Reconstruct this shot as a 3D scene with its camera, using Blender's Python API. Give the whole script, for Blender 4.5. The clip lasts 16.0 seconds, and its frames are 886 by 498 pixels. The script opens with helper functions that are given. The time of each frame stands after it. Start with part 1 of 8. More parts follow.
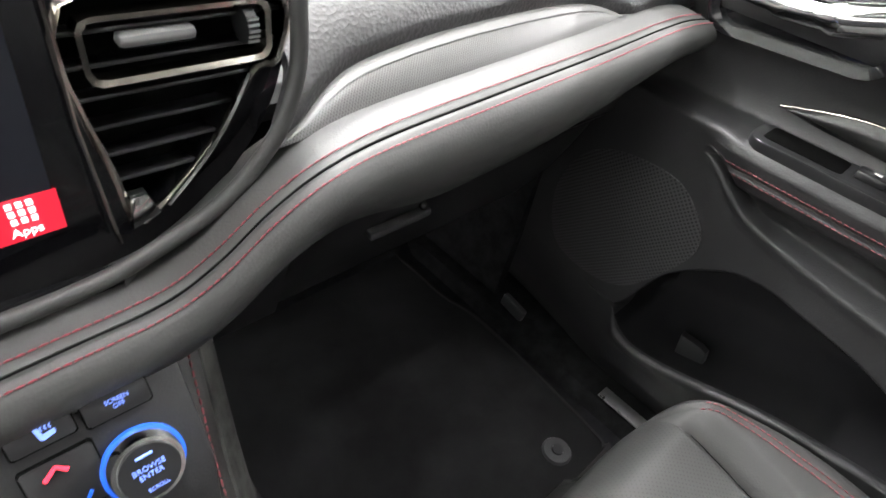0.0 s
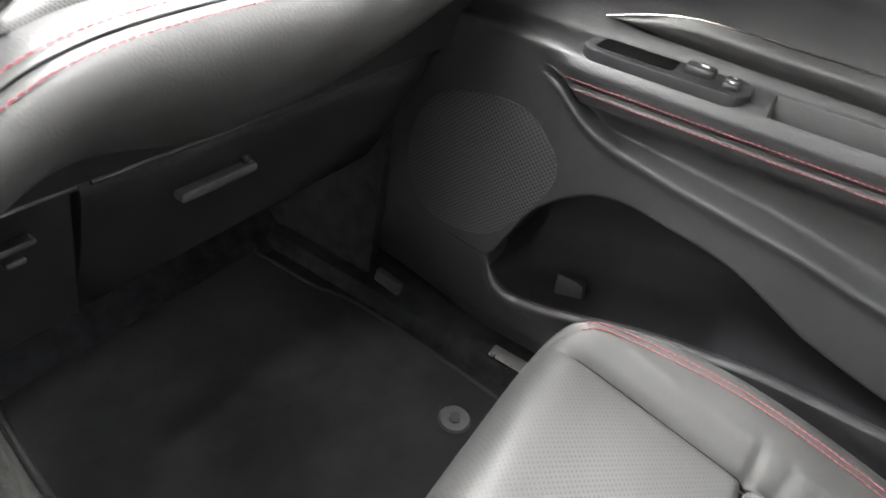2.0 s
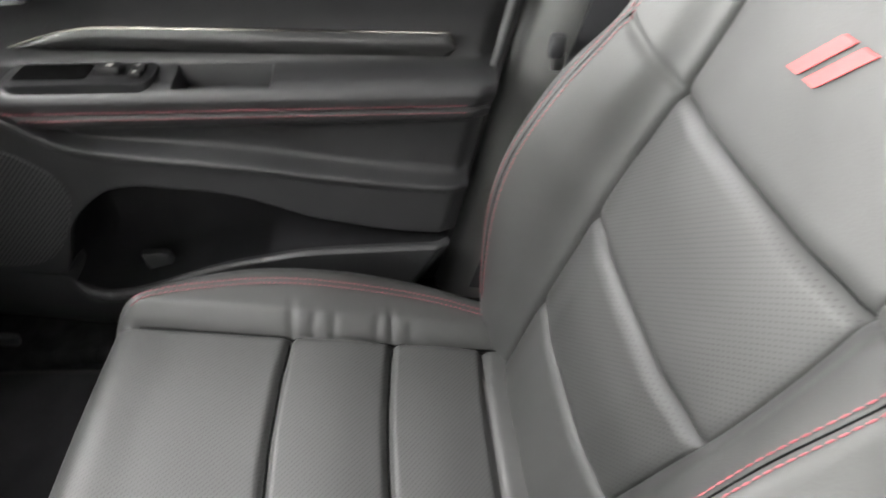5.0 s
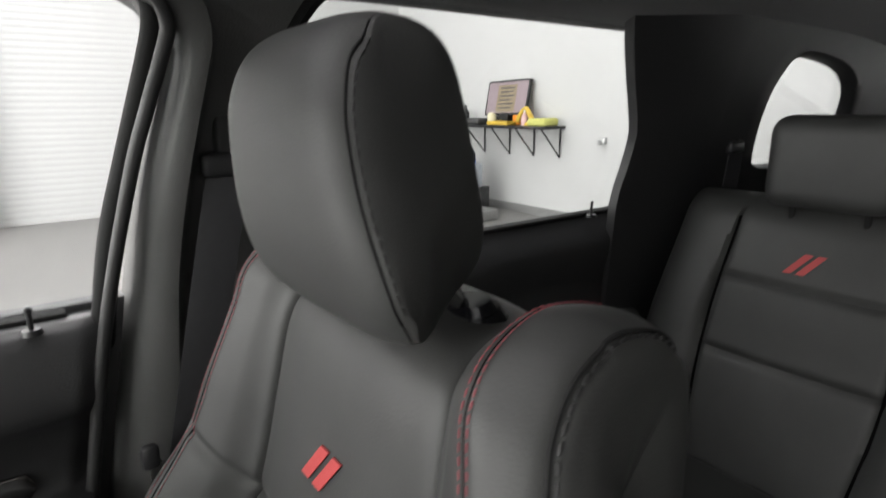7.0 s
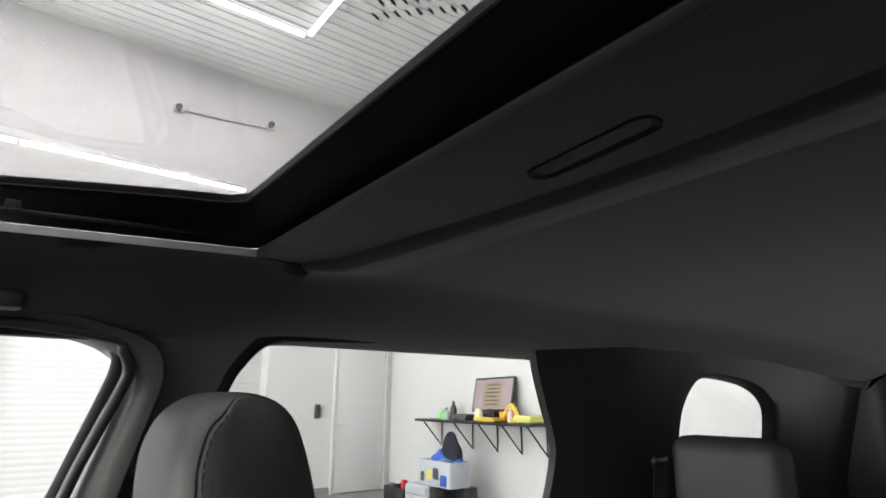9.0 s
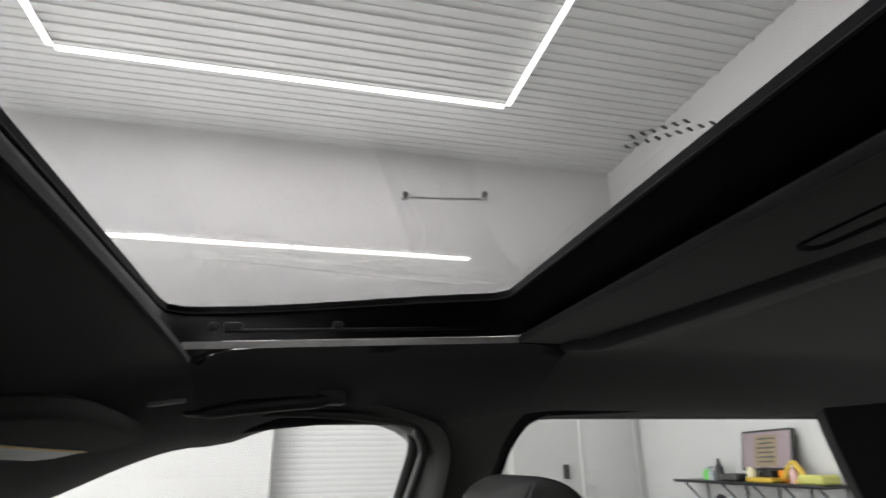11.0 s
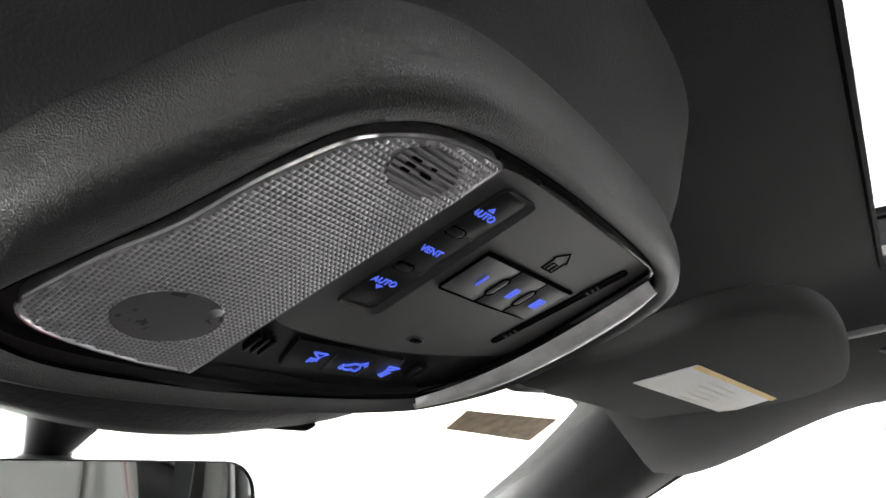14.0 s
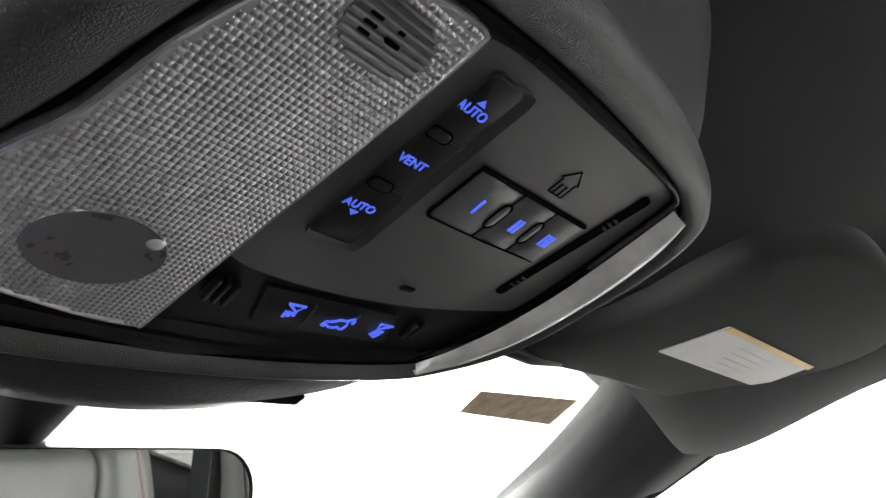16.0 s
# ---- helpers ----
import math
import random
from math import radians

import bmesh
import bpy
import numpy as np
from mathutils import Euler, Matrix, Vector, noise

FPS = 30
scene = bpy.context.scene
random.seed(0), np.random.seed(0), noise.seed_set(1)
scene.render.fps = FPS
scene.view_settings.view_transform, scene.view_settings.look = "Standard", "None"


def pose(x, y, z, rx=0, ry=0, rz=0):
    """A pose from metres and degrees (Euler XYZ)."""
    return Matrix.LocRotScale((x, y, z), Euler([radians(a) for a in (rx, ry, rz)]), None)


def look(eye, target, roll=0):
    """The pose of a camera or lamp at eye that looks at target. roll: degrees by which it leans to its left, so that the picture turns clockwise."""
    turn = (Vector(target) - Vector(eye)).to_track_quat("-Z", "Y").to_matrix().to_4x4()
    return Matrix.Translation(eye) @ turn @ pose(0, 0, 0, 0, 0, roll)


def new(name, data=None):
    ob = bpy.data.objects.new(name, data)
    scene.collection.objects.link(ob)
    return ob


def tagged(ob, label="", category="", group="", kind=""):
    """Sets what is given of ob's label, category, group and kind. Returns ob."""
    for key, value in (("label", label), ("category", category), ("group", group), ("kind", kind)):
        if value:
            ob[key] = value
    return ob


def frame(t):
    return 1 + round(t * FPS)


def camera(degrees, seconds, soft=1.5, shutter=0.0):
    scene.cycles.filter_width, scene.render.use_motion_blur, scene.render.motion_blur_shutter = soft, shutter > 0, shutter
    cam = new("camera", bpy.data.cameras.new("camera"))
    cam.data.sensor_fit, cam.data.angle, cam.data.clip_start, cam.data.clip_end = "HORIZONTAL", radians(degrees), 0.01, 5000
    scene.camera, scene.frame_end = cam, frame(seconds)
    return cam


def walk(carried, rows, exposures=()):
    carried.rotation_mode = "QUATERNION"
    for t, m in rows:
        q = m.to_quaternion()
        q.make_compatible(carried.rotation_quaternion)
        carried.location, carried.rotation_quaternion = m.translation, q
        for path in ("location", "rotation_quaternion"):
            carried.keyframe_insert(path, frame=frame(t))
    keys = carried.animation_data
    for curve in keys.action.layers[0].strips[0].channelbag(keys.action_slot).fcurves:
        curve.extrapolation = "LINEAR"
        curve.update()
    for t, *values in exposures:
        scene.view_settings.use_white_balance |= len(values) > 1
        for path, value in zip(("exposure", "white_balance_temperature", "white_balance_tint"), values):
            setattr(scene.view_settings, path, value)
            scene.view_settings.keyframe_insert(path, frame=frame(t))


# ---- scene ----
import functools

cam = camera(76.09, 16.0, soft=1.5, shutter=0.4)
PATH = [
    (0, (0.0647, 0.4130, 1.2620), (0.6475, 0.8954, 0.6081), 11.77),
    (0.5, (0.0735, 0.4203, 1.2478), (0.7096, 0.8804, 0.6284), 11.11),
    (1, (0.0914, 0.4161, 1.1952), (0.7654, 0.8297, 0.5831), 12.00),
    (1.5, (0.0982, 0.4035, 1.1894), (0.7852, 0.8005, 0.5808), 11.68),
    (2, (0.1078, 0.3760, 1.1791), (0.8183, 0.7273, 0.5694), 10.82),
    (2.5, (0.0739, 0.3948, 1.1470), (0.8058, 0.6478, 0.5141), 11.16),
    (3, (0.0515, 0.3593, 1.1533), (0.7449, 0.5367, 0.4549), 11.74),
    (3.2, (0.0417, 0.3435, 1.1644), (0.7376, 0.4891, 0.4612), 11.89),
    (5.3, (0.0540, 0.0762, 1.3636), (0.7874, -0.0789, 0.7017), 0.28),
    (5.5, (0.0508, 0.0632, 1.3793), (0.8195, -0.1748, 0.7856), 0.30),
    (6, (0.0358, 0.0407, 1.4106), (0.8410, -0.3776, 0.9904), -0.14),
    (6.5, (0.0364, 0.0004, 1.4268), (0.8236, -0.5163, 1.0898), -0.49),
    (7, (0.0121, -0.0274, 1.4465), (0.7919, -0.6045, 1.2039), -0.59),
    (7.5, (-0.0558, -0.0442, 1.4777), (0.7186, -0.6652, 1.3566), -1.03),
    (8, (-0.1219, -0.0555, 1.4960), (0.6386, -0.7007, 1.5690), -0.98),
    (8.2, (-0.1323, -0.0775, 1.4962), (0.6172, -0.7226, 1.6456), -0.74),
    (10.3, (-0.2661, 0.0327, 1.4950), (0.5556, -0.4216, 1.8391), -1.75),
    (10.5, (-0.2340, 0.0185, 1.5060), (0.6145, -0.3821, 1.8516), -1.50),
    (11, (-0.2285, 0.0180, 1.5184), (0.6815, -0.2079, 1.8658), -0.91),
    (11.5, (-0.2181, 0.0344, 1.5124), (0.7197, 0.0042, 1.8582), 0.10),
    (12, (-0.1834, 0.0645, 1.5025), (0.7332, 0.2799, 1.8395), 1.77),
    (12.5, (-0.1702, 0.1167, 1.4823), (0.6672, 0.5406, 1.8273), 1.82),
    (13, (-0.1463, 0.1483, 1.4741), (0.6297, 0.6765, 1.8188), 2.21),
    (13.5, (-0.1329, 0.1586, 1.4666), (0.6148, 0.7220, 1.8180), 1.58),
    (14, (-0.1252, 0.1624, 1.4653), (0.6108, 0.7410, 1.8168), 1.06),
    (14.5, (-0.1040, 0.1862, 1.4674), (0.6280, 0.7702, 1.8183), 0.49),
    (15, (-0.0899, 0.1798, 1.4671), (0.6339, 0.7747, 1.8166), 0.26),
    (15.5, (-0.0879, 0.1729, 1.4563), (0.6316, 0.7733, 1.8055), -0.28),
    (16, (-0.0902, 0.1802, 1.4537), (0.6306, 0.7782, 1.8042), -1.04),
]
EXPOSURES = [(0.0, 1.35), (1.0, 1.75), (1.5, 2.1), (2.5, 2.25), (3.0, 1.95), (3.2, 1.85), (5.3, 1.0), (6.0, 0.25), (6.6, -0.55), (7.2, -0.95), (8.2, -0.65), (10.3, -1.2), (11.5, -1.4), (12.0, -1.4), (12.5, -1.05), (13.0, 0.0), (13.5, 0.5), (14.5, 0.8), (16.0, 0.75)]
walk(cam, [(t, look(eye, target, roll)) for t, eye, target, roll in PATH], EXPOSURES)

# ---- light ----
GROUND = 0.10
world = bpy.data.worlds.new("world")
scene.world = world
world.use_nodes = True
world.node_tree.nodes["Background"].inputs[0].default_value = (0.9, 0.95, 1.0, 1)
world.node_tree.nodes["Background"].inputs[1].default_value = 0.05


def strip_light(name, x, y, z, length, along_y, watts, turn=(0, 0, 0)):
    data = bpy.data.lights.new(name, "AREA")
    data.shape, data.size, data.size_y, data.energy = "RECTANGLE", 0.10, length, watts
    data.color = (1.0, 0.975, 0.985)
    ob = new(name, data)
    ob.matrix_world = pose(x, y, z, *turn) @ pose(0, 0, 0, 0, 0, 0 if along_y else 90)
    return ob


LED_Z, WALL_X, BACK_Y, FRONT_Y, LEFT_X = 6.38, 8.2, -5.25, 9.0, -8.2
for lx in (6.45, 0.5):
    strip_light("led_strip_or_fill_lamp", lx, 0.35, LED_Z - 0.06, 6.0, True, 390)
for ly, w in ((-2.65, 200), (3.33, 560)):
    strip_light("led_strip_or_fill_lamp", 3.5, ly, LED_Z - 0.06, 5.9, False, w)
# unseen strip beyond the light frame, added for more light from ahead
strip_light("led_strip_or_fill_lamp", 1.0, 5.6, LED_Z - 0.06, 9.0, False, 900)
strip_light("wall_tube_or_fill_lamp", WALL_X - 0.12, 0.6, 4.57, 6.2, True, 520, (0, 90, 0))
# added front wall fill, with no tube fitting behind it
strip_light("wall_tube_or_fill_lamp", 0.0, FRONT_Y - 0.12, 4.57, 8.0, False, 60, (-90, 0, 0))
# fill strips on the unseen left, added to balance the cabin light
for lx, ly, along, w in ((-6.45, 0.35, True, 40), (-3.2, -2.65, False, 15), (-3.2, 3.33, False, 90)):
    strip_light("led_strip_or_fill_lamp", lx, ly, LED_Z - 0.06, 6.2, along, w)
# left wall fill, likewise added without a fitting
strip_light("wall_tube_or_fill_lamp", LEFT_X + 0.12, 1.6, 4.57, 6.2, True, 90, (0, -90, 0))
# added fill panel on the closed front wall, to light the cabin from ahead
front_fill = bpy.data.lights.new("front_fill_light", "AREA")
front_fill.shape, front_fill.size, front_fill.size_y, front_fill.energy, front_fill.color = "RECTANGLE", 14.0, 3.7, 4200, (1.0, 0.99, 0.97)
new("front_fill_light", front_fill).matrix_world = pose(0.6, FRONT_Y - 0.03, 2.05, -90, 0, 0)


# ---- materials ----
def shader(name, color, rough=0.5, metal=0.0, spec=0.5):
    m = bpy.data.materials.new(name)
    m.use_nodes = True
    b = m.node_tree.nodes["Principled BSDF"]
    b.inputs["Base Color"].default_value = (*color, 1)
    b.inputs["Roughness"].default_value = rough
    b.inputs["Metallic"].default_value = metal
    b.inputs["Specular IOR Level"].default_value = spec
    return m


def node(m, kind, **values):
    n = m.node_tree.nodes.new(kind)
    for key, value in values.items():
        n.inputs[key.replace("_", " ")].default_value = value
    return n


def wire(m, a, out, b, inp):
    m.node_tree.links.new(a.outputs[out], b.inputs[inp])


def coords(m, scale=(1, 1, 1), which="Object"):
    tc = m.node_tree.nodes.new("ShaderNodeTexCoord")
    mp = m.node_tree.nodes.new("ShaderNodeMapping")
    mp.inputs["Scale"].default_value = scale
    wire(m, tc, which, mp, "Vector")
    return mp


def vary(m, color, amount, scale, rough=None, rough_amount=0.0):
    """Soft colour and gloss variation at a large scale."""
    b = m.node_tree.nodes["Principled BSDF"]
    mp = coords(m)
    n = node(m, "ShaderNodeTexNoise", Scale=scale, Detail=6.0, Roughness=0.6)
    wire(m, mp, "Vector", n, "Vector")
    ramp = m.node_tree.nodes.new("ShaderNodeValToRGB")
    lo = [max(0, c * (1 - amount)) for c in color]
    hi = [min(1, c * (1 + amount)) for c in color]
    ramp.color_ramp.elements[0].position, ramp.color_ramp.elements[1].position = 0.3, 0.7
    ramp.color_ramp.elements[0].color, ramp.color_ramp.elements[1].color = (*lo, 1), (*hi, 1)
    wire(m, n, "Fac", ramp, "Fac")
    wire(m, ramp, "Color", b, "Base Color")
    if rough is not None:
        r = m.node_tree.nodes.new("ShaderNodeMapRange")
        r.inputs["To Min"].default_value, r.inputs["To Max"].default_value = rough - rough_amount, rough + rough_amount
        wire(m, n, "Fac", r, "Value")
        wire(m, r, "Result", b, "Roughness")
    return m


def grain(m, scale, strength, distance=0.0004, voronoi=True):
    """Fine relief: pebbled cells or plain noise."""
    b = m.node_tree.nodes["Principled BSDF"]
    mp = coords(m)
    if voronoi:
        n = node(m, "ShaderNodeTexVoronoi", Scale=scale)
        out = "Distance"
    else:
        n = node(m, "ShaderNodeTexNoise", Scale=scale, Detail=4.0)
        out = "Fac"
    wire(m, mp, "Vector", n, "Vector")
    bump = node(m, "ShaderNodeBump", Strength=strength, Distance=distance)
    wire(m, n, out, bump, "Height")
    wire(m, bump, "Normal", b, "Normal")
    return m


def dotted(m, color, dark, pitch, axes, radius=0.22, strength=0.6):
    """A regular field of small holes, laid over two object axes."""
    b = m.node_tree.nodes["Principled BSDF"]
    mp = coords(m, tuple(1 / pitch if a in axes else 0.0 for a in "xyz"))
    sep = m.node_tree.nodes.new("ShaderNodeSeparateXYZ")
    wire(m, mp, "Vector", sep, 0)
    parts_ = []
    a, c = axes[0].upper(), axes[1].upper()
    for sign in (1, -1):
        s = m.node_tree.nodes.new("ShaderNodeMath")
        s.operation = "ADD" if sign > 0 else "SUBTRACT"
        wire(m, sep, a, s, 0)
        wire(m, sep, c, s, 1)
        f = m.node_tree.nodes.new("ShaderNodeMath")
        f.operation = "FRACT"
        wire(m, s, 0, f, 0)
        d = m.node_tree.nodes.new("ShaderNodeMath")
        d.operation = "SUBTRACT"
        wire(m, f, 0, d, 0)
        d.inputs[1].default_value = 0.5
        q = m.node_tree.nodes.new("ShaderNodeMath")
        q.operation = "POWER"
        ab = m.node_tree.nodes.new("ShaderNodeMath")
        ab.operation = "ABSOLUTE"
        wire(m, d, 0, ab, 0)
        wire(m, ab, 0, q, 0)
        q.inputs[1].default_value = 2.0
        parts_.append(q)
    add = m.node_tree.nodes.new("ShaderNodeMath")
    add.operation = "ADD"
    wire(m, parts_[0], 0, add, 0)
    wire(m, parts_[1], 0, add, 1)
    ramp = m.node_tree.nodes.new("ShaderNodeValToRGB")
    ramp.color_ramp.elements[0].position, ramp.color_ramp.elements[1].position = radius ** 2 * 0.7, radius ** 2 * 1.5
    ramp.color_ramp.elements[0].color, ramp.color_ramp.elements[1].color = (*dark, 1), (*color, 1)
    wire(m, add, 0, ramp, "Fac")
    wire(m, ramp, "Color", b, "Base Color")
    bump = node(m, "ShaderNodeBump", Strength=strength, Distance=0.0008)
    wire(m, ramp, "Color", bump, "Height")
    wire(m, bump, "Normal", b, "Normal")
    return m


def glow(name, color, strength):
    m = shader(name, color, 0.4)
    b = m.node_tree.nodes["Principled BSDF"]
    b.inputs["Emission Color"].default_value = (*color, 1)
    b.inputs["Emission Strength"].default_value = strength
    return m


BLACK = (0.034, 0.0345, 0.0335)
LEATHER = grain(vary(shader("leather", BLACK, 0.56, 0, 0.46), BLACK, 0.16, 9, 0.56, 0.05), 520, 0.22)
PERF_C = dotted(shader("perforated_leather", BLACK, 0.56, 0, 0.46), BLACK, (0.012, 0.012, 0.012), 0.0056, "xy", 0.20)
PERF_B = dotted(shader("perforated_leather_back", BLACK, 0.56, 0, 0.46), BLACK, (0.012, 0.012, 0.012), 0.0056, "xz", 0.20)
SOFT = grain(vary(shader("soft_touch_plastic", (0.027, 0.027, 0.028), 0.45), (0.027, 0.027, 0.028), 0.15, 6, 0.47, 0.05), 380, 0.35, 0.0005)
HARD = grain(vary(shader("hard_plastic", (0.017, 0.017, 0.018), 0.45), (0.017, 0.017, 0.018), 0.15, 8, 0.45, 0.06), 620, 0.3, 0.0004)
SMOOTH = vary(shader("satin_black_plastic", (0.015, 0.015, 0.016), 0.33), (0.015, 0.015, 0.016), 0.1, 12, 0.33, 0.04)
HANDLE = vary(shader("satin_grey_plastic", (0.055, 0.055, 0.057), 0.3), (0.055, 0.055, 0.057), 0.1, 40)
PIANO = shader("gloss_black", (0.006, 0.006, 0.007), 0.08, 0.0, 0.4)
DARKGAP = shader("dark_gap", (0.003, 0.003, 0.003), 0.9, 0.0, 0.05)
CHROME = shader("chrome", (0.78, 0.78, 0.77), 0.09, 1.0)
DARKCHROME = shader("dark_chrome", (0.50, 0.47, 0.42), 0.16, 1.0)
STEEL = vary(shader("brushed_steel", (0.6, 0.6, 0.6), 0.3, 1.0), (0.6, 0.6, 0.6), 0.1, 30, 0.3, 0.08)
CARPET = grain(vary(shader("carpet", (0.018, 0.018, 0.019), 0.95, 0, 0.1), (0.018, 0.018, 0.019), 0.5, 40), 900, 0.9, 0.002, False)
TUNNEL = grain(vary(shader("tunnel_carpet", (0.050, 0.051, 0.048), 0.95, 0, 0.1), (0.050, 0.051, 0.048), 0.5, 70), 700, 0.9, 0.002, False)
HEADLINER = grain(vary(shader("headliner_cloth", (0.030, 0.030, 0.032), 0.9, 0, 0.2), (0.030, 0.030, 0.032), 0.12, 5), 900, 0.5, 0.0006, False)
HEADLINER.node_tree.nodes["Principled BSDF"].inputs["Sheen Weight"].default_value = 0.28
HEADLINER.node_tree.nodes["Principled BSDF"].inputs["Sheen Roughness"].default_value = 0.5
RED = shader("red_thread", (0.20, 0.028, 0.042), 0.6)
SEATRED = shader("dark_red_thread", (0.22, 0.05, 0.06), 0.6)
REDPATCH = grain(shader("red_patch", (0.38, 0.045, 0.045), 0.6), 700, 0.5, 0.0005, False)
BLACKTHREAD = shader("black_thread", (0.012, 0.012, 0.012), 0.6)
WHITE = vary(shader("white_wall_paint", (0.565, 0.563, 0.556), 0.55), (0.565, 0.563, 0.556), 0.03, 0.8)
WHITE2 = vary(shader("white_door_paint", (0.548, 0.548, 0.542), 0.4), (0.548, 0.548, 0.542), 0.03, 1.5)
CEIL = vary(shader("ceiling_sheet_metal", (0.62, 0.63, 0.62), 0.4), (0.62, 0.63, 0.62), 0.05, 1.2)
FLOORM = vary(shader("sealed_concrete", (0.19, 0.185, 0.178), 0.5), (0.19, 0.185, 0.178), 0.12, 1.2, 0.5, 0.1)
LED = glow("led_diffuser", (1.0, 0.98, 0.96), 9.0)
BLUE = glow("blue_backlight", (0.09, 0.15, 0.80), 0.5)
PALEBLUE = glow("pale_blue_backlight", (0.16, 0.26, 0.85), 0.5)
RINGBLUE = glow("ring_backlight", (0.012, 0.10, 0.62), 0.32)
REDGLOW = glow("red_backlight", (0.95, 0.03, 0.06), 0.9)
SCREEN = glow("screen_dark", (0.004, 0.0045, 0.007), 0.5)
SCREENRED = glow("screen_red", (0.50, 0.010, 0.025), 0.6)
SCREENWHITE = glow("screen_white", (0.9, 0.85, 0.85), 0.9)
LABEL = vary(shader("label_paper", (0.72, 0.70, 0.68), 0.5), (0.72, 0.70, 0.68), 0.06, 20)
LABELY = shader("label_yellow", (0.75, 0.5, 0.12), 0.5)
KRAFT = vary(shader("kraft_sticker", (0.55, 0.43, 0.29), 0.6), (0.55, 0.43, 0.29), 0.3, 60)
RUBBER = shader("rubber", (0.01, 0.01, 0.01), 0.75, 0, 0.2)
BELT = grain(vary(shader("belt_webbing", (0.014, 0.014, 0.016), 0.6), (0.014, 0.014, 0.016), 0.2, 50), 900, 0.5, 0.0006, False)
BODY = vary(shader("body_paint", (0.02, 0.02, 0.022), 0.25), (0.02, 0.02, 0.022), 0.05, 3)


def glass_material(name, tint, gloss=0.04):
    m = bpy.data.materials.new(name)
    m.use_nodes = True
    t = m.node_tree
    t.nodes.clear()
    out = t.nodes.new("ShaderNodeOutputMaterial")
    mix = t.nodes.new("ShaderNodeMixShader")
    fr = t.nodes.new("ShaderNodeLayerWeight")
    fr.inputs["Blend"].default_value = 0.5
    pw = t.nodes.new("ShaderNodeMath")
    pw.operation = "POWER"
    pw.inputs[1].default_value = 5.0
    t.links.new(fr.outputs["Facing"], pw.inputs[0])
    ma = t.nodes.new("ShaderNodeMath")
    ma.operation = "MULTIPLY_ADD"
    ma.inputs[1].default_value, ma.inputs[2].default_value = 0.85, gloss
    t.links.new(pw.outputs[0], ma.inputs[0])
    tr = t.nodes.new("ShaderNodeBsdfTransparent")
    tr.inputs[0].default_value = (*tint, 1)
    gl = t.nodes.new("ShaderNodeBsdfGlossy")
    gl.inputs["Roughness"].default_value = 0.0
    t.links.new(ma.outputs[0], mix.inputs[0])
    t.links.new(tr.outputs[0], mix.inputs[1])
    t.links.new(gl.outputs[0], mix.inputs[2])
    t.links.new(mix.outputs[0], out.inputs[0])
    return m


GLASS = glass_material("window_glass", (0.88, 0.89, 0.89))
SCREENGLASS = glass_material("windscreen_glass", (0.84, 0.86, 0.84))
TINTED = glass_material("tinted_glass", (0.745, 0.755, 0.755))
ROOFGLASS = glass_material("roof_glass", (0.67, 0.67, 0.675))


# ---- building tools ----
def part(name, bm, material, parent=None, label="", smooth=True, at=None):
    bmesh.ops.recalc_face_normals(bm, faces=bm.faces)
    me = bpy.data.meshes.new(name)
    bm.to_mesh(me)
    bm.free()
    me.materials.append(material)
    if smooth:
        for p in me.polygons:
            p.use_smooth = True
        me.set_sharp_from_angle(angle=radians(42))
    ob = new(name, me)
    if at is not None:
        ob.matrix_world = at
    if parent is not None:
        ob.parent = parent
        ob.matrix_parent_inverse = place_of(parent).inverted()
    if label:
        ob["label"] = label
    return ob


def place_of(ob):
    m = ob.matrix_basis.copy()
    return place_of(ob.parent) @ ob.matrix_parent_inverse @ m if ob.parent else m


def thing(name, label, category, at=(0, 0, 0), group="", kind=""):
    ob = new(name)
    ob.empty_display_size = 0.05
    ob.location = at
    return tagged(ob, label, category, group, kind)


def rbox(bm, c, size, bevel=0.004, seg=2, rot=None):
    r = bmesh.ops.create_cube(bm, size=1.0)
    vs = r["verts"]
    bmesh.ops.scale(bm, vec=size, verts=vs)
    if bevel > 0:
        es = list({e for v in vs for e in v.link_edges})
        b = bmesh.ops.bevel(bm, geom=es, offset=min(bevel, min(size) * 0.45), segments=seg, profile=0.5, affect="EDGES")
        vs = list({v for f in b["faces"] for v in f.verts} | {v for v in vs if v.is_valid})
    if rot is not None:
        bmesh.ops.rotate(bm, cent=(0, 0, 0), matrix=rot, verts=vs)
    bmesh.ops.translate(bm, vec=c, verts=vs)
    return vs


def box(name, c, size, material, parent=None, bevel=0.004, label="", rot=None, seg=2):
    bm = bmesh.new()
    rbox(bm, c, size, bevel, seg, rot)
    return part(name, bm, material, parent, label)


def spline(pts, n, closed=False):
    """Catmull-Rom through the points, n steps a span."""
    p = [Vector(q) for q in pts]
    out = []
    m = len(p)
    spans = m if closed else m - 1
    for i in range(spans):
        if closed:
            a, b, c, d = p[(i - 1) % m], p[i], p[(i + 1) % m], p[(i + 2) % m]
        else:
            a, b, c, d = p[max(i - 1, 0)], p[i], p[i + 1], p[min(i + 2, m - 1)]
        for k in range(n):
            t = k / n
            out.append(0.5 * ((2 * b) + (c - a) * t + (2 * a - 5 * b + 4 * c - d) * t * t + (3 * b - a - 3 * c + d) * t ** 3))
    if not closed:
        out.append(p[-1])
    return out


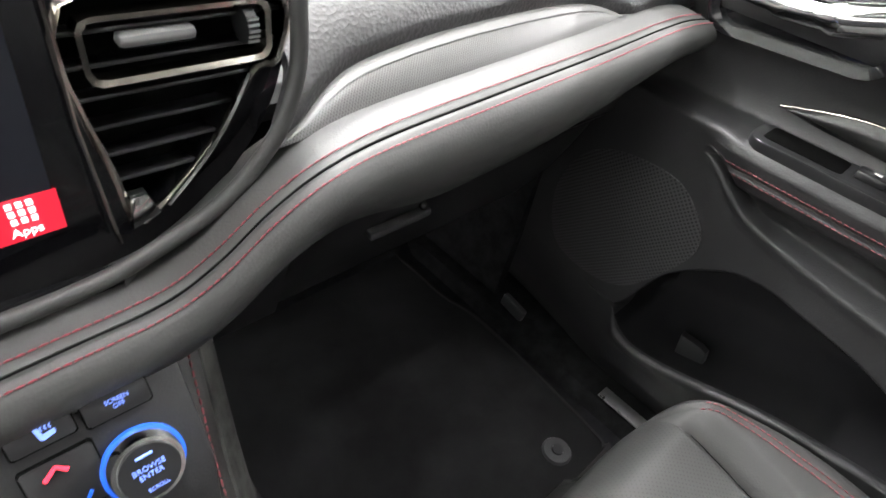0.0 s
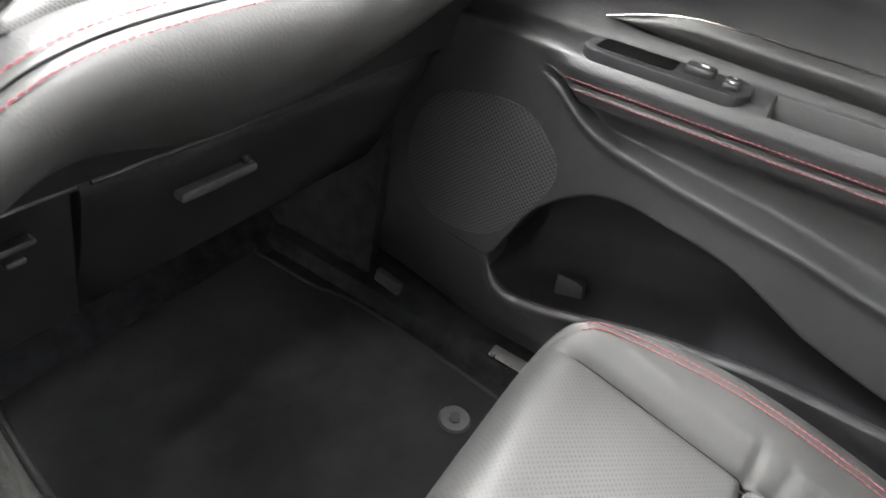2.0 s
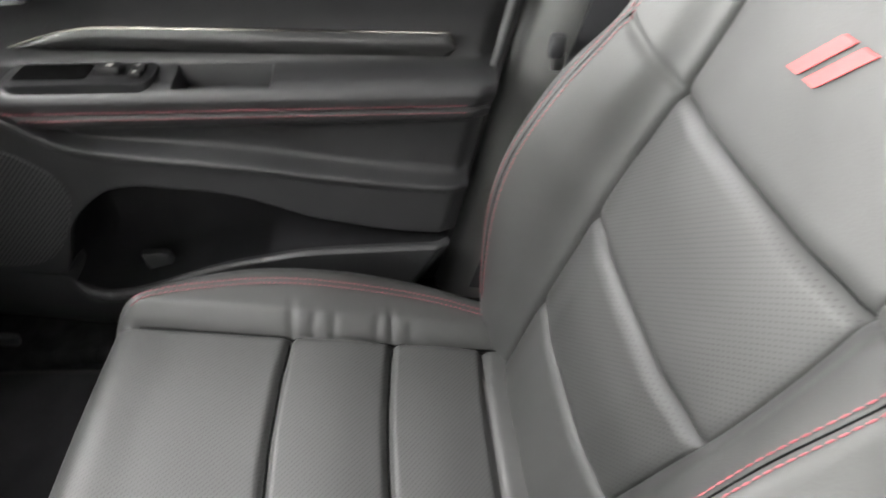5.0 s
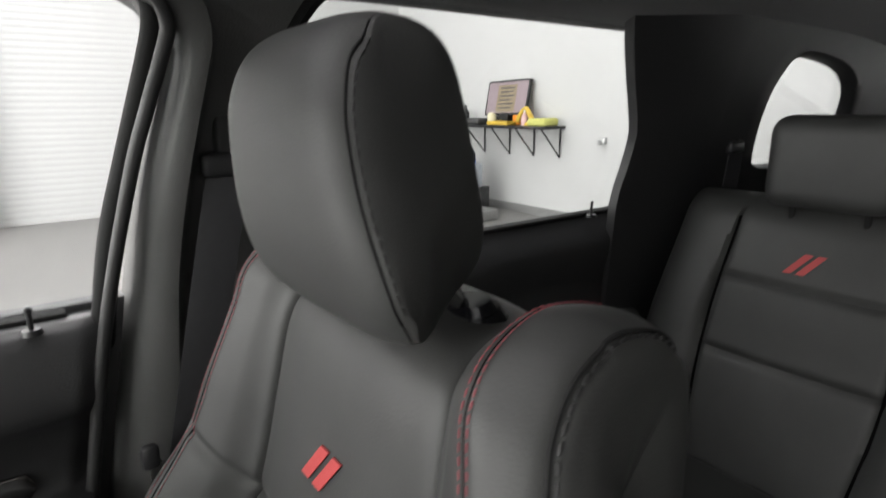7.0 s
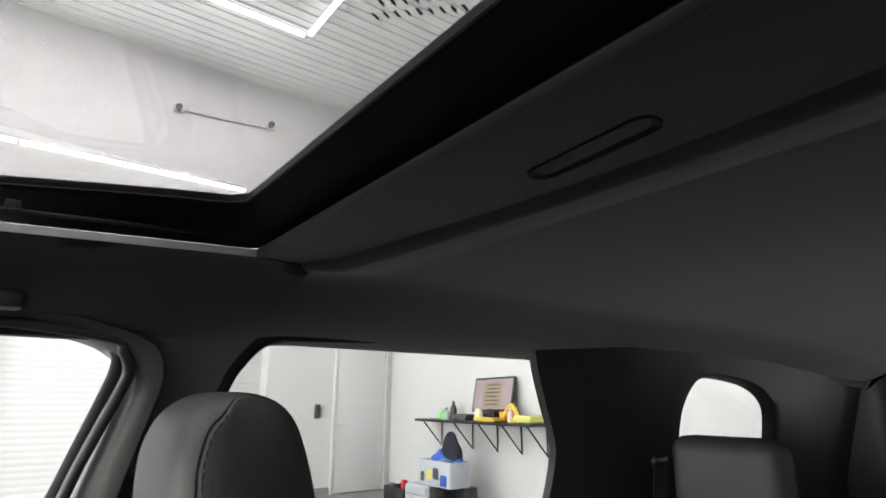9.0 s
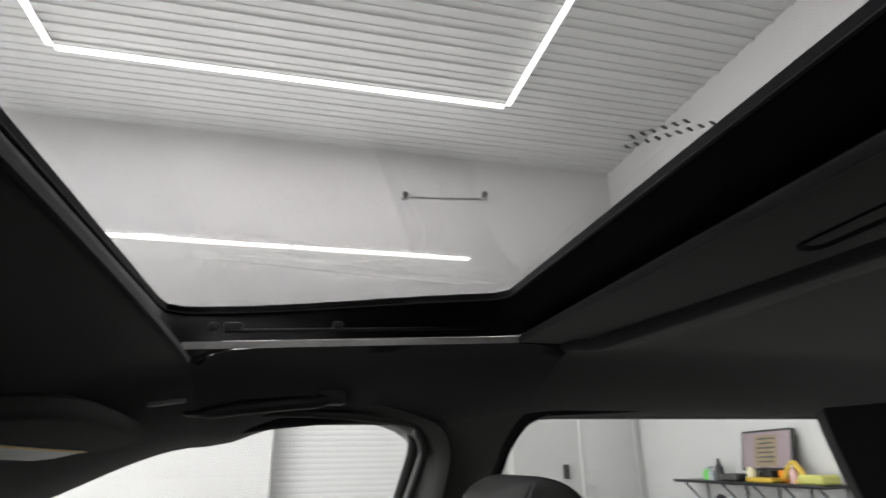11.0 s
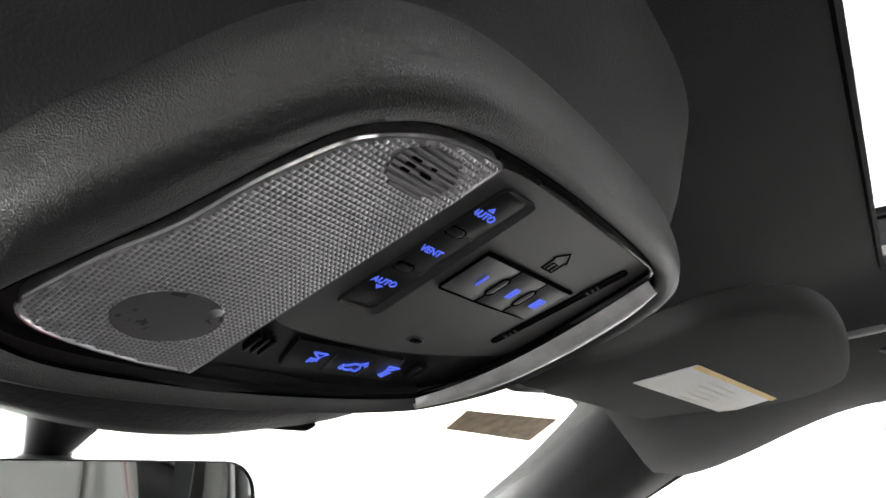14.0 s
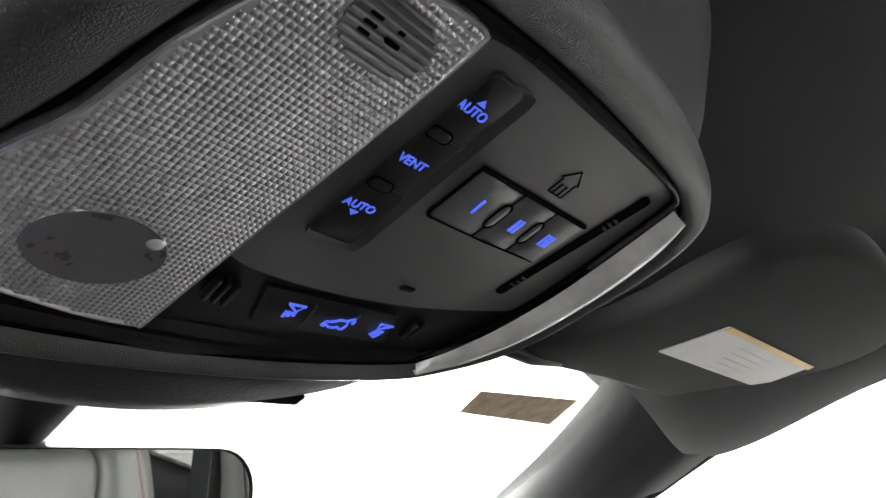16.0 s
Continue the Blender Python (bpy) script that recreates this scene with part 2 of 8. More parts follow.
def tube(bm, pts, r, n=6, closed=False, caps=True, flat=1.0):
    pts = [Vector(p) for p in pts]
    m = len(pts)
    rings = []
    side = None
    for i, p in enumerate(pts):
        a = pts[(i - 1) % m] if (closed or i > 0) else p
        b = pts[(i + 1) % m] if (closed or i < m - 1) else p
        t = (b - a)
        if t.length < 1e-9:
            t = Vector((0, 0, 1))
        t.normalize()
        if side is None:
            side = t.cross(Vector((0, 0, 1)) if abs(t.z) < 0.9 else Vector((1, 0, 0))).normalized()
        side = (side - t * side.dot(t))
        if side.length < 1e-6:
            side = t.orthogonal()
        side.normalize()
        up = side.cross(t)
        rr = r[i] if isinstance(r, (list, tuple)) else r
        rings.append([bm.verts.new(p + rr * (math.cos(k / n * math.tau) * side + flat * math.sin(k / n * math.tau) * up)) for k in range(n)])
    for i in range(m if closed else m - 1):
        a, b = rings[i], rings[(i + 1) % m]
        for k in range(n):
            bm.faces.new((a[k], a[(k + 1) % n], b[(k + 1) % n], b[k]))
    if caps and not closed:
        bm.faces.new(rings[0][::-1])
        bm.faces.new(rings[-1])


def surface(bm, f, nu, nv, u0=0.0, u1=1.0, v0=0.0, v1=1.0):
    g = [[bm.verts.new(f(u0 + (u1 - u0) * i / nu, v0 + (v1 - v0) * j / nv)) for j in range(nv + 1)] for i in range(nu + 1)]
    for i in range(nu):
        for j in range(nv):
            bm.faces.new((g[i][j], g[i + 1][j], g[i + 1][j + 1], g[i][j + 1]))
    return g


def slab(bm, f, nu, nv, thick, direction):
    """A surface with thickness: the same sheet again, set off along a direction, and walls round it."""
    d = Vector(direction) * thick
    g = surface(bm, f, nu, nv)
    h = [[bm.verts.new(v.co + d) for v in row] for row in g]
    for i in range(nu):
        for j in range(nv):
            bm.faces.new((h[i][j + 1], h[i + 1][j + 1], h[i + 1][j], h[i][j]))
    for i in range(nu):
        bm.faces.new((g[i + 1][0], g[i][0], h[i][0], h[i + 1][0]))
        bm.faces.new((g[i][nv], g[i + 1][nv], h[i + 1][nv], h[i][nv]))
    for j in range(nv):
        bm.faces.new((g[0][j], g[0][j + 1], h[0][j + 1], h[0][j]))
        bm.faces.new((g[nu][j + 1], g[nu][j], h[nu][j], h[nu][j + 1]))


def plate(bm, outline, m, depth, bevel=0.0, seg=2):
    """An outline in a plane (local x, y; faces local +z), extruded back by depth, its front rim rounded."""
    front = [bm.verts.new(m @ Vector((x, y, 0))) for x, y in outline]
    back = [bm.verts.new(m @ Vector((x, y, -depth))) for x, y in outline]
    f = bm.faces.new(front)
    bm.faces.new(back[::-1])
    n = len(outline)
    for i in range(n):
        bm.faces.new((front[(i + 1) % n], front[i], back[i], back[(i + 1) % n]))
    if bevel > 0:
        es = [e for e in f.edges]
        bmesh.ops.bevel(bm, geom=es, offset=bevel, segments=seg, profile=0.5, affect="EDGES")


def ring_plate(bm, outer, inner, m, depth, lip=0.0):
    """A flat ring between two outlines of equal count, with depth."""
    n = len(outer)
    a = [bm.verts.new(m @ Vector((x, y, 0))) for x, y in outer]
    b = [bm.verts.new(m @ Vector((x, y, -lip))) for x, y in inner]
    c = [bm.verts.new(m @ Vector((x, y, -depth))) for x, y in outer]
    d = [bm.verts.new(m @ Vector((x, y, -depth))) for x, y in inner]
    for i in range(n):
        j = (i + 1) % n
        bm.faces.new((a[i], a[j], b[j], b[i]))
        bm.faces.new((c[j], c[i], d[i], d[j]))
        bm.faces.new((a[j], a[i], c[i], c[j]))
        bm.faces.new((b[i], b[j], d[j], d[i]))


def rounded(w, h, r, n=5, cx=0.0, cy=0.0):
    out = []
    for sx, sy, a0 in ((1, 1, 0), (-1, 1, 90), (-1, -1, 180), (1, -1, 270)):
        for k in range(n + 1):
            a = radians(a0 + 90 * k / n)
            out.append((cx + sx * (w / 2 - r) + r * math.cos(a), cy + sy * (h / 2 - r) + r * math.sin(a)))
    return out


def resample(pts, count, closed=True):
    p = [Vector((*q, 0)) if len(q) == 2 else Vector(q) for q in pts]
    if closed:
        p.append(p[0])
    acc = [0.0]
    for a, b in zip(p, p[1:]):
        acc.append(acc[-1] + (b - a).length)
    out, k = [], 0
    steps = count if closed else count - 1
    for i in range(count):
        s = acc[-1] * i / steps
        while k < len(acc) - 2 and acc[k + 1] < s:
            k += 1
        d = acc[k + 1] - acc[k]
        out.append(p[k].lerp(p[k + 1], 0 if d < 1e-12 else (s - acc[k]) / d))
    return out


def stitch_line(name, pts, parent, material=None, step=0.0065, r=0.0009, fill=0.72, lean=0.0):
    """A row of short threads along a line."""
    length = sum((Vector(b) - Vector(a)).length for a, b in zip(pts, pts[1:]))
    count = max(4, int(length / step) * 4)
    p = resample(pts, count + 1, False)
    bm = bmesh.new()
    for i in range(0, count - 3, 4):
        a, b = p[i], p[i].lerp(p[i + 4], fill)
        mid = (a + b) / 2 + Vector((0, 0, r * 0.5))
        tube(bm, [a, mid, b], [r * 0.6, r, r * 0.6], 5)
    return part(name, bm, material or RED, parent)


def smooth01(a, b, x):
    t = min(1.0, max(0.0, (x - a) / (b - a)))
    return t * t * (3 - 2 * t)


def groove(d, w):
    return math.exp(-(d / w) ** 2)


def basis(origin, xaxis, yaxis):
    x = Vector(xaxis).normalized()
    y = Vector(yaxis)
    y = (y - x * y.dot(x)).normalized()
    z = x.cross(y)
    m = Matrix((x, y, z)).transposed().to_4x4()
    m.translation = Vector(origin)
    return m


def words(name, text, size, m, material, parent=None, label="", thick=0.0003):
    cu = bpy.data.curves.new(name, "FONT")
    cu.body, cu.size, cu.align_x, cu.align_y, cu.extrude = text, size, "CENTER", "CENTER", thick
    tmp = bpy.data.objects.new(name, cu)
    scene.collection.objects.link(tmp)
    bpy.context.view_layer.update()
    me = bpy.data.meshes.new_from_object(tmp.evaluated_get(bpy.context.evaluated_depsgraph_get()))
    bpy.data.objects.remove(tmp)
    bpy.data.curves.remove(cu)
    me.materials.clear()
    me.materials.append(material)
    ob = new(name, me)
    ob.matrix_world = m
    if parent is not None:
        ob.parent = parent
        ob.matrix_parent_inverse = place_of(parent).inverted()
    if label:
        ob["label"] = label
    return ob


# ---- garage ----
def structure(ob, label, category):
    return tagged(ob, label, category, kind="structure")


structure(box("floor", (0, 1.9, GROUND - 0.1), (18, 15, 0.2), FLOORM, bevel=0), "grey sealed concrete workshop floor", "floor")
structure(box("wall_back", (0, BACK_Y - 0.1, 3.3), (17.2, 0.2, 6.4), WHITE, bevel=0), "white painted workshop wall", "wall")
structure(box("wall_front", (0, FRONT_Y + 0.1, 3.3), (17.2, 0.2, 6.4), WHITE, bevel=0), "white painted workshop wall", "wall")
structure(box("wall_left", (LEFT_X - 0.1, 1.9, 3.3), (0.2, 14.6, 6.4), WHITE, bevel=0), "white painted workshop wall", "wall")

ROLL_Y0, ROLL_Y1, ROLL_TOP = -3.1, 0.35, 3.3


def wall_right():
    bm = bmesh.new()
    for y0, y1, z0, z1 in ((BACK_Y, ROLL_Y0, 0.1, 6.5), (ROLL_Y1, FRONT_Y, 0.1, 6.5), (ROLL_Y0, ROLL_Y1, ROLL_TOP, 6.5)):
        rbox(bm, (WALL_X + 0.2, (y0 + y1) / 2, (z0 + z1) / 2), (0.4, y1 - y0, z1 - z0), 0)
    return structure(part("wall_right", bm, WHITE, smooth=False), "white painted workshop wall with a roller door opening", "wall")


wall_right()


def roller_door():
    root = thing("roller_door", "closed white slatted steel roller door", "roller door", (WALL_X + 0.3, (ROLL_Y0 + ROLL_Y1) / 2, GROUND), kind="structure")
    n = 42
    h = (ROLL_TOP - GROUND) / n
    first = None
    for i in range(n):
        z = GROUND + h * (i + 0.5)
        if first is None:
            bm = bmesh.new()
            rbox(bm, (0, 0, 0), (0.03, ROLL_Y1 - ROLL_Y0 - 0.004, h - 0.0006), 0.001, 2)
            first = part("slat", bm, WHITE2, root, at=pose(WALL_X + 0.3, (ROLL_Y0 + ROLL_Y1) / 2, z))
        else:
            ob = new("slat", first.data)
            ob.matrix_basis = pose(WALL_X + 0.3, (ROLL_Y0 + ROLL_Y1) / 2, z)
            ob.parent = root
            ob.matrix_parent_inverse = place_of(root).inverted()
    box("backing", (WALL_X + 0.33, (ROLL_Y0 + ROLL_Y1) / 2, (GROUND + ROLL_TOP) / 2), (0.02, ROLL_Y1 - ROLL_Y0, ROLL_TOP - GROUND), WHITE2, root, 0)


roller_door()


def ceiling():
    bm = bmesh.new()
    rbox(bm, (0, 1.9, 6.55), (17.2, 14.6, 0.2), 0)
    x = -8.0
    while x < 8.1:
        rbox(bm, (x, 1.9, 6.437), (0.06, 14.4, 0.03), 0)
        rbox(bm, (x + 0.16, 1.9, 6.444), (0.02, 14.4, 0.015), 0)
        x += 0.32
    return structure(part("ceiling", bm, CEIL, smooth=False), "pale ribbed sheet metal workshop ceiling", "ceiling")


ceiling()


def led_tube(p, q, group):
    p, q = Vector(p), Vector(q)
    root = thing("led_tube", "long white LED tube light, switched on", "light", (p + q) / 2, group)
    bm = bmesh.new()
    mid, d = (p + q) / 2, q - p
    along = abs(d.y) > abs(d.x)
    size = (0.07, d.length, 0.05) if along else (d.length, 0.07, 0.05)
    rbox(bm, mid, size, 0.012)
    part("diffuser", bm, LED, root, "glowing white diffuser")
    bm = bmesh.new()
    rbox(bm, mid + Vector((0, 0, 0.04)), (0.05 if along else d.length, d.length if along else 0.05, 0.03), 0.004)
    part("channel", bm, STEEL, root, "thin metal channel")


for x in (6.45, 0.5):
    led_tube((x, -2.6, LED_Z), (x, 3.28, LED_Z), "ceiling light frame")
for y in (-2.65, 3.33):
    led_tube((0.55, y, LED_Z), (6.40, y, LED_Z), "ceiling light frame")
led_tube((WALL_X - 0.06, -2.5, 4.57), (WALL_X - 0.06, 0.29, 4.57), "wall light row")
led_tube((WALL_X - 0.06, 0.33, 4.57), (WALL_X - 0.06, 3.7, 4.57), "wall light row")


# ---- car shell ----
def tumble(z):
    """How far out the cabin's side stands at a height."""
    return 0.765 if z < 1.2 else 0.765 - 0.29 * (z - 1.2)


def skin(bm, curves, n=24, thick=0.0, direction=(1, 0, 0)):
    """A sheet stretched over curves of any count, each resampled to n points."""
    rows = [resample([tuple(p) for p in c], n, False) for c in curves]
    g = [[bm.verts.new(p) for p in r] for r in rows]
    for i in range(len(g) - 1):
        for j in range(n - 1):
            bm.faces.new((g[i][j], g[i + 1][j], g[i + 1][j + 1], g[i][j + 1]))
    if thick:
        d = Vector(direction).normalized() * thick
        h = [[bm.verts.new(v.co + d) for v in r] for r in g]
        m = len(g)
        for i in range(m - 1):
            for j in range(n - 1):
                bm.faces.new((h[i][j + 1], h[i + 1][j + 1], h[i + 1][j], h[i][j]))
            bm.faces.new((g[i + 1][0], g[i][0], h[i][0], h[i + 1][0]))
            bm.faces.new((g[i][n - 1], g[i + 1][n - 1], h[i + 1][n - 1], h[i][n - 1]))
        for j in range(n - 1):
            bm.faces.new((g[0][j], g[0][j + 1], h[0][j + 1], h[0][j]))
            bm.faces.new((g[m - 1][j + 1], g[m - 1][j], h[m - 1][j], h[m - 1][j + 1]))


TOE = grain(vary(shader("toe_carpet", (0.016, 0.016, 0.018), 0.97, 0, 0.05), (0.016, 0.016, 0.018), 0.5, 40), 900, 0.9, 0.002, False)
structure(box("cabin_floor", (0, -0.85, 0.49), (1.60, 4.2, 0.06), TOE, bevel=0), "black carpeted car cabin floor", "floor")


def toe_board():
    bm = bmesh.new()
    slab(bm, lambda u, v: Vector((-0.76 + 1.52 * u, 0.98 + 0.30 * v, 0.52 + 0.42 * v ** 1.3)), 4, 12, 0.03, (0, 0.7, -0.7))
    structure(part("toe_board", bm, TOE), "black carpeted sloping toe board", "floor")
    structure(box("bulkhead", (0, 1.29, 0.85), (1.56, 0.04, 0.6), HARD, bevel=0), "plain dark bulkhead under the dashboard", "wall")


toe_board()
# unseen plate, added to stop light leaking down behind the dashboard
structure(box("under_dash_light_block", (0.0, 1.13, 0.915), (1.54, 0.34, 0.02), HARD, bevel=0), "plain black panel added to block light under the dashboard", "panel")


def underbody():
    """Plain floor pan and wheels that carry the cabin."""
    root = thing("car_underbody", "plain black car floor pan standing on four tyres", "car", (0, -0.7, GROUND), kind="structure")
    box("floor_pan", (0, -0.8, 0.38), (1.56, 4.3, 0.155), BODY, root, 0.05)
    for sx in (-1, 1):
        for wy in (1.0, -2.05):
            bm = bmesh.new()
            ring = [(0.36, -0.08), (0.40, -0.10), (0.43, -0.06), (0.435, 0.0), (0.43, 0.06), (0.40, 0.10), (0.36, 0.08)]
            g = [[bm.verts.new((sx * 0.86 + b, wy + a * 0.8 * math.cos(k / 40 * math.tau), GROUND + 0.348 + a * 0.8 * math.sin(k / 40 * math.tau))) for a, b in ring] for k in range(40)]
            for k in range(40):
                for j in range(len(ring) - 1):
                    bm.faces.new((g[k][j], g[(k + 1) % 40][j], g[(k + 1) % 40][j + 1], g[k][j + 1]))
            wheel = part("wheel", bm, RUBBER, root, "black tyre")
            bm = bmesh.new()
            bmesh.ops.create_cone(bm, cap_ends=True, segments=40, radius1=0.29, radius2=0.29, depth=0.14, matrix=pose(sx * 0.86, wy, GROUND + 0.348, 0, 90, 0))
            part("rim", bm, DARKCHROME, wheel, "plain dark rim")


underbody()
SR_X, SR_Y0, SR_Y1 = 0.487, -0.262, 0.147
SHADE_Y = -0.36


def roof_z(x, y):
    z = 1.668 - 0.075 * smooth01(0.46, 0.70, abs(x)) - 0.012 * (x / 0.5) ** 2
    z -= 0.090 * smooth01(0.15, 0.44, y) + 0.030 * smooth01(0.03, 0.145, y)
    z -= 0.05 * smooth01(-1.6, -2.7, y)
    z += 0.009 * smooth01(-0.22, -0.42, y) * smooth01(0.5, 0.66, abs(x))
    return z


def headliner():
    bm = bmesh.new()
    x0, x1, ya, yb = -0.70, 0.70, -2.75, 0.43

    def cloth_z(x, y):
        z = roof_z(x, y) - 0.015 * groove(y - SHADE_Y - 0.028, 0.055) * smooth01(0.50, 0.42, abs(x))
        # the side rims climb a little towards the rear
        rise = 1.6555 - 0.050 * (y + 0.10) - roof_z(SR_X, y)
        return z + rise * smooth01(0.57, SR_X, abs(x)) * smooth01(-0.332, -0.285, y) * smooth01(0.16, 0.10, y)

    def patch(xa, xb, y0, y1, nu, nv):
        surface(bm, lambda u, v: Vector((xa + (xb - xa) * u, y0 + (y1 - y0) * v, cloth_z(xa + (xb - xa) * u, y0 + (y1 - y0) * v))), nu, nv)
    
    def shade_edge(x):
        return SHADE_Y - 0.032 + 0.060 * min(1.0, abs(x) / SR_X) ** 2

    def swell(u, v):
        x = x0 + (x1 - x0) * u
        e = shade_edge(x)
        y = ya + (e - ya) * v ** 0.6
        return Vector((x, y, roof_z(x, y) - 0.015 * groove(y - e, 0.055) * smooth01(0.50, 0.42, abs(x))))
    surface(bm, swell, 60, 90)
    # rolled rim over the pushed-back shade

    def rim(u, v):
        x = -SR_X + 2 * SR_X * u
        p = swell((x - x0) / (x1 - x0), 1.0)
        a = v * math.pi / 2
        return p + Vector((0, 0.010 * math.sin(a), 0.012 * (1 - math.cos(a)) + 0.012 * max(0.0, v - 0.8)))
    surface(bm, rim, 40, 10)
    patch(x0, x1, SR_Y1, yb, 40, 12)
    patch(x0, -SR_X, SHADE_Y + 0.028, SR_Y1, 10, 14)
    patch(SR_X, x1, SHADE_Y + 0.028, SR_Y1, 10, 14)
    # the rim of the roof opening turns up, round the retracted shade
    for (xa, y0, xb, y1) in ((-SR_X, SR_Y1, SR_X, SR_Y1), (SR_X, SHADE_Y + 0.028, SR_X, SR_Y1), (-SR_X, SHADE_Y + 0.028, -SR_X, SR_Y1)):
        surface(bm, lambda u, v: Vector((xa + (xb - xa) * u, y0 + (y1 - y0) * u, cloth_z(xa + (xb - xa) * u, y0 + (y1 - y0) * u) + 0.006 * v)), 20, 2)
    bmesh.ops.remove_doubles(bm, verts=bm.verts, dist=0.0005)
    return structure(part("headliner", bm, HEADLINER), "black cloth car headliner with a roof opening", "ceiling")


headliner()


def roof_panel():
    bm = bmesh.new()
    for xa, xb, ya, yb in ((-0.72, 0.72, -2.75, SR_Y0 - 0.02), (-0.72, 0.72, SR_Y1 + 0.07, 0.5), (-0.72, -SR_X - 0.10, SR_Y0 - 0.02, SR_Y1 + 0.07), (SR_X + 0.10, 0.72, SR_Y0 - 0.02, SR_Y1 + 0.07)):
        slab(bm, lambda u, v: Vector((xa + (xb - xa) * u, ya + (yb - ya) * v, roof_z(xa + (xb - xa) * u, ya + (yb - ya) * v) + 0.05)), 10, 10, 0.012, (0, 0, 1))
    structure(part("roof_panel", bm, BODY), "black painted steel car roof", "roof")


roof_panel()


def sunroof():
    root = thing("sunroof", "closed tinted glass sunroof in a black frame", "sunroof", (0, -0.04, 1.68))
    bm = bmesh.new()
    slab(bm, lambda u, v: Vector((-0.60 + 1.20 * u, SR_Y0 - 0.04 + 0.52 * v, 1.712 - 0.012 * (2 * u - 1) ** 2)), 8, 4, 0.005, (0, 0, 1))
    part("glass_pane", bm, ROOFGLASS, root, "tinted roof glass")
    # dark well between the cloth edge and the glass
    low = resample2(rounded(2 * SR_X, SR_Y1 - SR_Y0 + 0.006, 0.014, 6, 0.0, (SR_Y0 + SR_Y1) / 2), 120)
    top = [(x / 0.47 * (0.40 + 0.15 * smooth01(-0.30, 0.20, y)), y) for x, y in resample2(rounded(0.94, 0.415, 0.022, 6, 0.0, -0.012), 120)]
    bm = bmesh.new()
    rows = []
    for k, z in ((0.0, 1.652), (0.25, 1.664), (0.45, 1.672), (0.62, 1.674), (0.75, 1.686), (1.0, 1.698), (1.0, 1.71)):
        row = []
        for a, b in zip(low, top):
            if a[1] < SR_Y0 + 0.006:
                # behind the free front edge of the shade
                row.append(bm.verts.new((a[0] + (b[0] - a[0]) * k, a[1] - 0.03 + (b[1] - a[1] + 0.03) * k, max(z, 1.680))))
            elif abs(a[0]) > SR_X - 0.012 and a[1] < 0.125:
                # above the guide rails
                edge = 1.665 - 0.050 * (a[1] + 0.10)
                row.append(bm.verts.new((a[0] + (b[0] - a[0]) * k, a[1] + (b[1] - a[1]) * k, z if k > 0.62 else edge + (1.679 - edge) * k / 0.62)))
            else:
                row.append(bm.verts.new((a[0] + (b[0] - a[0]) * k, a[1] + (b[1] - a[1]) * k, z if k > 0.5 else min(z, roof_z(a[0], a[1]) + (z - 1.652) * 0.8))))
        rows.append(row)
    for a, b in zip(rows, rows[1:]):
        for k in range(120):
            bm.faces.new((a[k], a[(k + 1) % 120], b[(k + 1) % 120], b[k]))
    part("well_frame", bm, WELL, root, "matt black frame round the glass")
    bm = bmesh.new()
    tube(bm, [(x, y, 1.700) for x, y in top], 0.0022, 6, closed=True)
    part("glass_seal", bm, WELL, root, "black rubber seal")
    # guide rails along the side, lower towards the front
    def rail_z(y):
        return 1.6560 - 0.050 * (y + 0.10)
    ys = [-0.262 + 0.405 * k / 24 for k in range(25)]
    for s in (-1, 1):
        bm = bmesh.new()
        slab(bm, lambda u, v: Vector((s * (SR_X - 0.003), -0.262 + 0.420 * u, rail_z(-0.262 + 0.420 * u) - 0.0005 + 0.0085 * v)), 24, 2, 0.002, (s, 0, 0))
        part("bright_track", bm, TRACK, root, "thin bright metal track")
        bm = bmesh.new()
        tube(bm, [(s * (SR_X - 0.020), y, rail_z(y) + 0.0165) for y in ys[1:-2]], 0.0024, 8)
        part("inner_rail", bm, SMOOTH, root, "slim black guide rail")
        for y, w in ((-0.235, 0.016), (-0.19, 0.022), (-0.02, 0.012), (0.10, 0.02), (0.122, 0.010)):
            box("track_clip", (s * (SR_X - 0.024), y, rail_z(y) + 0.021), (0.010, w, 0.009), SMOOTH, root, 0.002)
    # blurred maker's marks on the glass, as plain bars
    for row, count in ((0, 9), (1, 6)):
        for k in range(count):
            box("glass_marking", (0.058 - 0.0046 * k - 0.012 * row, -0.1780 - 0.0046 * k + 0.003 * row, 1.7085), (0.0017, 0.0062, 0.0004), MARKGREY, root, 0, rot=pose(0, 0, 0, 0, 0, 25))


def sunshade():
    root = thing("sunshade", "black cloth sliding sunshade pushed back behind the roof glass", "sunshade", (0, -0.4, 1.665))
    bm = bmesh.new()
    slab(bm, lambda u, v: Vector((-0.486 + 0.972 * u, SR_Y0 - 0.30 * v, 1.6645 - 0.004 * v)), 20, 12, 0.008, (0, 0, 1))
    part("shade_panel", bm, HEADLINER, root, "black cloth panel")
    bm = bmesh.new()
    tube(bm, [(-0.480 + 0.96 * k / 20, SR_Y0 - 0.003, 1.6680) for k in range(21)], 0.0048, 10)
    part("shade_edge", bm, HEADLINER, root, "rounded cloth edge")
    bm = bmesh.new()
    outer, inner = resample2(rounded(0.115, 0.024, 0.011), 40), resample2(rounded(0.100, 0.014, 0.006), 40)
    ring_plate(bm, outer, inner, pose(0.04, SR_Y0 - 0.078, 1.6615, 180, 0, -4), 0.004, 0.002)
    part("pull_grip", bm, SMOOTH, root, "shallow black pull grip")


def resample2(pts, n):
    return [(p.x, p.y) for p in resample(pts, n)]


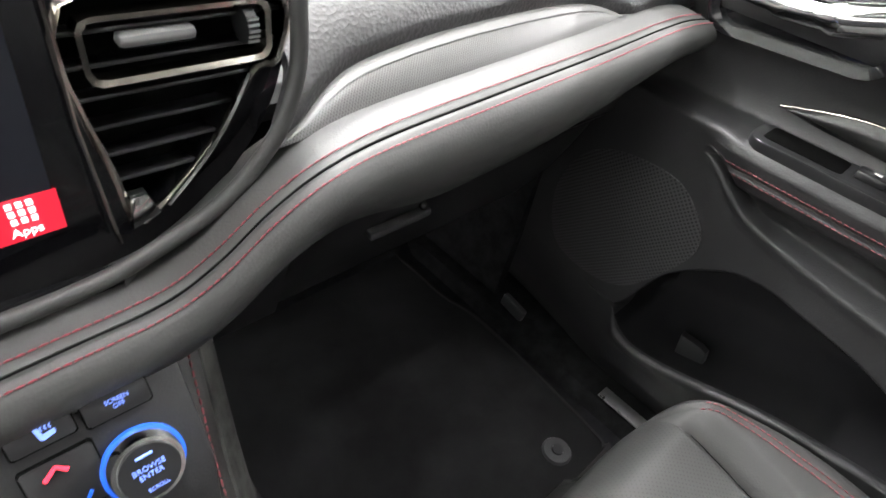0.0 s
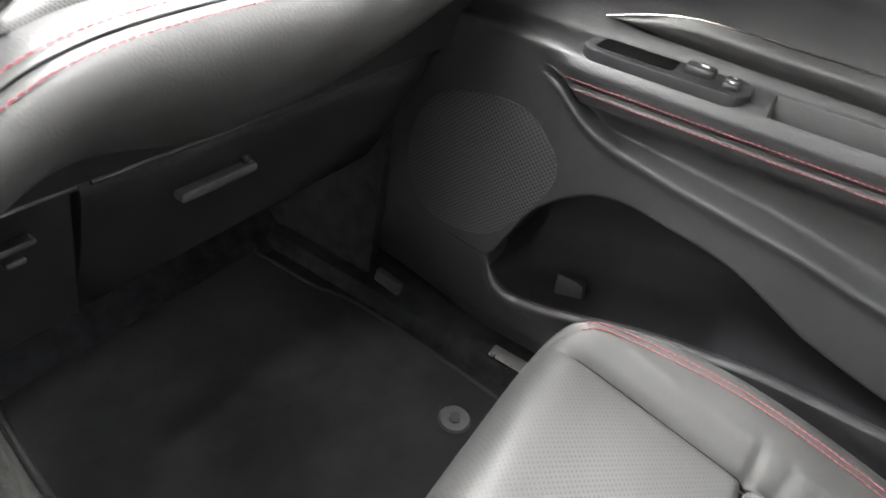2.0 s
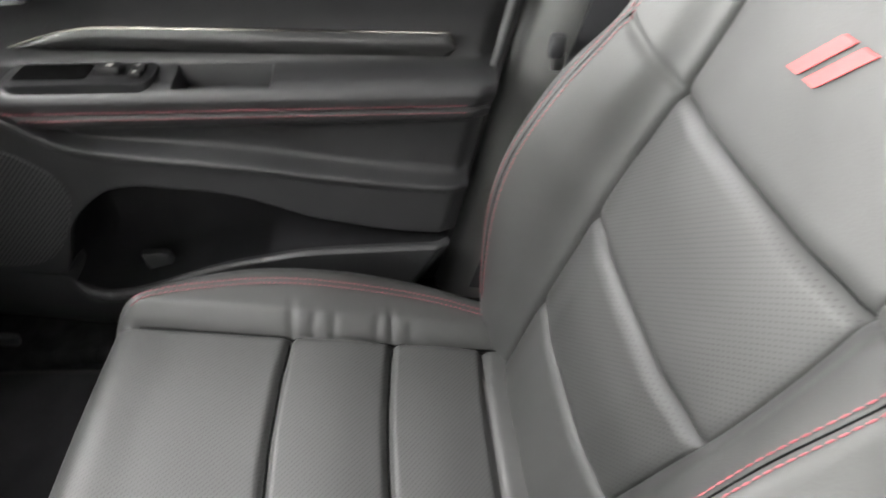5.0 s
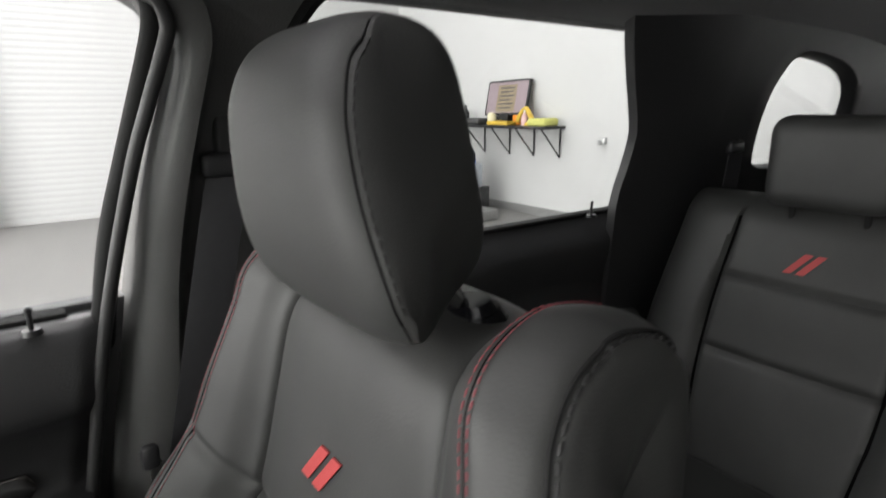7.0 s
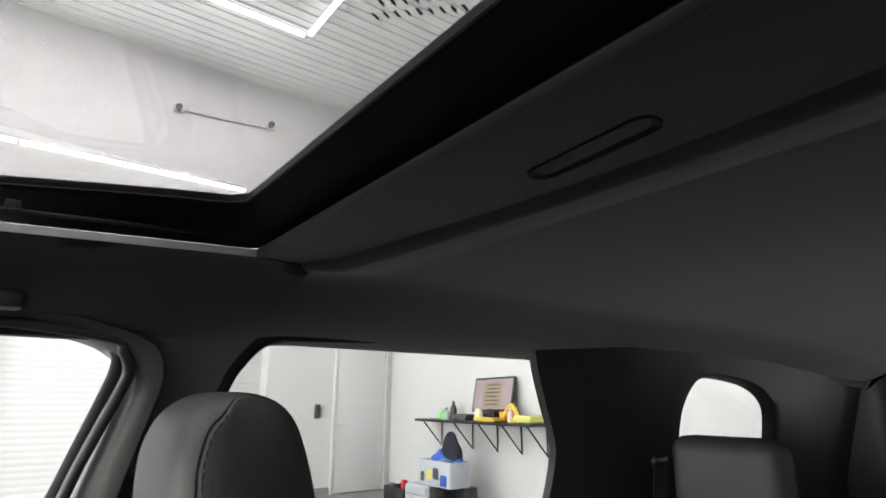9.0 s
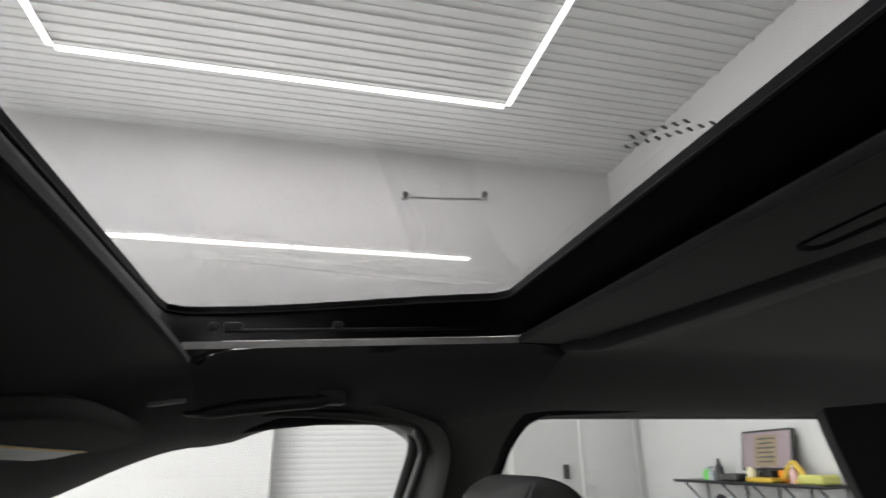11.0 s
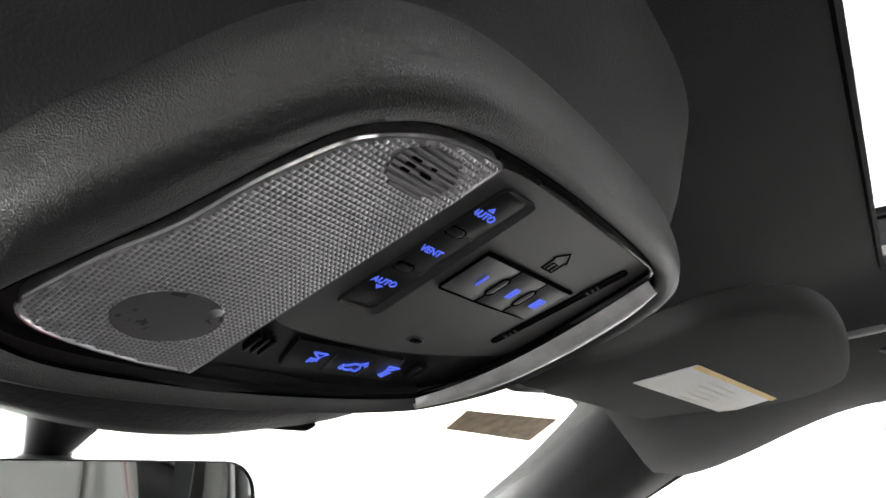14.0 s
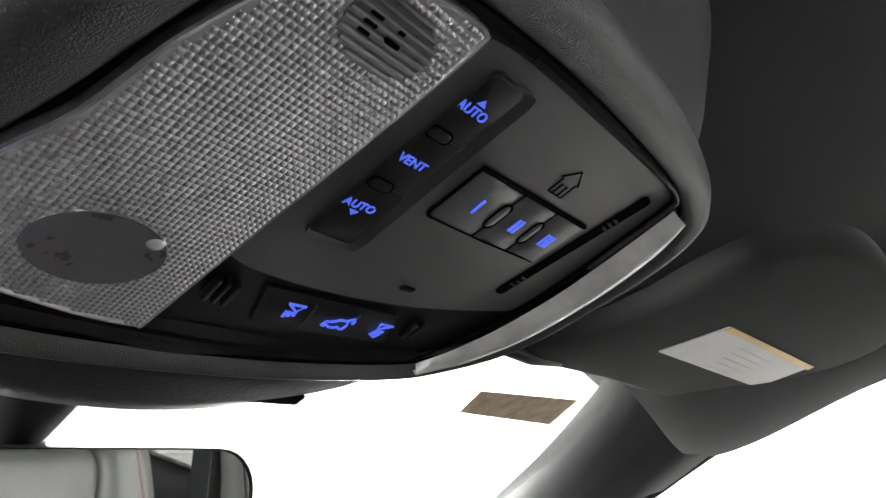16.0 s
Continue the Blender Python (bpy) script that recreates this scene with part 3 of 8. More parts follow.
WELL = vary(shader("matt_black_frame", (0.005, 0.005, 0.006), 0.7, 0, 0.12), (0.005, 0.005, 0.006), 0.2, 30)
TRACK = vary(shader("dull_alloy_track", (0.72, 0.71, 0.70), 0.5, 0.0), (0.72, 0.71, 0.70), 0.12, 40)
MARKGREY = shader("grey_glass_print", (0.10, 0.10, 0.10), 0.7)
sunroof()
sunshade()


def pillars():
    # upper rail above the doors
    bm = bmesh.new()
    pts = spline([(0.645, 0.45, 1.545), (0.672, 0.2, 1.606), (0.670, 0.0, 1.606), (0.668, -0.12, 1.602), (0.668, -0.4, 1.618), (0.668, -0.9, 1.630), (0.66, -1.5, 1.615), (0.62, -2.6, 1.57)], 10)
    tube(bm, pts, 0.030, 12)
    structure(part("roof_rail", bm, HEADLINER), "black cloth covered roof rail", "rail")
    # front pillar
    bm = bmesh.new()
    inner = spline([(0.53, 0.43, 1.550), (0.561, 0.454, 1.528), (0.64, 0.58, 1.46), (0.718, 0.715, 1.397), (0.80, 0.95, 1.27), (0.83, 1.12, 1.18)], 6)
    mid = spline([(0.600, 0.395, 1.530), (0.632, 0.435, 1.492), (0.685, 0.555, 1.418), (0.742, 0.69, 1.345), (0.785, 0.88, 1.25), (0.80, 1.02, 1.18)], 6)
    outer = spline([(0.672, 0.33, 1.505), (0.69, 0.41, 1.452), (0.715, 0.50, 1.40), (0.748, 0.62, 1.332), (0.778, 0.78, 1.23), (0.79, 0.88, 1.18)], 6)
    q1 = [a.lerp(b, 0.5) + Vector((-0.012, -0.010, -0.008)) for a, b in zip(inner, mid)]
    q2 = [a.lerp(b, 0.5) + Vector((-0.010, -0.004, -0.004)) for a, b in zip(mid, outer)]
    skin(bm, [[p + Vector((0.01, 0.03, 0.01)) for p in inner], inner, q1, mid, q2, outer, [p + Vector((0.05, 0.0, 0.01)) for p in outer]], 40)
    pil = part("front_pillar", bm, HARD)
    pil.data.set_sharp_from_angle(angle=radians(85))
    structure(pil, "black plastic windscreen pillar trim", "pillar")


pillars()


def lerp_table(table, v):
    """A smooth curve through the rows of a table."""
    n = len(table)
    if v <= table[0][0]:
        return table[0][1]
    if v >= table[-1][0]:
        return table[-1][1]
    for i in range(n - 1):
        (a, p), (b, q) = table[i], table[i + 1]
        if v <= b:
            h = b - a
            m0 = (q - table[i - 1][1]) / (b - table[i - 1][0]) if i > 0 else (q - p) / h
            m1 = (table[i + 2][1] - p) / (table[i + 2][0] - a) if i < n - 2 else (q - p) / h
            t = (v - a) / h
            return (2 * t ** 3 - 3 * t * t + 1) * p + (t ** 3 - 2 * t * t + t) * h * m0 + (-2 * t ** 3 + 3 * t * t) * q + (t ** 3 - t * t) * h * m1


# ---- front seat ----
XS = 0.372


def seat_back(root, xs, y0, z0, z1, slope, half, insert, crest, bol, seams, thick=0.11):
    """Backrest: rings from the bottom up; the front has a padded centre with seams and two bolsters. Returns a function on its front."""
    def half_at(z):
        t = (z - z0) / (z1 - z0)
        return half * (0.86 + 0.14 * smooth01(0.0, 0.35, t) - 0.07 * smooth01(0.45, 1.0, t))

    def ins_at(z):
        t = (z - z0) / (z1 - z0)
        return insert * (0.86 + 0.14 * smooth01(0.0, 0.5, t) - 0.08 * smooth01(0.6, 1.0, t))

    def crest_at(z):
        t = (z - z0) / (z1 - z0)
        return crest * (0.95 + 0.05 * smooth01(0.0, 0.3, t) - 0.24 * smooth01(0.5, 1.0, t))

    def bol_at(z):
        t = (z - z0) / (z1 - z0)
        return bol * (0.75 + 0.35 * smooth01(0.0, 0.4, t) - 0.75 * smooth01(0.55, 1.0, t))

    def base_y(z):
        return y0 - slope * (z - z0) - 0.02 * ((z - z0) / (z1 - z0)) ** 2

    def front(x, z, fine=True):
        a, i, c, b = half_at(z), ins_at(z), crest_at(z), bol_at(z)
        dx = abs(x)
        out = b * smooth01(i * 0.95, c, dx)
        if dx > c:
            k = min(1.0, (dx - c) / max(1e-6, a - c))
            out = b - (b + thick * 0.55) * (1 - math.sqrt(max(0.0, 1 - k ** 2.4)))
        out -= 0.010 * groove(dx - i, 0.006) * (1 if dx < c else 0)
        if dx < i:
            for s in seams:
                out -= 0.009 * groove(z - s, 0.006)
            out += 0.006 * (1 - (dx / i) ** 2)
        return base_y(z) + out

    bm = bmesh.new()
    nf, nb, rows = 96, 14, 84
    rings = []
    for r in range(rows + 1):
        t = r / rows
        z = z0 + (z1 - z0) * t
        shrink = math.sqrt(max(0.0, 1 - max(0.0, (t - 0.90) / 0.10) ** 2.2)) if t > 0.90 else 1.0
        a = half_at(z)
        ring = []
        yb = base_y(z) - thick
        for k in range(nf + 1):
            x = -a + 2 * a * k / nf
            y = front(x, z)
            yc = yb + thick * 0.5
            ring.append(bm.verts.new((xs + x * (0.9 + 0.1 * shrink), yc + (y - yc) * max(shrink, 0.03), z)))
        for k in range(1, nb):
            x = a - 2 * a * k / nb
            edge = abs(x / a) ** 4
            y = yb + thick * 0.45 * edge
            yc = yb + thick * 0.5
            ring.append(bm.verts.new((xs + x * (0.9 + 0.1 * shrink), yc + (y - yc) * max(shrink, 0.03), z)))
        rings.append(ring)
    n = len(rings[0])
    for a, b in zip(rings, rings[1:]):
        for k in range(n):
            bm.faces.new((a[k], a[(k + 1) % n], b[(k + 1) % n], b[k]))
    bm.faces.new(rings[0][::-1])
    bm.faces.new(rings[-1])
    back = part("backrest", bm, LEATHER, root, "black leather backrest with side bolsters")
    return back, front, ins_at


def on_front(xs, front, x, z, lift=0.001):
    return Vector((xs + x, front(x, z) + lift, z))


def emblem(root, xs, front, x, z, size):
    for k in (-0.5, 0.5):
        bm = bmesh.new()
        pts = [(x + size * (k * 0.52 + u), z + size * 0.88 * v) for u, v in ((0.52, -0.5), (0.18, -0.5), (-0.52, 0.5), (-0.18, 0.5))]
        quad = [on_front(xs, front, a, b, 0.0012) for a, b in pts]
        f = bm.faces.new([bm.verts.new(p) for p in quad])
        r = bmesh.ops.extrude_face_region(bm, geom=[f])
        bmesh.ops.translate(bm, vec=(0, 0.0014, 0), verts=[v for v in r["geom"] if isinstance(v, bmesh.types.BMVert)])
        part("emblem_stripe", bm, REDPATCH, root, "red embroidered slanting stripe", smooth=False)


# Lines of the padded backrest, from the foot up the front, over the top and down the back:
# half width, y and z of the centre panel's edge, the red stitching and the black side seam; then the way inwards (y, z).
BACK_ROWS = (
    ((0.118, -0.035, 0.70), (0.185, -0.014, 0.70), (0.225, -0.040, 0.70), (-1.0, 0.0)),
    ((0.122, -0.062, 0.80), (0.199, -0.012, 0.80), (0.243, -0.028, 0.80), (-1.0, 0.0)),
    ((0.130, -0.096, 0.90), (0.206, -0.016, 0.90), (0.251, -0.030, 0.90), (-1.0, 0.0)),
    ((0.137, -0.123, 0.98), (0.207, -0.034, 0.98), (0.251, -0.050, 0.98), (-1.0, 0.0)),
    ((0.136, -0.152, 1.06), (0.204, -0.073, 1.06), (0.247, -0.090, 1.06), (-1.0, 0.0)),
    ((0.131, -0.172, 1.13), (0.202, -0.121, 1.13), (0.236, -0.140, 1.13), (-1.0, 0.0)),
    ((0.125, -0.187, 1.20), (0.194, -0.150, 1.20), (0.226, -0.170, 1.20), (-1.0, -0.15)),
    ((0.120, -0.201, 1.26), (0.178, -0.172, 1.26), (0.214, -0.191, 1.26), (-0.9, -0.45)),
    ((0.114, -0.216, 1.288), (0.165, -0.185, 1.303), (0.204, -0.206, 1.298), (-0.6, -0.8)),
    ((0.108, -0.243, 1.298), (0.156, -0.215, 1.328), (0.198, -0.232, 1.322), (-0.3, -1.0)),
    ((0.103, -0.285, 1.298), (0.152, -0.262, 1.336), (0.193, -0.275, 1.328), (0.1, -1.0)),
    ((0.10, -0.330, 1.284), (0.15, -0.325, 1.310), (0.188, -0.328, 1.302), (0.7, -0.7)),
    ((0.10, -0.356, 1.22), (0.15, -0.358, 1.23), (0.19, -0.350, 1.23), (1.0, 0.0)),
    ((0.11, -0.290, 0.95), (0.17, -0.290, 0.95), (0.22, -0.28, 0.95), (1.0, 0.0)),
    ((0.11, -0.20, 0.70), (0.17, -0.20, 0.70), (0.21, -0.19, 0.70), (1.0, 0.0)),
)


def mix_rows(rows, v):
    """Catmull-Rom between rows of numbers."""
    v = min(max(v, 0.0), len(rows) - 1.0001)
    i = int(v)
    t = v - i
    a, b, c, d = rows[max(i - 1, 0)], rows[i], rows[i + 1], rows[min(i + 2, len(rows) - 1)]
    return [0.5 * (2 * q + (r - p) * t + (2 * p - 5 * q + 4 * r - s) * t * t + (3 * q - p - 3 * r + s) * t ** 3) for p, q, r, s in zip(a, b, c, d)]


def roll(d, w):
    """Rounded fall of padding into a seam, w wide."""
    k = max(0.0, 1 - d / w)
    return 1 - math.sqrt(max(0.0, 1 - k * k))


def padded_back():
    flat = [[n for group in row for n in group] for row in BACK_ROWS]

    def columns(v):
        ih, iy, iz, rh, ry, rz, bh, by, bz, ny, nz = mix_rows(flat, v)
        ln = math.hypot(ny, nz)
        ny, nz = ny / ln, nz / ln
        p = 0.003
        zc = min(bz, 1.215)
        yc = lerp_table(((0.70, -0.115), (0.95, -0.165), (1.10, -0.215), (1.215, -0.262)), zc)
        return [(0, iy - 0.006 * ny, iz - 0.006 * nz), (ih * 0.5, iy - 0.005 * ny, iz - 0.005 * nz), (ih, iy, iz),
                ((ih + rh) / 2, (iy + ry) / 2 - p * ny, (iz + rz) / 2 - p * nz), (rh, ry, rz),
                ((rh + bh) / 2, (ry + by) / 2 - 0.005 * ny, (rz + bz) / 2 - 0.005 * nz), (bh, by, bz),
                (bh + 0.008, by + 0.022 * ny, bz + 0.022 * nz), (bh + 0.010, by + 0.048 * ny, bz + 0.048 * nz), (bh + 0.008, yc, zc)], (ny, nz)

    def at(c, v, lift=0.0):
        """A point of the surface: c counts the columns out from the middle, v the rows."""
        cols, (ny, nz) = columns(v)
        h, y, z = mix_rows(cols, c)
        dent = -lift
        edge = abs(h - cols[2][0])
        if v < 9.5:
            dent += 0.010 * roll(edge, 0.016 if c < 2.0 else 0.008) * (1 - smooth01(8.6, 9.5, v))
            dent += 0.0003 * groove(abs(h - cols[4][0]), 0.0022) if 3.2 < c < 4.8 else 0.0
            dent += 0.0030 * groove(math.hypot(h - cols[6][0], 0), 0.003) if 5.2 < c < 6.8 else 0.0
        if c < 2.0:
            for s in (1.088, 0.943, 0.82):
                dent += 0.011 * roll(abs(z - s), 0.013 if z < s else 0.020) if v < 7 else 0.0
            if v < 4.4:
                hi, lo = (1.088, 0.943) if z > 0.943 else (0.943, 0.82)
                u = min(1.0, max(0.0, (hi - z) / (hi - lo)))
                dent -= 0.0045 * math.sin(math.pi * u ** 0.6) * (1 - (c / 2.0) ** 4)
        elif v < 7 and c < 6.0:
            dent += 0.005 * groove(z - (1.090 + 0.045 * (c - 2.0) / 2.0), 0.0045)
        # soft creases in the padding
        if 4.0 < c < 8.0 and v < 8:
            dent += 0.0016 * math.sin(z * 61 + c * 1.7) * groove(c - 5.2, 1.2) * groove(z - 1.14, 0.05)
        return h, y + dent * ny, z + dent * nz

    def v_of(z, c=2.0):
        lo, hi = 0.0, 8.0
        for k in range(40):
            m = (lo + hi) / 2
            if mix_rows(columns(m)[0], c)[2] < z:
                lo = m
            else:
                hi = m
        return lo

    def front(x, z):
        v = v_of(z, 1.0)
        ih = columns(v)[0][2][0]
        return at(min(2.0, 2.0 * abs(x) / ih), v)[1]
    return at, v_of, front


def front_seat():
    root = thing("bucket_seat", "black leather bucket seat with red double stitching and perforated centre", "car seat", (XS, 0.18, 0.52))
    at, v_of, front = padded_back()
    bm = bmesh.new()
    span = sorted({round(9.0 * k / 90, 4) for k in range(91)} | {round(c + d, 4) for c in (2, 4, 6) for d in (-0.15, -0.075, -0.05, -0.025, 0.025, 0.05, 0.075, 0.15)})
    levels = sorted({14.0 * k / 300 for k in range(301)} | {v_of(z + d, 1.0) for z in (1.088, 0.943, 0.82) for d in (-0.009, -0.006, -0.0045, -0.003, -0.0015, 0.0, 0.0015, 0.003, 0.0045, 0.006, 0.009)})
    grid = []
    for v in levels:
        half = [at(c, v) for c in span]
        grid.append([bm.verts.new((XS - h, y, z)) for h, y, z in half[:0:-1]] + [bm.verts.new((XS + h, y, z)) for h, y, z in half])
    for a, b in zip(grid, grid[1:]):
        for k in range(len(a) - 1):
            bm.faces.new((a[k], a[k + 1], b[k + 1], b[k]))
    back = part("backrest", bm, LEATHER, root, "black leather backrest with side bolsters")

    def line(s, c, v0, v1, n, lift=0.001):
        out = []
        for k in range(n + 1):
            h, y, z = at(c, v0 + (v1 - v0) * k / n, lift)
            out.append(Vector((XS + s * h, y, z)))
        return out
    for s in (-1, 1):
        for off in (-0.16, 0.16):
            stitch_line("stitching", line(s, 4 + off, 0.6, 10.6, 120), back, SEATRED, 0.0066, 0.00065)
        bm = bmesh.new()
        tube(bm, line(s, 4.0, 0.6, 10.6, 120, -0.0004), 0.0010, 5)
        part("seam", bm, DARKGAP, back, "dark seam")
        stitch_line("stitching", line(s, 6.14, 4.0, 11.0, 90, 0.0012), back, BLACKTHREAD, 0.009, 0.0016)
        bm = bmesh.new()
        tube(bm, line(s, 5.90, 4.0, 11.0, 90, 0.0), 0.0016, 6)
        part("piping", bm, RUBBER, back, "slim black piping")
    for z in (1.088, 0.943, 0.82):
        bm = bmesh.new()
        v = v_of(z, 1.0)
        pts = [at(abs(c), v, 0.0) for c in [-1.95 + 3.9 * k / 40 for k in range(41)]]
        tube(bm, [(XS + math.copysign(p[0], k - 20), p[1] + 0.0012, p[2]) for k, p in enumerate(pts)], 0.0015, 5)
        part("seam", bm, DARKGAP, back, "dark seam")
    emblem(back, XS, front, -0.001, 1.182, 0.038)
    # cushion
    CREST = ((-0.10, 0.180), (-0.04, 0.195), (0.05, 0.218), (0.16, 0.230), (0.26, 0.229), (0.35, 0.209), (0.41, 0.187), (0.44, 0.168), (0.474, 0.138))
    EDGE = ((-0.10, 0.235), (0.0, 0.270), (0.1, 0.298), (0.2, 0.306), (0.29, 0.295), (0.34, 0.277), (0.40, 0.236), (0.44, 0.205), (0.474, 0.156))
    xc = XS - 0.014

    def bow(s, dx):
        """The cross seams bend forward in the middle."""
        return s + 0.009 * (1 - (dx / 0.156) ** 2)

    def top(x, y):
        dx = abs(x)
        i, c, a = 0.156, lerp_table(CREST, y), lerp_table(EDGE, y)
        z = 0.706 + 0.205 * y
        z += 0.020 * smooth01(i * 0.97, i + 0.03, dx)
        if dx > c:
            k = min(1.0, (dx - c) / (a - c))
            z -= 0.11 * (1 - math.sqrt(max(0.0, 1 - k ** 2.2)))
        z -= 0.0022 * groove(dx - c, 0.003)
        z -= 0.010 * groove(dx - i, 0.0045) * smooth01(0.44, 0.41, y)
        if dx < i:
            for s in (0.239, 0.112, -0.01):
                z -= 0.010 * groove(y - bow(s, dx), 0.005)
            z += 0.006 * (1 - (dx / i) ** 2)
            z += 0.004 * abs(math.sin(math.pi * (y - bow(0.112, dx)) / 0.127)) if y < bow(0.239, dx) else 0.0
        else:
            for s in (0.239, 0.112):
                z -= 0.006 * groove(y - s, 0.0045) * smooth01(0.055, 0.0, dx - i)
            for s, w in ((0.216, 0.03), (0.19, 0.022), (0.135, 0.03), (0.09, 0.02)):
                z -= 0.0042 * groove(y - s + 0.25 * (dx - i), 0.0045) * smooth01(w, 0.0, dx - i - 0.012)
        if y > 0.395:
            k = min(1.0, (y - 0.395) / 0.079)
            z -= 0.19 * (1 - math.sqrt(max(0.0, 1 - k ** 3.0)))
        return z
    bm = bmesh.new()
    nx, ny = 150, 130
    g = []
    for i in range(nx + 1):
        row = []
        for j in range(ny + 1):
            y = -0.10 + 0.574 * (j / ny) ** 0.9
            x = lerp_table(EDGE, y) * (2 * i / nx - 1)
            row.append(bm.verts.new((xc + x, y, top(x, y))))
        g.append(row)
    for i in range(nx):
        for j in range(ny):
            bm.faces.new((g[i][j], g[i + 1][j], g[i + 1][j + 1], g[i][j + 1]))
    rim = [g[i][0] for i in range(nx + 1)] + [g[nx][j] for j in range(1, ny + 1)] + [g[i][ny] for i in range(nx - 1, -1, -1)] + [g[0][j] for j in range(ny - 1, 0, -1)]
    low = [bm.verts.new((v.co.x * 0.94 + xc * 0.06, v.co.y - 0.01 + 0.03 * smooth01(0.3, 0.45, v.co.y), 0.575)) for v in rim]
    m = len(rim)
    for k in range(m):
        bm.faces.new((rim[(k + 1) % m], rim[k], low[k], low[(k + 1) % m]))
    bm.faces.new(low)
    cushion = part("cushion", bm, LEATHER, root, "black leather cushion")
    for s in (-1, 1):
        for off in (-0.0045, 0.0045):
            pts = []
            for k in range(61):
                y = -0.06 + 0.485 * k / 60
                x = lerp_table(CREST, y) + off
                pts.append((xc + s * x, y, top(x, y) + 0.001))
            stitch_line("stitching", pts, cushion, SEATRED, 0.0065, 0.0008)
        bm = bmesh.new()
        tube(bm, [(xc + s * 0.156, y, top(0.156, y) + 0.002) for y in [-0.05 + 0.465 * k / 50 for k in range(51)]], 0.0018, 5)
        part("seam", bm, DARKGAP, cushion, "dark seam")
    # perforated centre panels, laid just over the padding
    def panel(fn, u0, u1, v0, v1, nu, nv, name, mat, parent):
        bm = bmesh.new()
        surface(bm, lambda u, v: fn(u0 + (u1 - u0) * u, v0 + (v1 - v0) * v), nu, nv)
        return part(name, bm, mat, parent, "finely perforated leather panel")
    for ys in (0.239, 0.112):
        bm = bmesh.new()
        tube(bm, [(xc + x, bow(ys, abs(x)), top(x, bow(ys, abs(x))) + 0.0015) for x in [-0.152 + 0.304 * k / 40 for k in range(41)]], 0.0016, 5)
        part("seam", bm, DARKGAP, cushion, "dark seam")
    for ya, yb in ((0.2415, 0.462), (0.1145, 0.2365), (-0.005, 0.1095)):
        def laid(x, y):
            y = bow(y, abs(x)) if y < 0.24 else y + 0.009 * (1 - (x / 0.156) ** 2) * (0.462 - y) / (0.462 - 0.2415)
            return Vector((xc + x, y, top(x, y) + 0.0010))
        panel(laid, -0.1535, 0.1535, ya, yb, 90, 80, "perforated_panel", PERF_C, cushion)
    for za, zb in ((0.8225, 0.9405), (0.9455, 1.0855)):
        def sheet(x, z):
            h, y, q = at(abs(x), v_of(z, 1.0), 0.0008)
            return Vector((XS + math.copysign(h, x), y, q))
        panel(sheet, -1.95, 1.95, za, zb, 90, 110, "perforated_panel", PERF_B, back)
    # plinth and rails
    box("seat_base", (XS, 0.17, 0.565), (0.44, 0.46, 0.06), HARD, root, 0.02)
    for s in (-1, 1):
        box("seat_rail", (XS + s * 0.19, 0.17, 0.535), (0.035, 0.50, 0.03), STEEL, root, 0.004)
    # head restraint: one side profile carried across, rounded into two side panels
    prof = resample([(p.x, p.y) for p in spline([(y, z, 0) for y, z in ((-0.163, 1.484), (-0.150, 1.455), (-0.148, 1.42), (-0.152, 1.375), (-0.162, 1.338), (-0.177, 1.315), (-0.198, 1.306), (-0.230, 1.310), (-0.262, 1.319), (-0.287, 1.336), (-0.292, 1.362), (-0.280, 1.41), (-0.264, 1.455), (-0.246, 1.484), (-0.222, 1.499), (-0.190, 1.500))], 8, True)], 96)
    inward = []
    spine_a, spine_b = Vector((-0.228, 1.350)), Vector((-0.203, 1.452))
    for k in range(96):
        p = prof[k].to_2d()
        t = min(1.0, max(0.0, (p - spine_a).dot(spine_b - spine_a) / (spine_b - spine_a).length_squared))
        inward.append((spine_a.lerp(spine_b, t) - p).normalized())

    def head_width(z):
        """The front face, broadest low down and rounded in towards the crown."""
        return lerp_table(((1.305, 0.97), (1.345, 1.03), (1.41, 0.90), (1.450, 0.835), (1.473, 0.765), (1.50, 0.64)), z)
    steps = [(0.0, 0.0), (0.03, 0.0), (0.055, 0.0), (0.070, 0.0006), (0.081, 0.0020), (0.090, 0.0046), (0.0965, 0.0082), (0.1005, 0.0120), (0.1018, 0.0138), (0.1010, 0.0150), (0.1016, 0.0162), (0.1035, 0.0178), (0.1046, 0.0196), (0.1052, 0.0215)]

    def taper(y, z):
        lead = smooth01(-0.262, -0.195, y)
        return (0.955 * (1 - 0.08 * smooth01(1.40, 1.31, z)) * (1 - lead) + head_width(z) * lead) * (1 - 0.44 * smooth01(-0.175, -0.300, y))

    def shell(k, x, inset, s):
        q = prof[k].to_2d() + inward[k] * inset * (1 - 0.82 * smooth01(-0.172, -0.206, prof[k].x))
        y, z = q.x, q.y
        x = x * taper(prof[k].x, z)
        y -= 0.55 * x * x * smooth01(-0.20, -0.155, y)
        return Vector((XS - 0.002 + s * x, y, z))
    bm = bmesh.new()
    order = [(-1, x, i) for x, i in steps[:0:-1]] + [(1, x, i) for x, i in steps]
    loops = [[bm.verts.new(shell(k, x, i, s)) for k in range(96)] for s, x, i in order]
    for a, b in zip(loops, loops[1:]):
        for k in range(96):
            bm.faces.new((a[k], a[(k + 1) % 96], b[(k + 1) % 96], b[k]))
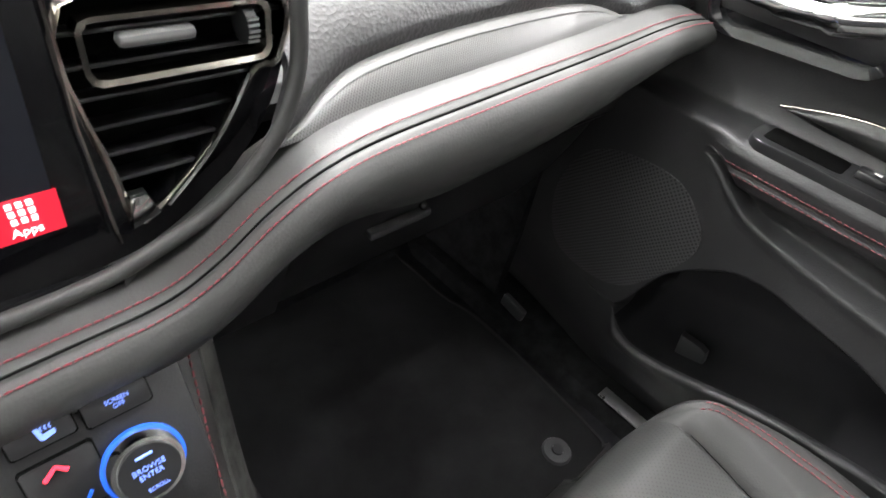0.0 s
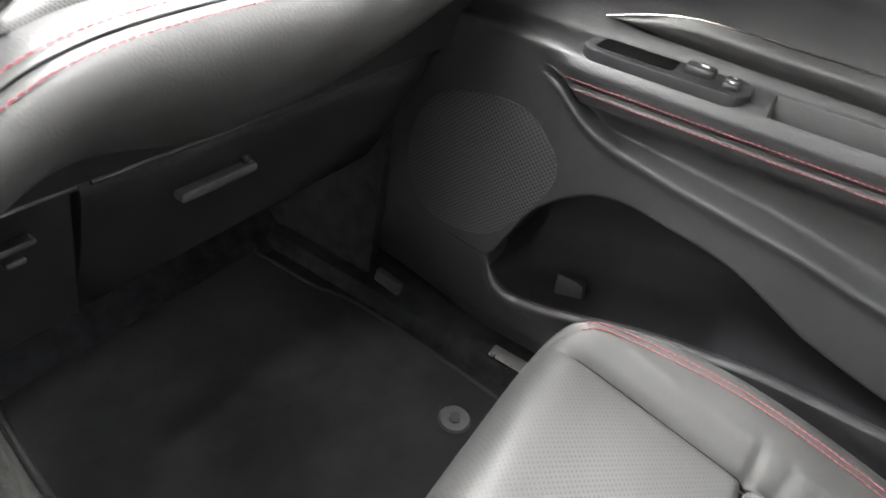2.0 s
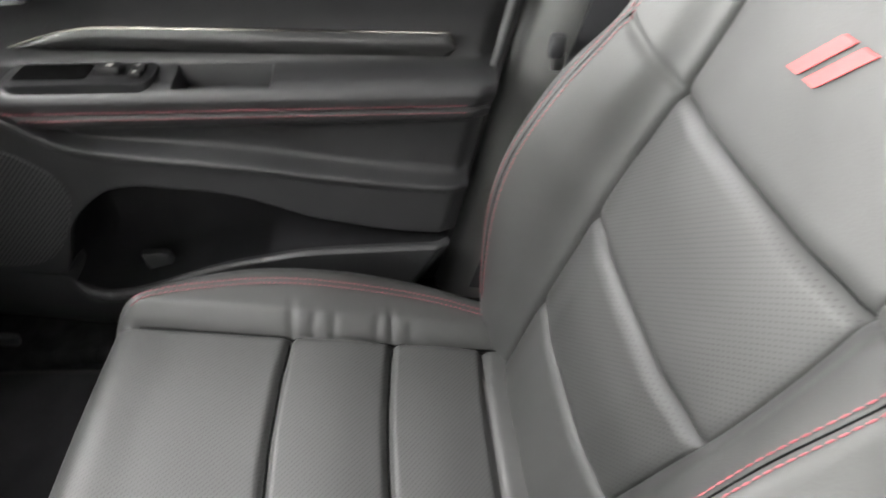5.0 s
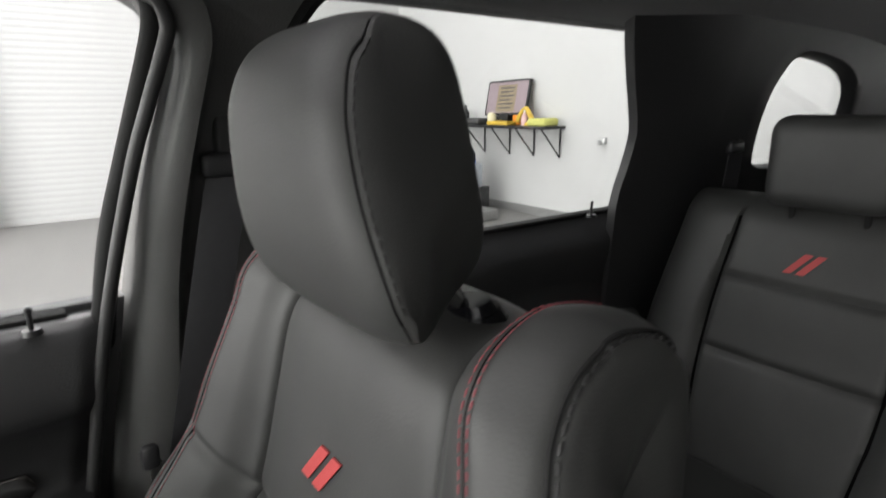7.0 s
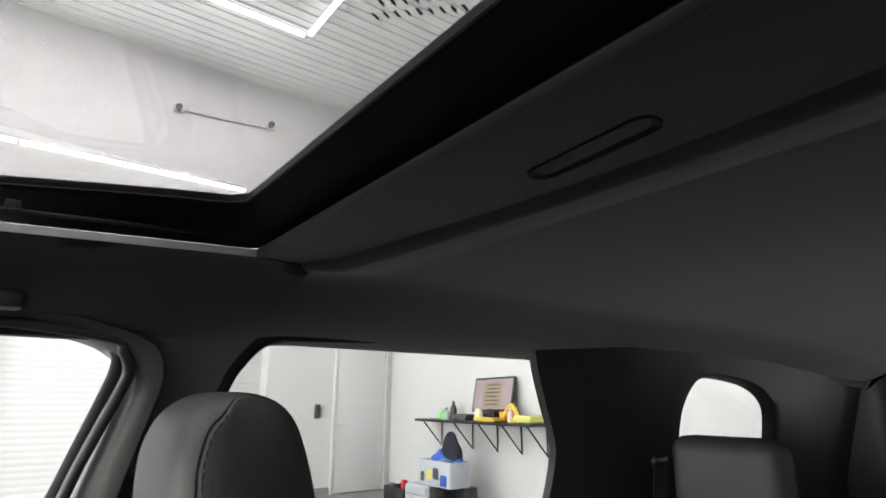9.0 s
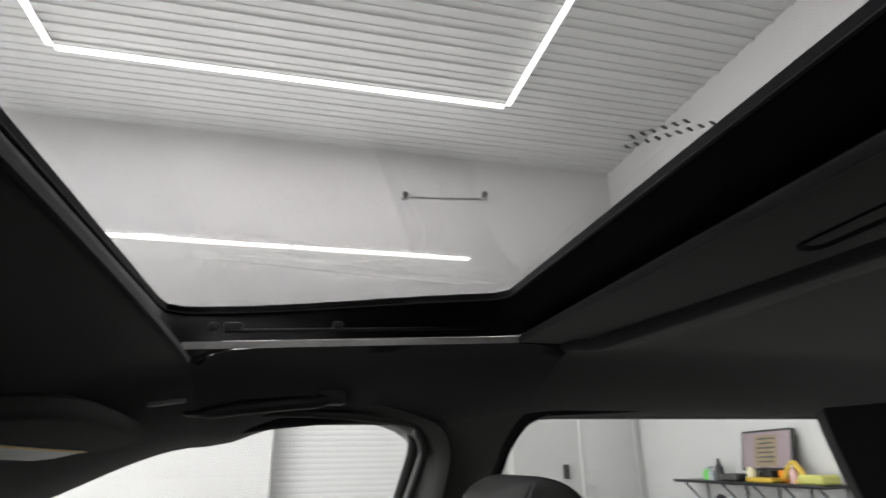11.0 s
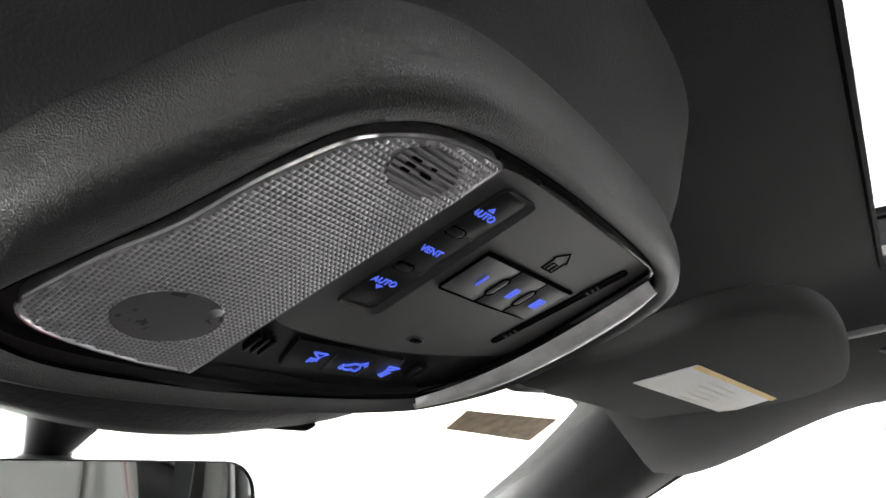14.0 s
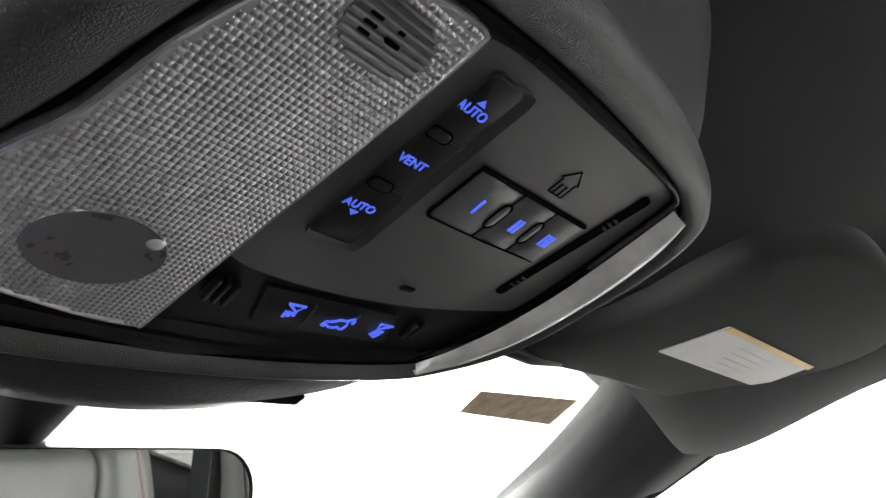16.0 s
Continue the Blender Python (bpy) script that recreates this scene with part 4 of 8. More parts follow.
    for loop, s in ((loops[0], -1), (loops[-1], 1)):
        mid = sum((v.co for v in loop), Vector()) / 96
        last = loop
        for f, d in ((0.93, 0.0005), (0.82, 0.0012), (0.68, 0.0019), (0.52, 0.0024), (0.34, 0.0027), (0.16, 0.0028)):
            nxt = []
            for v in loop:
                y, z = mid.y + (v.co.y - mid.y) * f, mid.z + (v.co.z - mid.z) * f
                nxt.append(bm.verts.new((XS - 0.002 + s * (0.1052 * taper(y, z) + d), y, z)))
            for k in range(96):
                bm.faces.new((last[k], last[(k + 1) % 96], nxt[(k + 1) % 96], nxt[k]))
            last = nxt
        bm.faces.new(last)
    head = part("head_restraint", bm, LEATHER, root, "black leather head restraint with stitched side panels")
    for s in (-1, 1):
        pts = [shell(k % 96, 0.1046, 0.0185, s) for k in range(-4, 60) if k < 2 or prof[k].x > -0.172]
        stitch_line("stitching", pts, head, BLACKTHREAD, 0.008, 0.0011)
        bm = bmesh.new()
        tube(bm, [shell(k % 96, 0.1013, 0.0150, s) for k in range(-6, 60) if k < 2 or prof[k].x > -0.176], 0.0008, 6)
        part("seam", bm, RUBBER, head, "dark seam")
        bm = bmesh.new()
        tube(bm, [(XS + s * 0.058, -0.282, 1.27), (XS + s * 0.058, -0.270, 1.305), (XS + s * 0.058, -0.238, 1.345)], 0.0062, 12)
        part("post", bm, CHROME, root, "chrome head restraint post")
        for k in range(2):
            bm = bmesh.new()
            bmesh.ops.create_cone(bm, cap_ends=True, segments=28, radius1=0.027 - 0.007 * k, radius2=0.022 - 0.007 * k, depth=0.008, matrix=pose(XS + s * 0.058, -0.276, 1.300 + 0.007 * k, -8, 0, 0))
            part("post_collar", bm, PIANO, root, "black plastic collar")
    return root


front_seat()


# ---- front door ----
RIDGE = ((-0.1, 0.835), (0.0, 0.842), (0.187, 0.866), (0.257, 0.878), (0.342, 0.890), (0.445, 0.906), (0.511, 0.921), (0.547, 0.943), (0.565, 0.957), (0.60, 0.964), (0.64, 0.966))
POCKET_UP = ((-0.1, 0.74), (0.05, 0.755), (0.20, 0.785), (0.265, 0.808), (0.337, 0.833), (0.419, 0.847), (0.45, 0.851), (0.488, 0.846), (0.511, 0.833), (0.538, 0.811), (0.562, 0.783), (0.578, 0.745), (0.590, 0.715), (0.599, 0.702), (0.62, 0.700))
POCKET_LOW = ((-0.1, 0.735), (0.2, 0.733), (0.32, 0.720), (0.385, 0.705), (0.417, 0.694), (0.46, 0.679), (0.50, 0.667), (0.53, 0.661), (0.558, 0.661), (0.578, 0.670), (0.590, 0.684), (0.599, 0.696), (0.62, 0.697))


def door_columns(y):
    """The door card's section at y: x and z from the window ledge down."""
    zr = lerp_table(RIDGE, y)
    up, low = lerp_table(POCKET_UP, y), lerp_table(POCKET_LOW, y)
    a = smooth01(0.590, 0.560, y)
    wall = 0.704 + 0.030 * smooth01(0.60, 0.85, y)
    out = [(0.778, 1.212), (0.766, 1.2105), (0.756, 1.203), (0.749, 1.190), (0.744, 1.165), (0.739, 1.135), (0.7375, 1.116), (0.741, 1.104), (0.752, 1.088), (0.762, 1.060), (0.764, 1.036), (0.763, 1.022)]
    out += [(0.758, 1.006), (0.740, 1.0005), (max(wall + 0.010, 0.712), 0.999)]
    # arm rest nose, then the recess that ends in front against the plain wall
    arm = [(0.7005, 0.994), (0.6950, 0.984), (0.6975, 0.970), (0.7025, 0.9655), (0.6985, 0.961), (0.703, 0.948), (0.718, 0.938), (0.726, 0.926)]
    n = len(arm)
    for k, (x, z) in enumerate(arm):
        zz = max(z, zr + 0.0016 * (n - k) + 0.006)
        out.append((wall + (x - wall) * a, zz))
    zt = max(0.004, min(0.014, (0.926 - zr) * 0.4))
    out += [(wall + 0.023 * a, zr + zt), (wall - 0.003 * a, zr + 0.002), (wall - 0.006 * a, zr - 0.004), (wall - 0.003 * a, zr - 0.014)]
    # lower wall, with the pocket let into it
    deep = smooth01(0.602, 0.574, y)
    foot = wall - 0.010 * smooth01(0.70, 0.56, y)
    gap = up - low
    span = zr - 0.014 - (up + 0.016)
    out += [(wall - 0.001 * a, zr - 0.014 - span * 0.5), (wall, up + 0.016), (wall + 0.001 * deep, up + 0.004), (wall + 0.012 * deep, up), (wall + 0.060 * deep, up + 0.002 * deep), (wall + 0.135 * deep, up - 0.20 * gap), (wall + 0.138 * deep, low + 0.25 * gap), (wall + 0.085 * deep, low - 0.002 * deep), (foot + 0.020 * deep, low - 0.006 * deep), (foot + 0.001 * deep, low - 0.002 * deep), (foot - 0.006 * deep, low - 0.006), (foot - 0.006 * deep, low - 0.016), (foot + 0.004, 0.63), (foot + 0.014, 0.59), (foot + 0.03, 0.55)]
    return out


@functools.lru_cache(maxsize=None)
def door_section(y):
    c = door_columns(y)
    out = []
    for i in range(len(c) - 1):
        p, q = c[i], c[i + 1]
        o, s = c[max(i - 1, 0)], c[min(i + 2, len(c) - 1)]
        for k in range(5):
            t = k / 5
            h1, h2, h3, h4 = 2 * t ** 3 - 3 * t * t + 1, t ** 3 - 2 * t * t + t, -2 * t ** 3 + 3 * t * t, t ** 3 - t * t
            out.append(tuple(h1 * p[n] + h2 * 0.35 * (q[n] - o[n]) + h3 * q[n] + h4 * 0.35 * (s[n] - p[n]) for n in (0, 1)))
    out.append(c[-1])
    return out


def door_x(y, z):
    sec = door_section(round(y, 4))
    for (xa, za), (xb, zb) in zip(sec, sec[1:]):
        if (za - z) * (zb - z) <= 0 and za != zb:
            return xa + (xb - xa) * (za - z) / (za - zb)
    return sec[-1][0]


def door_rear(z):
    return lerp_table(((0.55, 0.11), (0.645, 0.063), (0.74, 0.015), (0.975, -0.032), (1.19, -0.08), (1.25, -0.085)), z)


def front_door():
    root = thing("door_front", "black car door with padded arm rest, red stitching and map pocket", "car door", (0.80, 0.4, 0.55))
    bm = bmesh.new()
    ny = 210
    stations = [-0.085 + 1.015 * k / ny for k in range(ny + 1)]
    secs = [door_section(round(y, 4)) for y in stations]
    m = len(secs[0])
    CUP = (0.245, 0.360, 61, 73)
    g = []
    for y, sec in zip(stations, secs):
        row = []
        for x, z in sec:
            k = (y + 0.085) / 1.015
            r = door_rear(z)
            yy = y if y > 0.30 else r + (0.30 - r) * (y + 0.085) / 0.385
            row.append(bm.verts.new((x + 0.010 * smooth01(0.03, 0.0, k), yy, z)))
        g.append(row)
    hole = []
    pocket_faces = bmesh.new()
    for i in range(ny):
        for j in range(m - 1):
            y = g[i][j].co.y
            # pocket faces are split off for a darker colour that carries the recess's shade
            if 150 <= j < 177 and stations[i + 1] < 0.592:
                pocket_faces.faces.new([pocket_faces.verts.new(v.co) for v in (g[i][j], g[i + 1][j], g[i + 1][j + 1], g[i][j + 1])])
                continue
            if CUP[0] < y < CUP[1] and CUP[2] <= j < CUP[3]:
                hole += [g[i][j], g[i + 1][j], g[i][j + 1], g[i + 1][j + 1]]
                continue
            bm.faces.new((g[i][j], g[i + 1][j], g[i + 1][j + 1], g[i][j + 1]))
    back = [[bm.verts.new((0.86 if z < 1.15 else 0.80, row[0].co.y if q else row[-1].co.y, z)) for q, z in ((1, 1.21), (0, 0.55))] for row in g]
    for i in range(ny):
        bm.faces.new((g[i][0], g[i + 1][0], back[i + 1][0], back[i][0]))
        bm.faces.new((g[i + 1][m - 1], g[i][m - 1], back[i][1], back[i + 1][1]))
    bm.faces.new([v for v in g[0]] + [back[0][1], back[0][0]])
    bm.faces.new([v for v in g[ny]][::-1] + [back[ny][0], back[ny][1]])
    # small tray in the arm rest
    rim = [e for e in bm.edges if e.is_boundary and e.verts[0] in set(hole) and e.verts[1] in set(hole)]
    for depth, shrink in ((0.003, 0.97), (0.026, 0.93)):
        r = bmesh.ops.extrude_edge_only(bm, edges=rim)
        vs = [v for v in r["geom"] if isinstance(v, bmesh.types.BMVert)]
        rim = [e for e in r["geom"] if isinstance(e, bmesh.types.BMEdge)]
        c = sum((v.co for v in vs), Vector()) / len(vs)
        for v in vs:
            v.co = Vector((c.x + (v.co.x - c.x) * shrink, c.y + (v.co.y - c.y) * shrink, v.co.z - depth))
    bmesh.ops.contextual_create(bm, geom=rim)
    panel = part("door_panel", bm, SOFT, root, "black grained door panel")
    bmesh.ops.remove_doubles(pocket_faces, verts=pocket_faces.verts, dist=0.00005)
    part("pocket_shade_tone", pocket_faces, POCKET_SHADE, root, "matt black map pocket inside, shade put into its colour")
    # belt seal and glass
    bm = bmesh.new()
    rbox(bm, (0.792, 0.44, 1.213), (0.026, 0.97, 0.010), 0.004)
    part("belt_seal", bm, RUBBER, root, "black rubber window seal")
    bm = bmesh.new()
    edge = [(-0.07, 1.20), (-0.10, 1.32), (-0.155, 1.53), (-0.12, 1.585), (0.08, 1.565), (0.22, 1.54), (0.35, 1.49), (0.47, 1.42), (0.62, 1.33), (0.85, 1.20)]
    a = [bm.verts.new((tumble(z) + 0.02, y, z)) for y, z in edge]
    b = [bm.verts.new((tumble(z) + 0.024, y, z)) for y, z in edge]
    bm.faces.new(a)
    bm.faces.new(b[::-1])
    for i in range(len(edge)):
        j = (i + 1) % len(edge)
        bm.faces.new((a[j], a[i], b[i], b[j]))
    gl = part("window_glass", bm, GLASS, root, "clear side window glass", smooth=False)
    gl.visible_shadow = False
    # window frame: up the rear edge, round the corner and forward along the roof
    bm = bmesh.new()
    edge = [(-0.075, 1.17), (-0.097, 1.30), (-0.124, 1.40), (-0.150, 1.49), (-0.160, 1.532), (-0.157, 1.558), (-0.135, 1.578), (-0.04, 1.582), (0.08, 1.572), (0.21, 1.549), (0.34, 1.501), (0.47, 1.431), (0.62, 1.341), (0.87, 1.20)]
    tube(bm, spline([(tumble(z) + 0.014, y, z) for y, z in edge], 6), 0.0135, 10)
    part("window_frame", bm, RUBBER, root, "black window frame")
    # lock pin
    bm = bmesh.new()
    bmesh.ops.create_cone(bm, cap_ends=True, segments=20, radius1=0.011, radius2=0.009, depth=0.006, matrix=pose(0.752, -0.010, 1.211))
    bmesh.ops.create_cone(bm, cap_ends=True, segments=14, radius1=0.0028, radius2=0.0028, depth=0.024, matrix=pose(0.752, -0.010, 1.224))
    bmesh.ops.create_uvsphere(bm, u_segments=12, v_segments=8, radius=0.0042, matrix=pose(0.752, -0.010, 1.236))
    part("lock_pin", bm, SMOOTH, root, "small black lock pin")
    # decorative strip
    bm = bmesh.new()

    def strip(u, v):
        y = 0.014 + 0.541 * u
        taper = min(math.sqrt(max(0.0, 1 - smooth01(0.72, 1.0, u) ** 2)), math.sqrt(max(0.02, 1 - max(0.0, 1 - u / 0.018) ** 2)))
        zc = 1.020 + 0.014 * u - 0.006 * smooth01(0.8, 1.0, u)
        z = zc + (v - 0.35) * 0.030 * taper
        return Vector((door_x(y, z) - 0.005 - 0.006 * math.sin(math.pi * v), y, z))
    slab(bm, strip, 60, 10, 0.012, (1, 0, 0))
    trim = part("decor_strip", bm, PIANO_CARBON, root, "dark woven decor strip")
    bm = bmesh.new()
    tube(bm, [strip(k / 60, 1.0) + Vector((-0.001, 0, 0.0)) for k in range(61)], 0.0008, 6)
    part("bright_edge", bm, DARKCHROME, trim, "thin satin metal edge")
    # stitching under the arm rest nose
    for dz in (0.0055, -0.0055):
        pts = [(door_x(y, 0.966 + dz) - 0.0012, y, 0.966 + dz) for y in [0.562 - 0.56 * k / 50 for k in range(51)]]
        stitch_line("stitching", pts, panel, SEATRED, 0.0065, 0.0008)
    # switch plate
    top = basis((0.732, 0.472, 1.0), (0, -1, 0), (1, 0.0, 0))
    bm = bmesh.new()
    plate(bm, rounded(0.172, 0.062, 0.018), top @ pose(0, 0, 0.006), 0.012, 0.002)
    sw = part("switch_plate", bm, SMOOTH, root, "satin black switch plate")
    # no hollow: a near-black plate stands in for the shaded cup
    bm = bmesh.new()
    plate(bm, rounded(0.084, 0.040, 0.006), top @ pose(-0.032, 0.003, 0.0066), 0.003, 0)
    part("pull_cup_shade", bm, DARKGAP, sw, "flat dark plate for the pull cup's shade")
    box("window_switch", top @ Vector((0.033, 0.002, 0.010)), (0.020, 0.030, 0.010), SMOOTH, sw, 0.003)
    for k in (-1, 1):
        box("lock_button", top @ Vector((0.066, 0.009 * k, 0.008)), (0.014, 0.015, 0.006), SMOOTH, sw, 0.002)
        box("lock_mark", top @ Vector((0.066, 0.009 * k, 0.0113)), (0.0028, 0.0038, 0.0006), LABEL, sw, 0)
    box("window_mark", top @ Vector((0.036, 0.002, 0.0153)), (0.0045, 0.007, 0.0006), LABEL, sw, 0)
    # speaker grille
    bm = bmesh.new()
    out = [(0.715, 0.895), (0.668, 0.914), (0.611, 0.920), (0.576, 0.906), (0.547, 0.876), (0.541, 0.843), (0.555, 0.806), (0.580, 0.762), (0.607, 0.731), (0.658, 0.712), (0.725, 0.713), (0.757, 0.752), (0.765, 0.805), (0.748, 0.86)]
    out = resample([(p.x, p.y) for p in spline([(y, z, 0) for y, z in out], 4, True)], 64)
    cy, cz = 0.665, 0.805

    def disc(u, v):
        p = out[int(round(u * 64)) % 64]
        y, z = cy + (p.x - cy) * v, cz + (p.y - cz) * v
        return Vector((door_x(y, z) - 0.003 * (1 - v ** 8) - 0.002, y, z))
    slab(bm, disc, 64, 14, 0.006, (1, 0, 0))
    part("speaker_grille", bm, GRILLE, root, "fine mesh speaker grille")
    # inner handle in its bezel
    hb = basis((0.733, 0.575, 1.135), (0, -1, 0.06), (0, 0.06, 1))
    bm = bmesh.new()
    ring_plate(bm, resample2(rounded(0.195, 0.105, 0.030), 48), resample2(rounded(0.172, 0.084, 0.022), 48), hb, 0.02, 0.003)
    part("handle_bezel", bm, PIANO, root, "gloss black handle bezel")
    bm = bmesh.new()
    plate(bm, rounded(0.178, 0.090, 0.024), hb @ pose(0, 0, -0.010), 0.004, 0)
    part("handle_cup", bm, PIANO, root, "black handle cup")
    bm = bmesh.new()
    pts = spline([hb @ Vector(p) for p in ((-0.07, -0.004, 0.006), (-0.02, -0.006, 0.014), (0.03, -0.004, 0.016), (0.07, 0.004, 0.008))], 6)
    tube(bm, pts, [0.007] * 6 + [0.010] * 6 + [0.013] * (len(pts) - 12), 12, flat=1.3)
    part("door_handle", bm, CHROME, root, "chrome pull handle")
    # small tag in the map pocket
    bm = bmesh.new()
    plate(bm, [(-0.500, 0.640), (-0.458, 0.655), (-0.466, 0.691), (-0.476, 0.695), (-0.507, 0.694), (-0.503, 0.670)], basis((0.740, 0, 0), (0, -1, 0), (0, 0, 1)), 0.012, 0.003)
    part("pocket_hook", bm, HARD, root, "small moulded divider tab")


PIANO_CARBON = grain(shader("dark_decor", (0.02, 0.02, 0.02), 0.22), 900, 0.3, 0.0003)
# darker than the door panel: the pocket's shade is in the colour
POCKET_SHADE = vary(shader("pocket_shade_tone", (0.008, 0.008, 0.009), 0.75, 0, 0.25), (0.008, 0.008, 0.009), 0.2, 20)
GRILLE = dotted(shader("speaker_mesh", (0.065, 0.065, 0.066), 0.40), (0.065, 0.065, 0.066), (0.002, 0.002, 0.002), 0.0066, "yz", 0.30, 0.9)
front_door()


# ---- dashboard ----
SEAM = ((0.0, 1.0), (0.077, 1.004), (0.128, 1.008), (0.16, 1.022), (0.195, 1.046), (0.232, 1.063), (0.281, 1.073), (0.374, 1.080), (0.52, 1.089), (0.658, 1.098), (0.745, 1.090))
PROFILE = ((0.712, -0.006), (0.700, 0.000), (0.684, 0.0015), (0.668, 0.0), (0.655, -0.0035), (0.6435, -0.011), (0.637, -0.026), (0.638, -0.045), (0.648, -0.068), (0.668, -0.092), (0.695, -0.112), (0.730, -0.130), (0.745, -0.140))


def bolster_at(x, k):
    f = k * (len(PROFILE) - 1)
    i = min(int(f), len(PROFILE) - 2)
    t = f - i
    a, b = PROFILE[max(i - 1, 0)], PROFILE[i]
    c, d = PROFILE[i + 1], PROFILE[min(i + 2, len(PROFILE) - 1)]
    q = [0.5 * (2 * b[n] + (c[n] - a[n]) * t + (2 * a[n] - 5 * b[n] + 4 * c[n] - d[n]) * t * t + (3 * b[n] - a[n] - 3 * c[n] + d[n]) * t ** 3) for n in (0, 1)]
    y, dz = q
    s = (0.66 + 0.34 * smooth01(0.20, 0.36, x)) * (1 - 0.5 * smooth01(0.42, 0.75, x))
    dent = 0.0016 * groove((k - 4.0 / 12) * 12, 0.09)
    end = smooth01(0.70, 0.75, x)
    y += 0.03 * end * end
    return Vector((x, y + dent, lerp_table(SEAM, x) + (dz * s if dz < 0 else dz) - dent - 0.02 * end * end))


def dashboard():
    root = thing("dashboard", "black dashboard with red stitched leather bolster and silver woven insert", "dashboard", (0.25, 0.8, 0.75))
    bm = bmesh.new()
    g = surface(bm, lambda u, v: bolster_at(-0.06 + 0.815 * u, v), 150, 96)
    bm.faces.new([g[0][j] for j in range(96, -1, -1)])
    bm.faces.new([g[150][j] for j in range(97)])
    bol = part("bolster", bm, LEATHER, root, "stitched black leather bolster")
    for k, side in ((3.35, -1), (4.6, 1)):
        pts = [bolster_at(-0.05 + 0.79 * i / 120, k / 12) + Vector((0, -0.0006, 0.0008)) for i in range(121)]
        stitch_line("stitching", pts, bol, RED, 0.0052, 0.00065, 0.82)
    bm = bmesh.new()
    tube(bm, [bolster_at(-0.05 + 0.79 * i / 120, 4.0 / 12) + Vector((0, 0.0004, 0)) for i in range(121)], 0.0012, 5)
    part("seam", bm, DARKGAP, bol, "dark seam")

    # insert behind the bolster: a woven lower face and a plain satin flange above
    LOWI = ((0.214, 1.064), (0.246, 1.066), (0.313, 1.072), (0.40, 1.078), (0.51, 1.083), (0.612, 1.089))
    UPI = ((0.214, 1.0655), (0.230, 1.0695), (0.243, 1.0745), (0.258, 1.0825), (0.285, 1.0925), (0.325, 1.099), (0.38, 1.104), (0.445, 1.107), (0.52, 1.108), (0.56, 1.1055), (0.595, 1.097), (0.612, 1.0905))

    def ins(x, v):
        a, b = lerp_table(LOWI, x), lerp_table(UPI, x)
        k = (b - a) / 0.026
        return Vector((x, 0.684 + 0.026 * k * v ** 1.3, a + (b - a) * (v + 0.12 * math.sin(math.pi * v))))
    for name, va, vb, mat, lab in (("insert", 0.0, 0.80, WOVEN, "silver woven-pattern decor insert"), ("insert_flange", 0.80, 1.0, SATIN, "plain satin silver flange")):
        bm = bmesh.new()
        slab(bm, lambda u, v: ins(0.214 + 0.398 * u, va + (vb - va) * v) - Vector((0, 0.0015 * (va > 0), 0)), 90, 12, 0.008, (0, 1, 0))
        part(name, bm, mat, root, lab)

    # upper pad
    def pad(u, v):
        xl = 0.216 + 0.024 * smooth01(0, 0.2, v)
        x = xl + (0.77 - xl) * u
        q = min(max(x, 0.214), 0.612)
        p = ins(q, 1.0) + Vector((0, 0.001, -0.001))
        if x > 0.612:
            p = p.lerp(Vector((x, 0.688, lerp_table(SEAM, x))), smooth01(0.612, 0.66, x))
        lip = 0.005 * smooth01(0, 0.05, v)
        return Vector((x, p.y + 0.0015 - lip * 0.4 + (0.89 - p.y) * v ** 1.45, p.z + lip + (1.180 - p.z) * v ** 0.78))
    bm = bmesh.new()
    slab(bm, pad, 90, 60, 0.01, (0, 0.7, -0.7))
    part("upper_pad", bm, PADGRAIN, root, "grained black upper pad")
    bm = bmesh.new()
    slab(bm, lambda u, v: Vector((-0.76 + 1.53 * u, 0.89 + 0.30 * v, 1.185 - 0.02 * v - 0.02 * (2 * u - 1) ** 4)), 20, 8, 0.02, (0, 0, -1))
    part("top_pad", bm, SOFT, root, "grained black dashboard top")
    # strip that closes the gap under the bolster, then the face with the glovebox lid
    bm = bmesh.new()
    slab(bm, lambda u, v: Vector((0.15 + 0.585 * u, 0.704 + 0.0175 * v, 1.030 - 0.079 * v)), 20, 6, 0.012, (0, 1, 0))
    part("fascia_strip", bm, HARD, root, "black plastic strip under the bolster")
    bm = bmesh.new()
    slab(bm, lambda u, v: Vector((0.15 + 0.61 * u, 0.742 + 0.045 * v + 0.03 * v * v, 0.952 - 0.10 * v)), 12, 12, 0.02, (0, 1, 0))
    part("lower_fascia", bm, HARD, root, "black plastic lower fascia")
    bm = bmesh.new()

    def lid(u, v):
        x = 0.268 + 0.43 * u
        r = 0.006 * (groove(u, 0.015) + groove(1 - u, 0.015) + groove(v, 0.05))
        return Vector((x, 0.726 + 0.055 * v + 0.03 * v * v + r, 0.948 - 0.176 * v))
    slab(bm, lid, 40, 30, 0.02, (0, 1, 0))
    lidp = part("glovebox_lid", bm, HARD, root, "black glovebox lid")
    bm = bmesh.new()
    tube(bm, [(0.270 + 0.428 * k / 20, 0.7235, 0.9485) for k in range(21)], 0.0028, 8)
    part("lid_lip", bm, SMOOTH, lidp, "rounded upper lip")
    bm = bmesh.new()
    rbox(bm, (0.381, 0.740, 0.8955), (0.080, 0.014, 0.010), 0.003)
    part("glovebox_handle", bm, HANDLE, lidp, "satin black pull handle")
    bm = bmesh.new()
    bmesh.ops.create_uvsphere(bm, u_segments=12, v_segments=8, radius=0.005, matrix=pose(0.411, 0.738, 0.9055))
    part("glovebox_lock", bm, SMOOTH, lidp, "small lock")
    bm = bmesh.new()
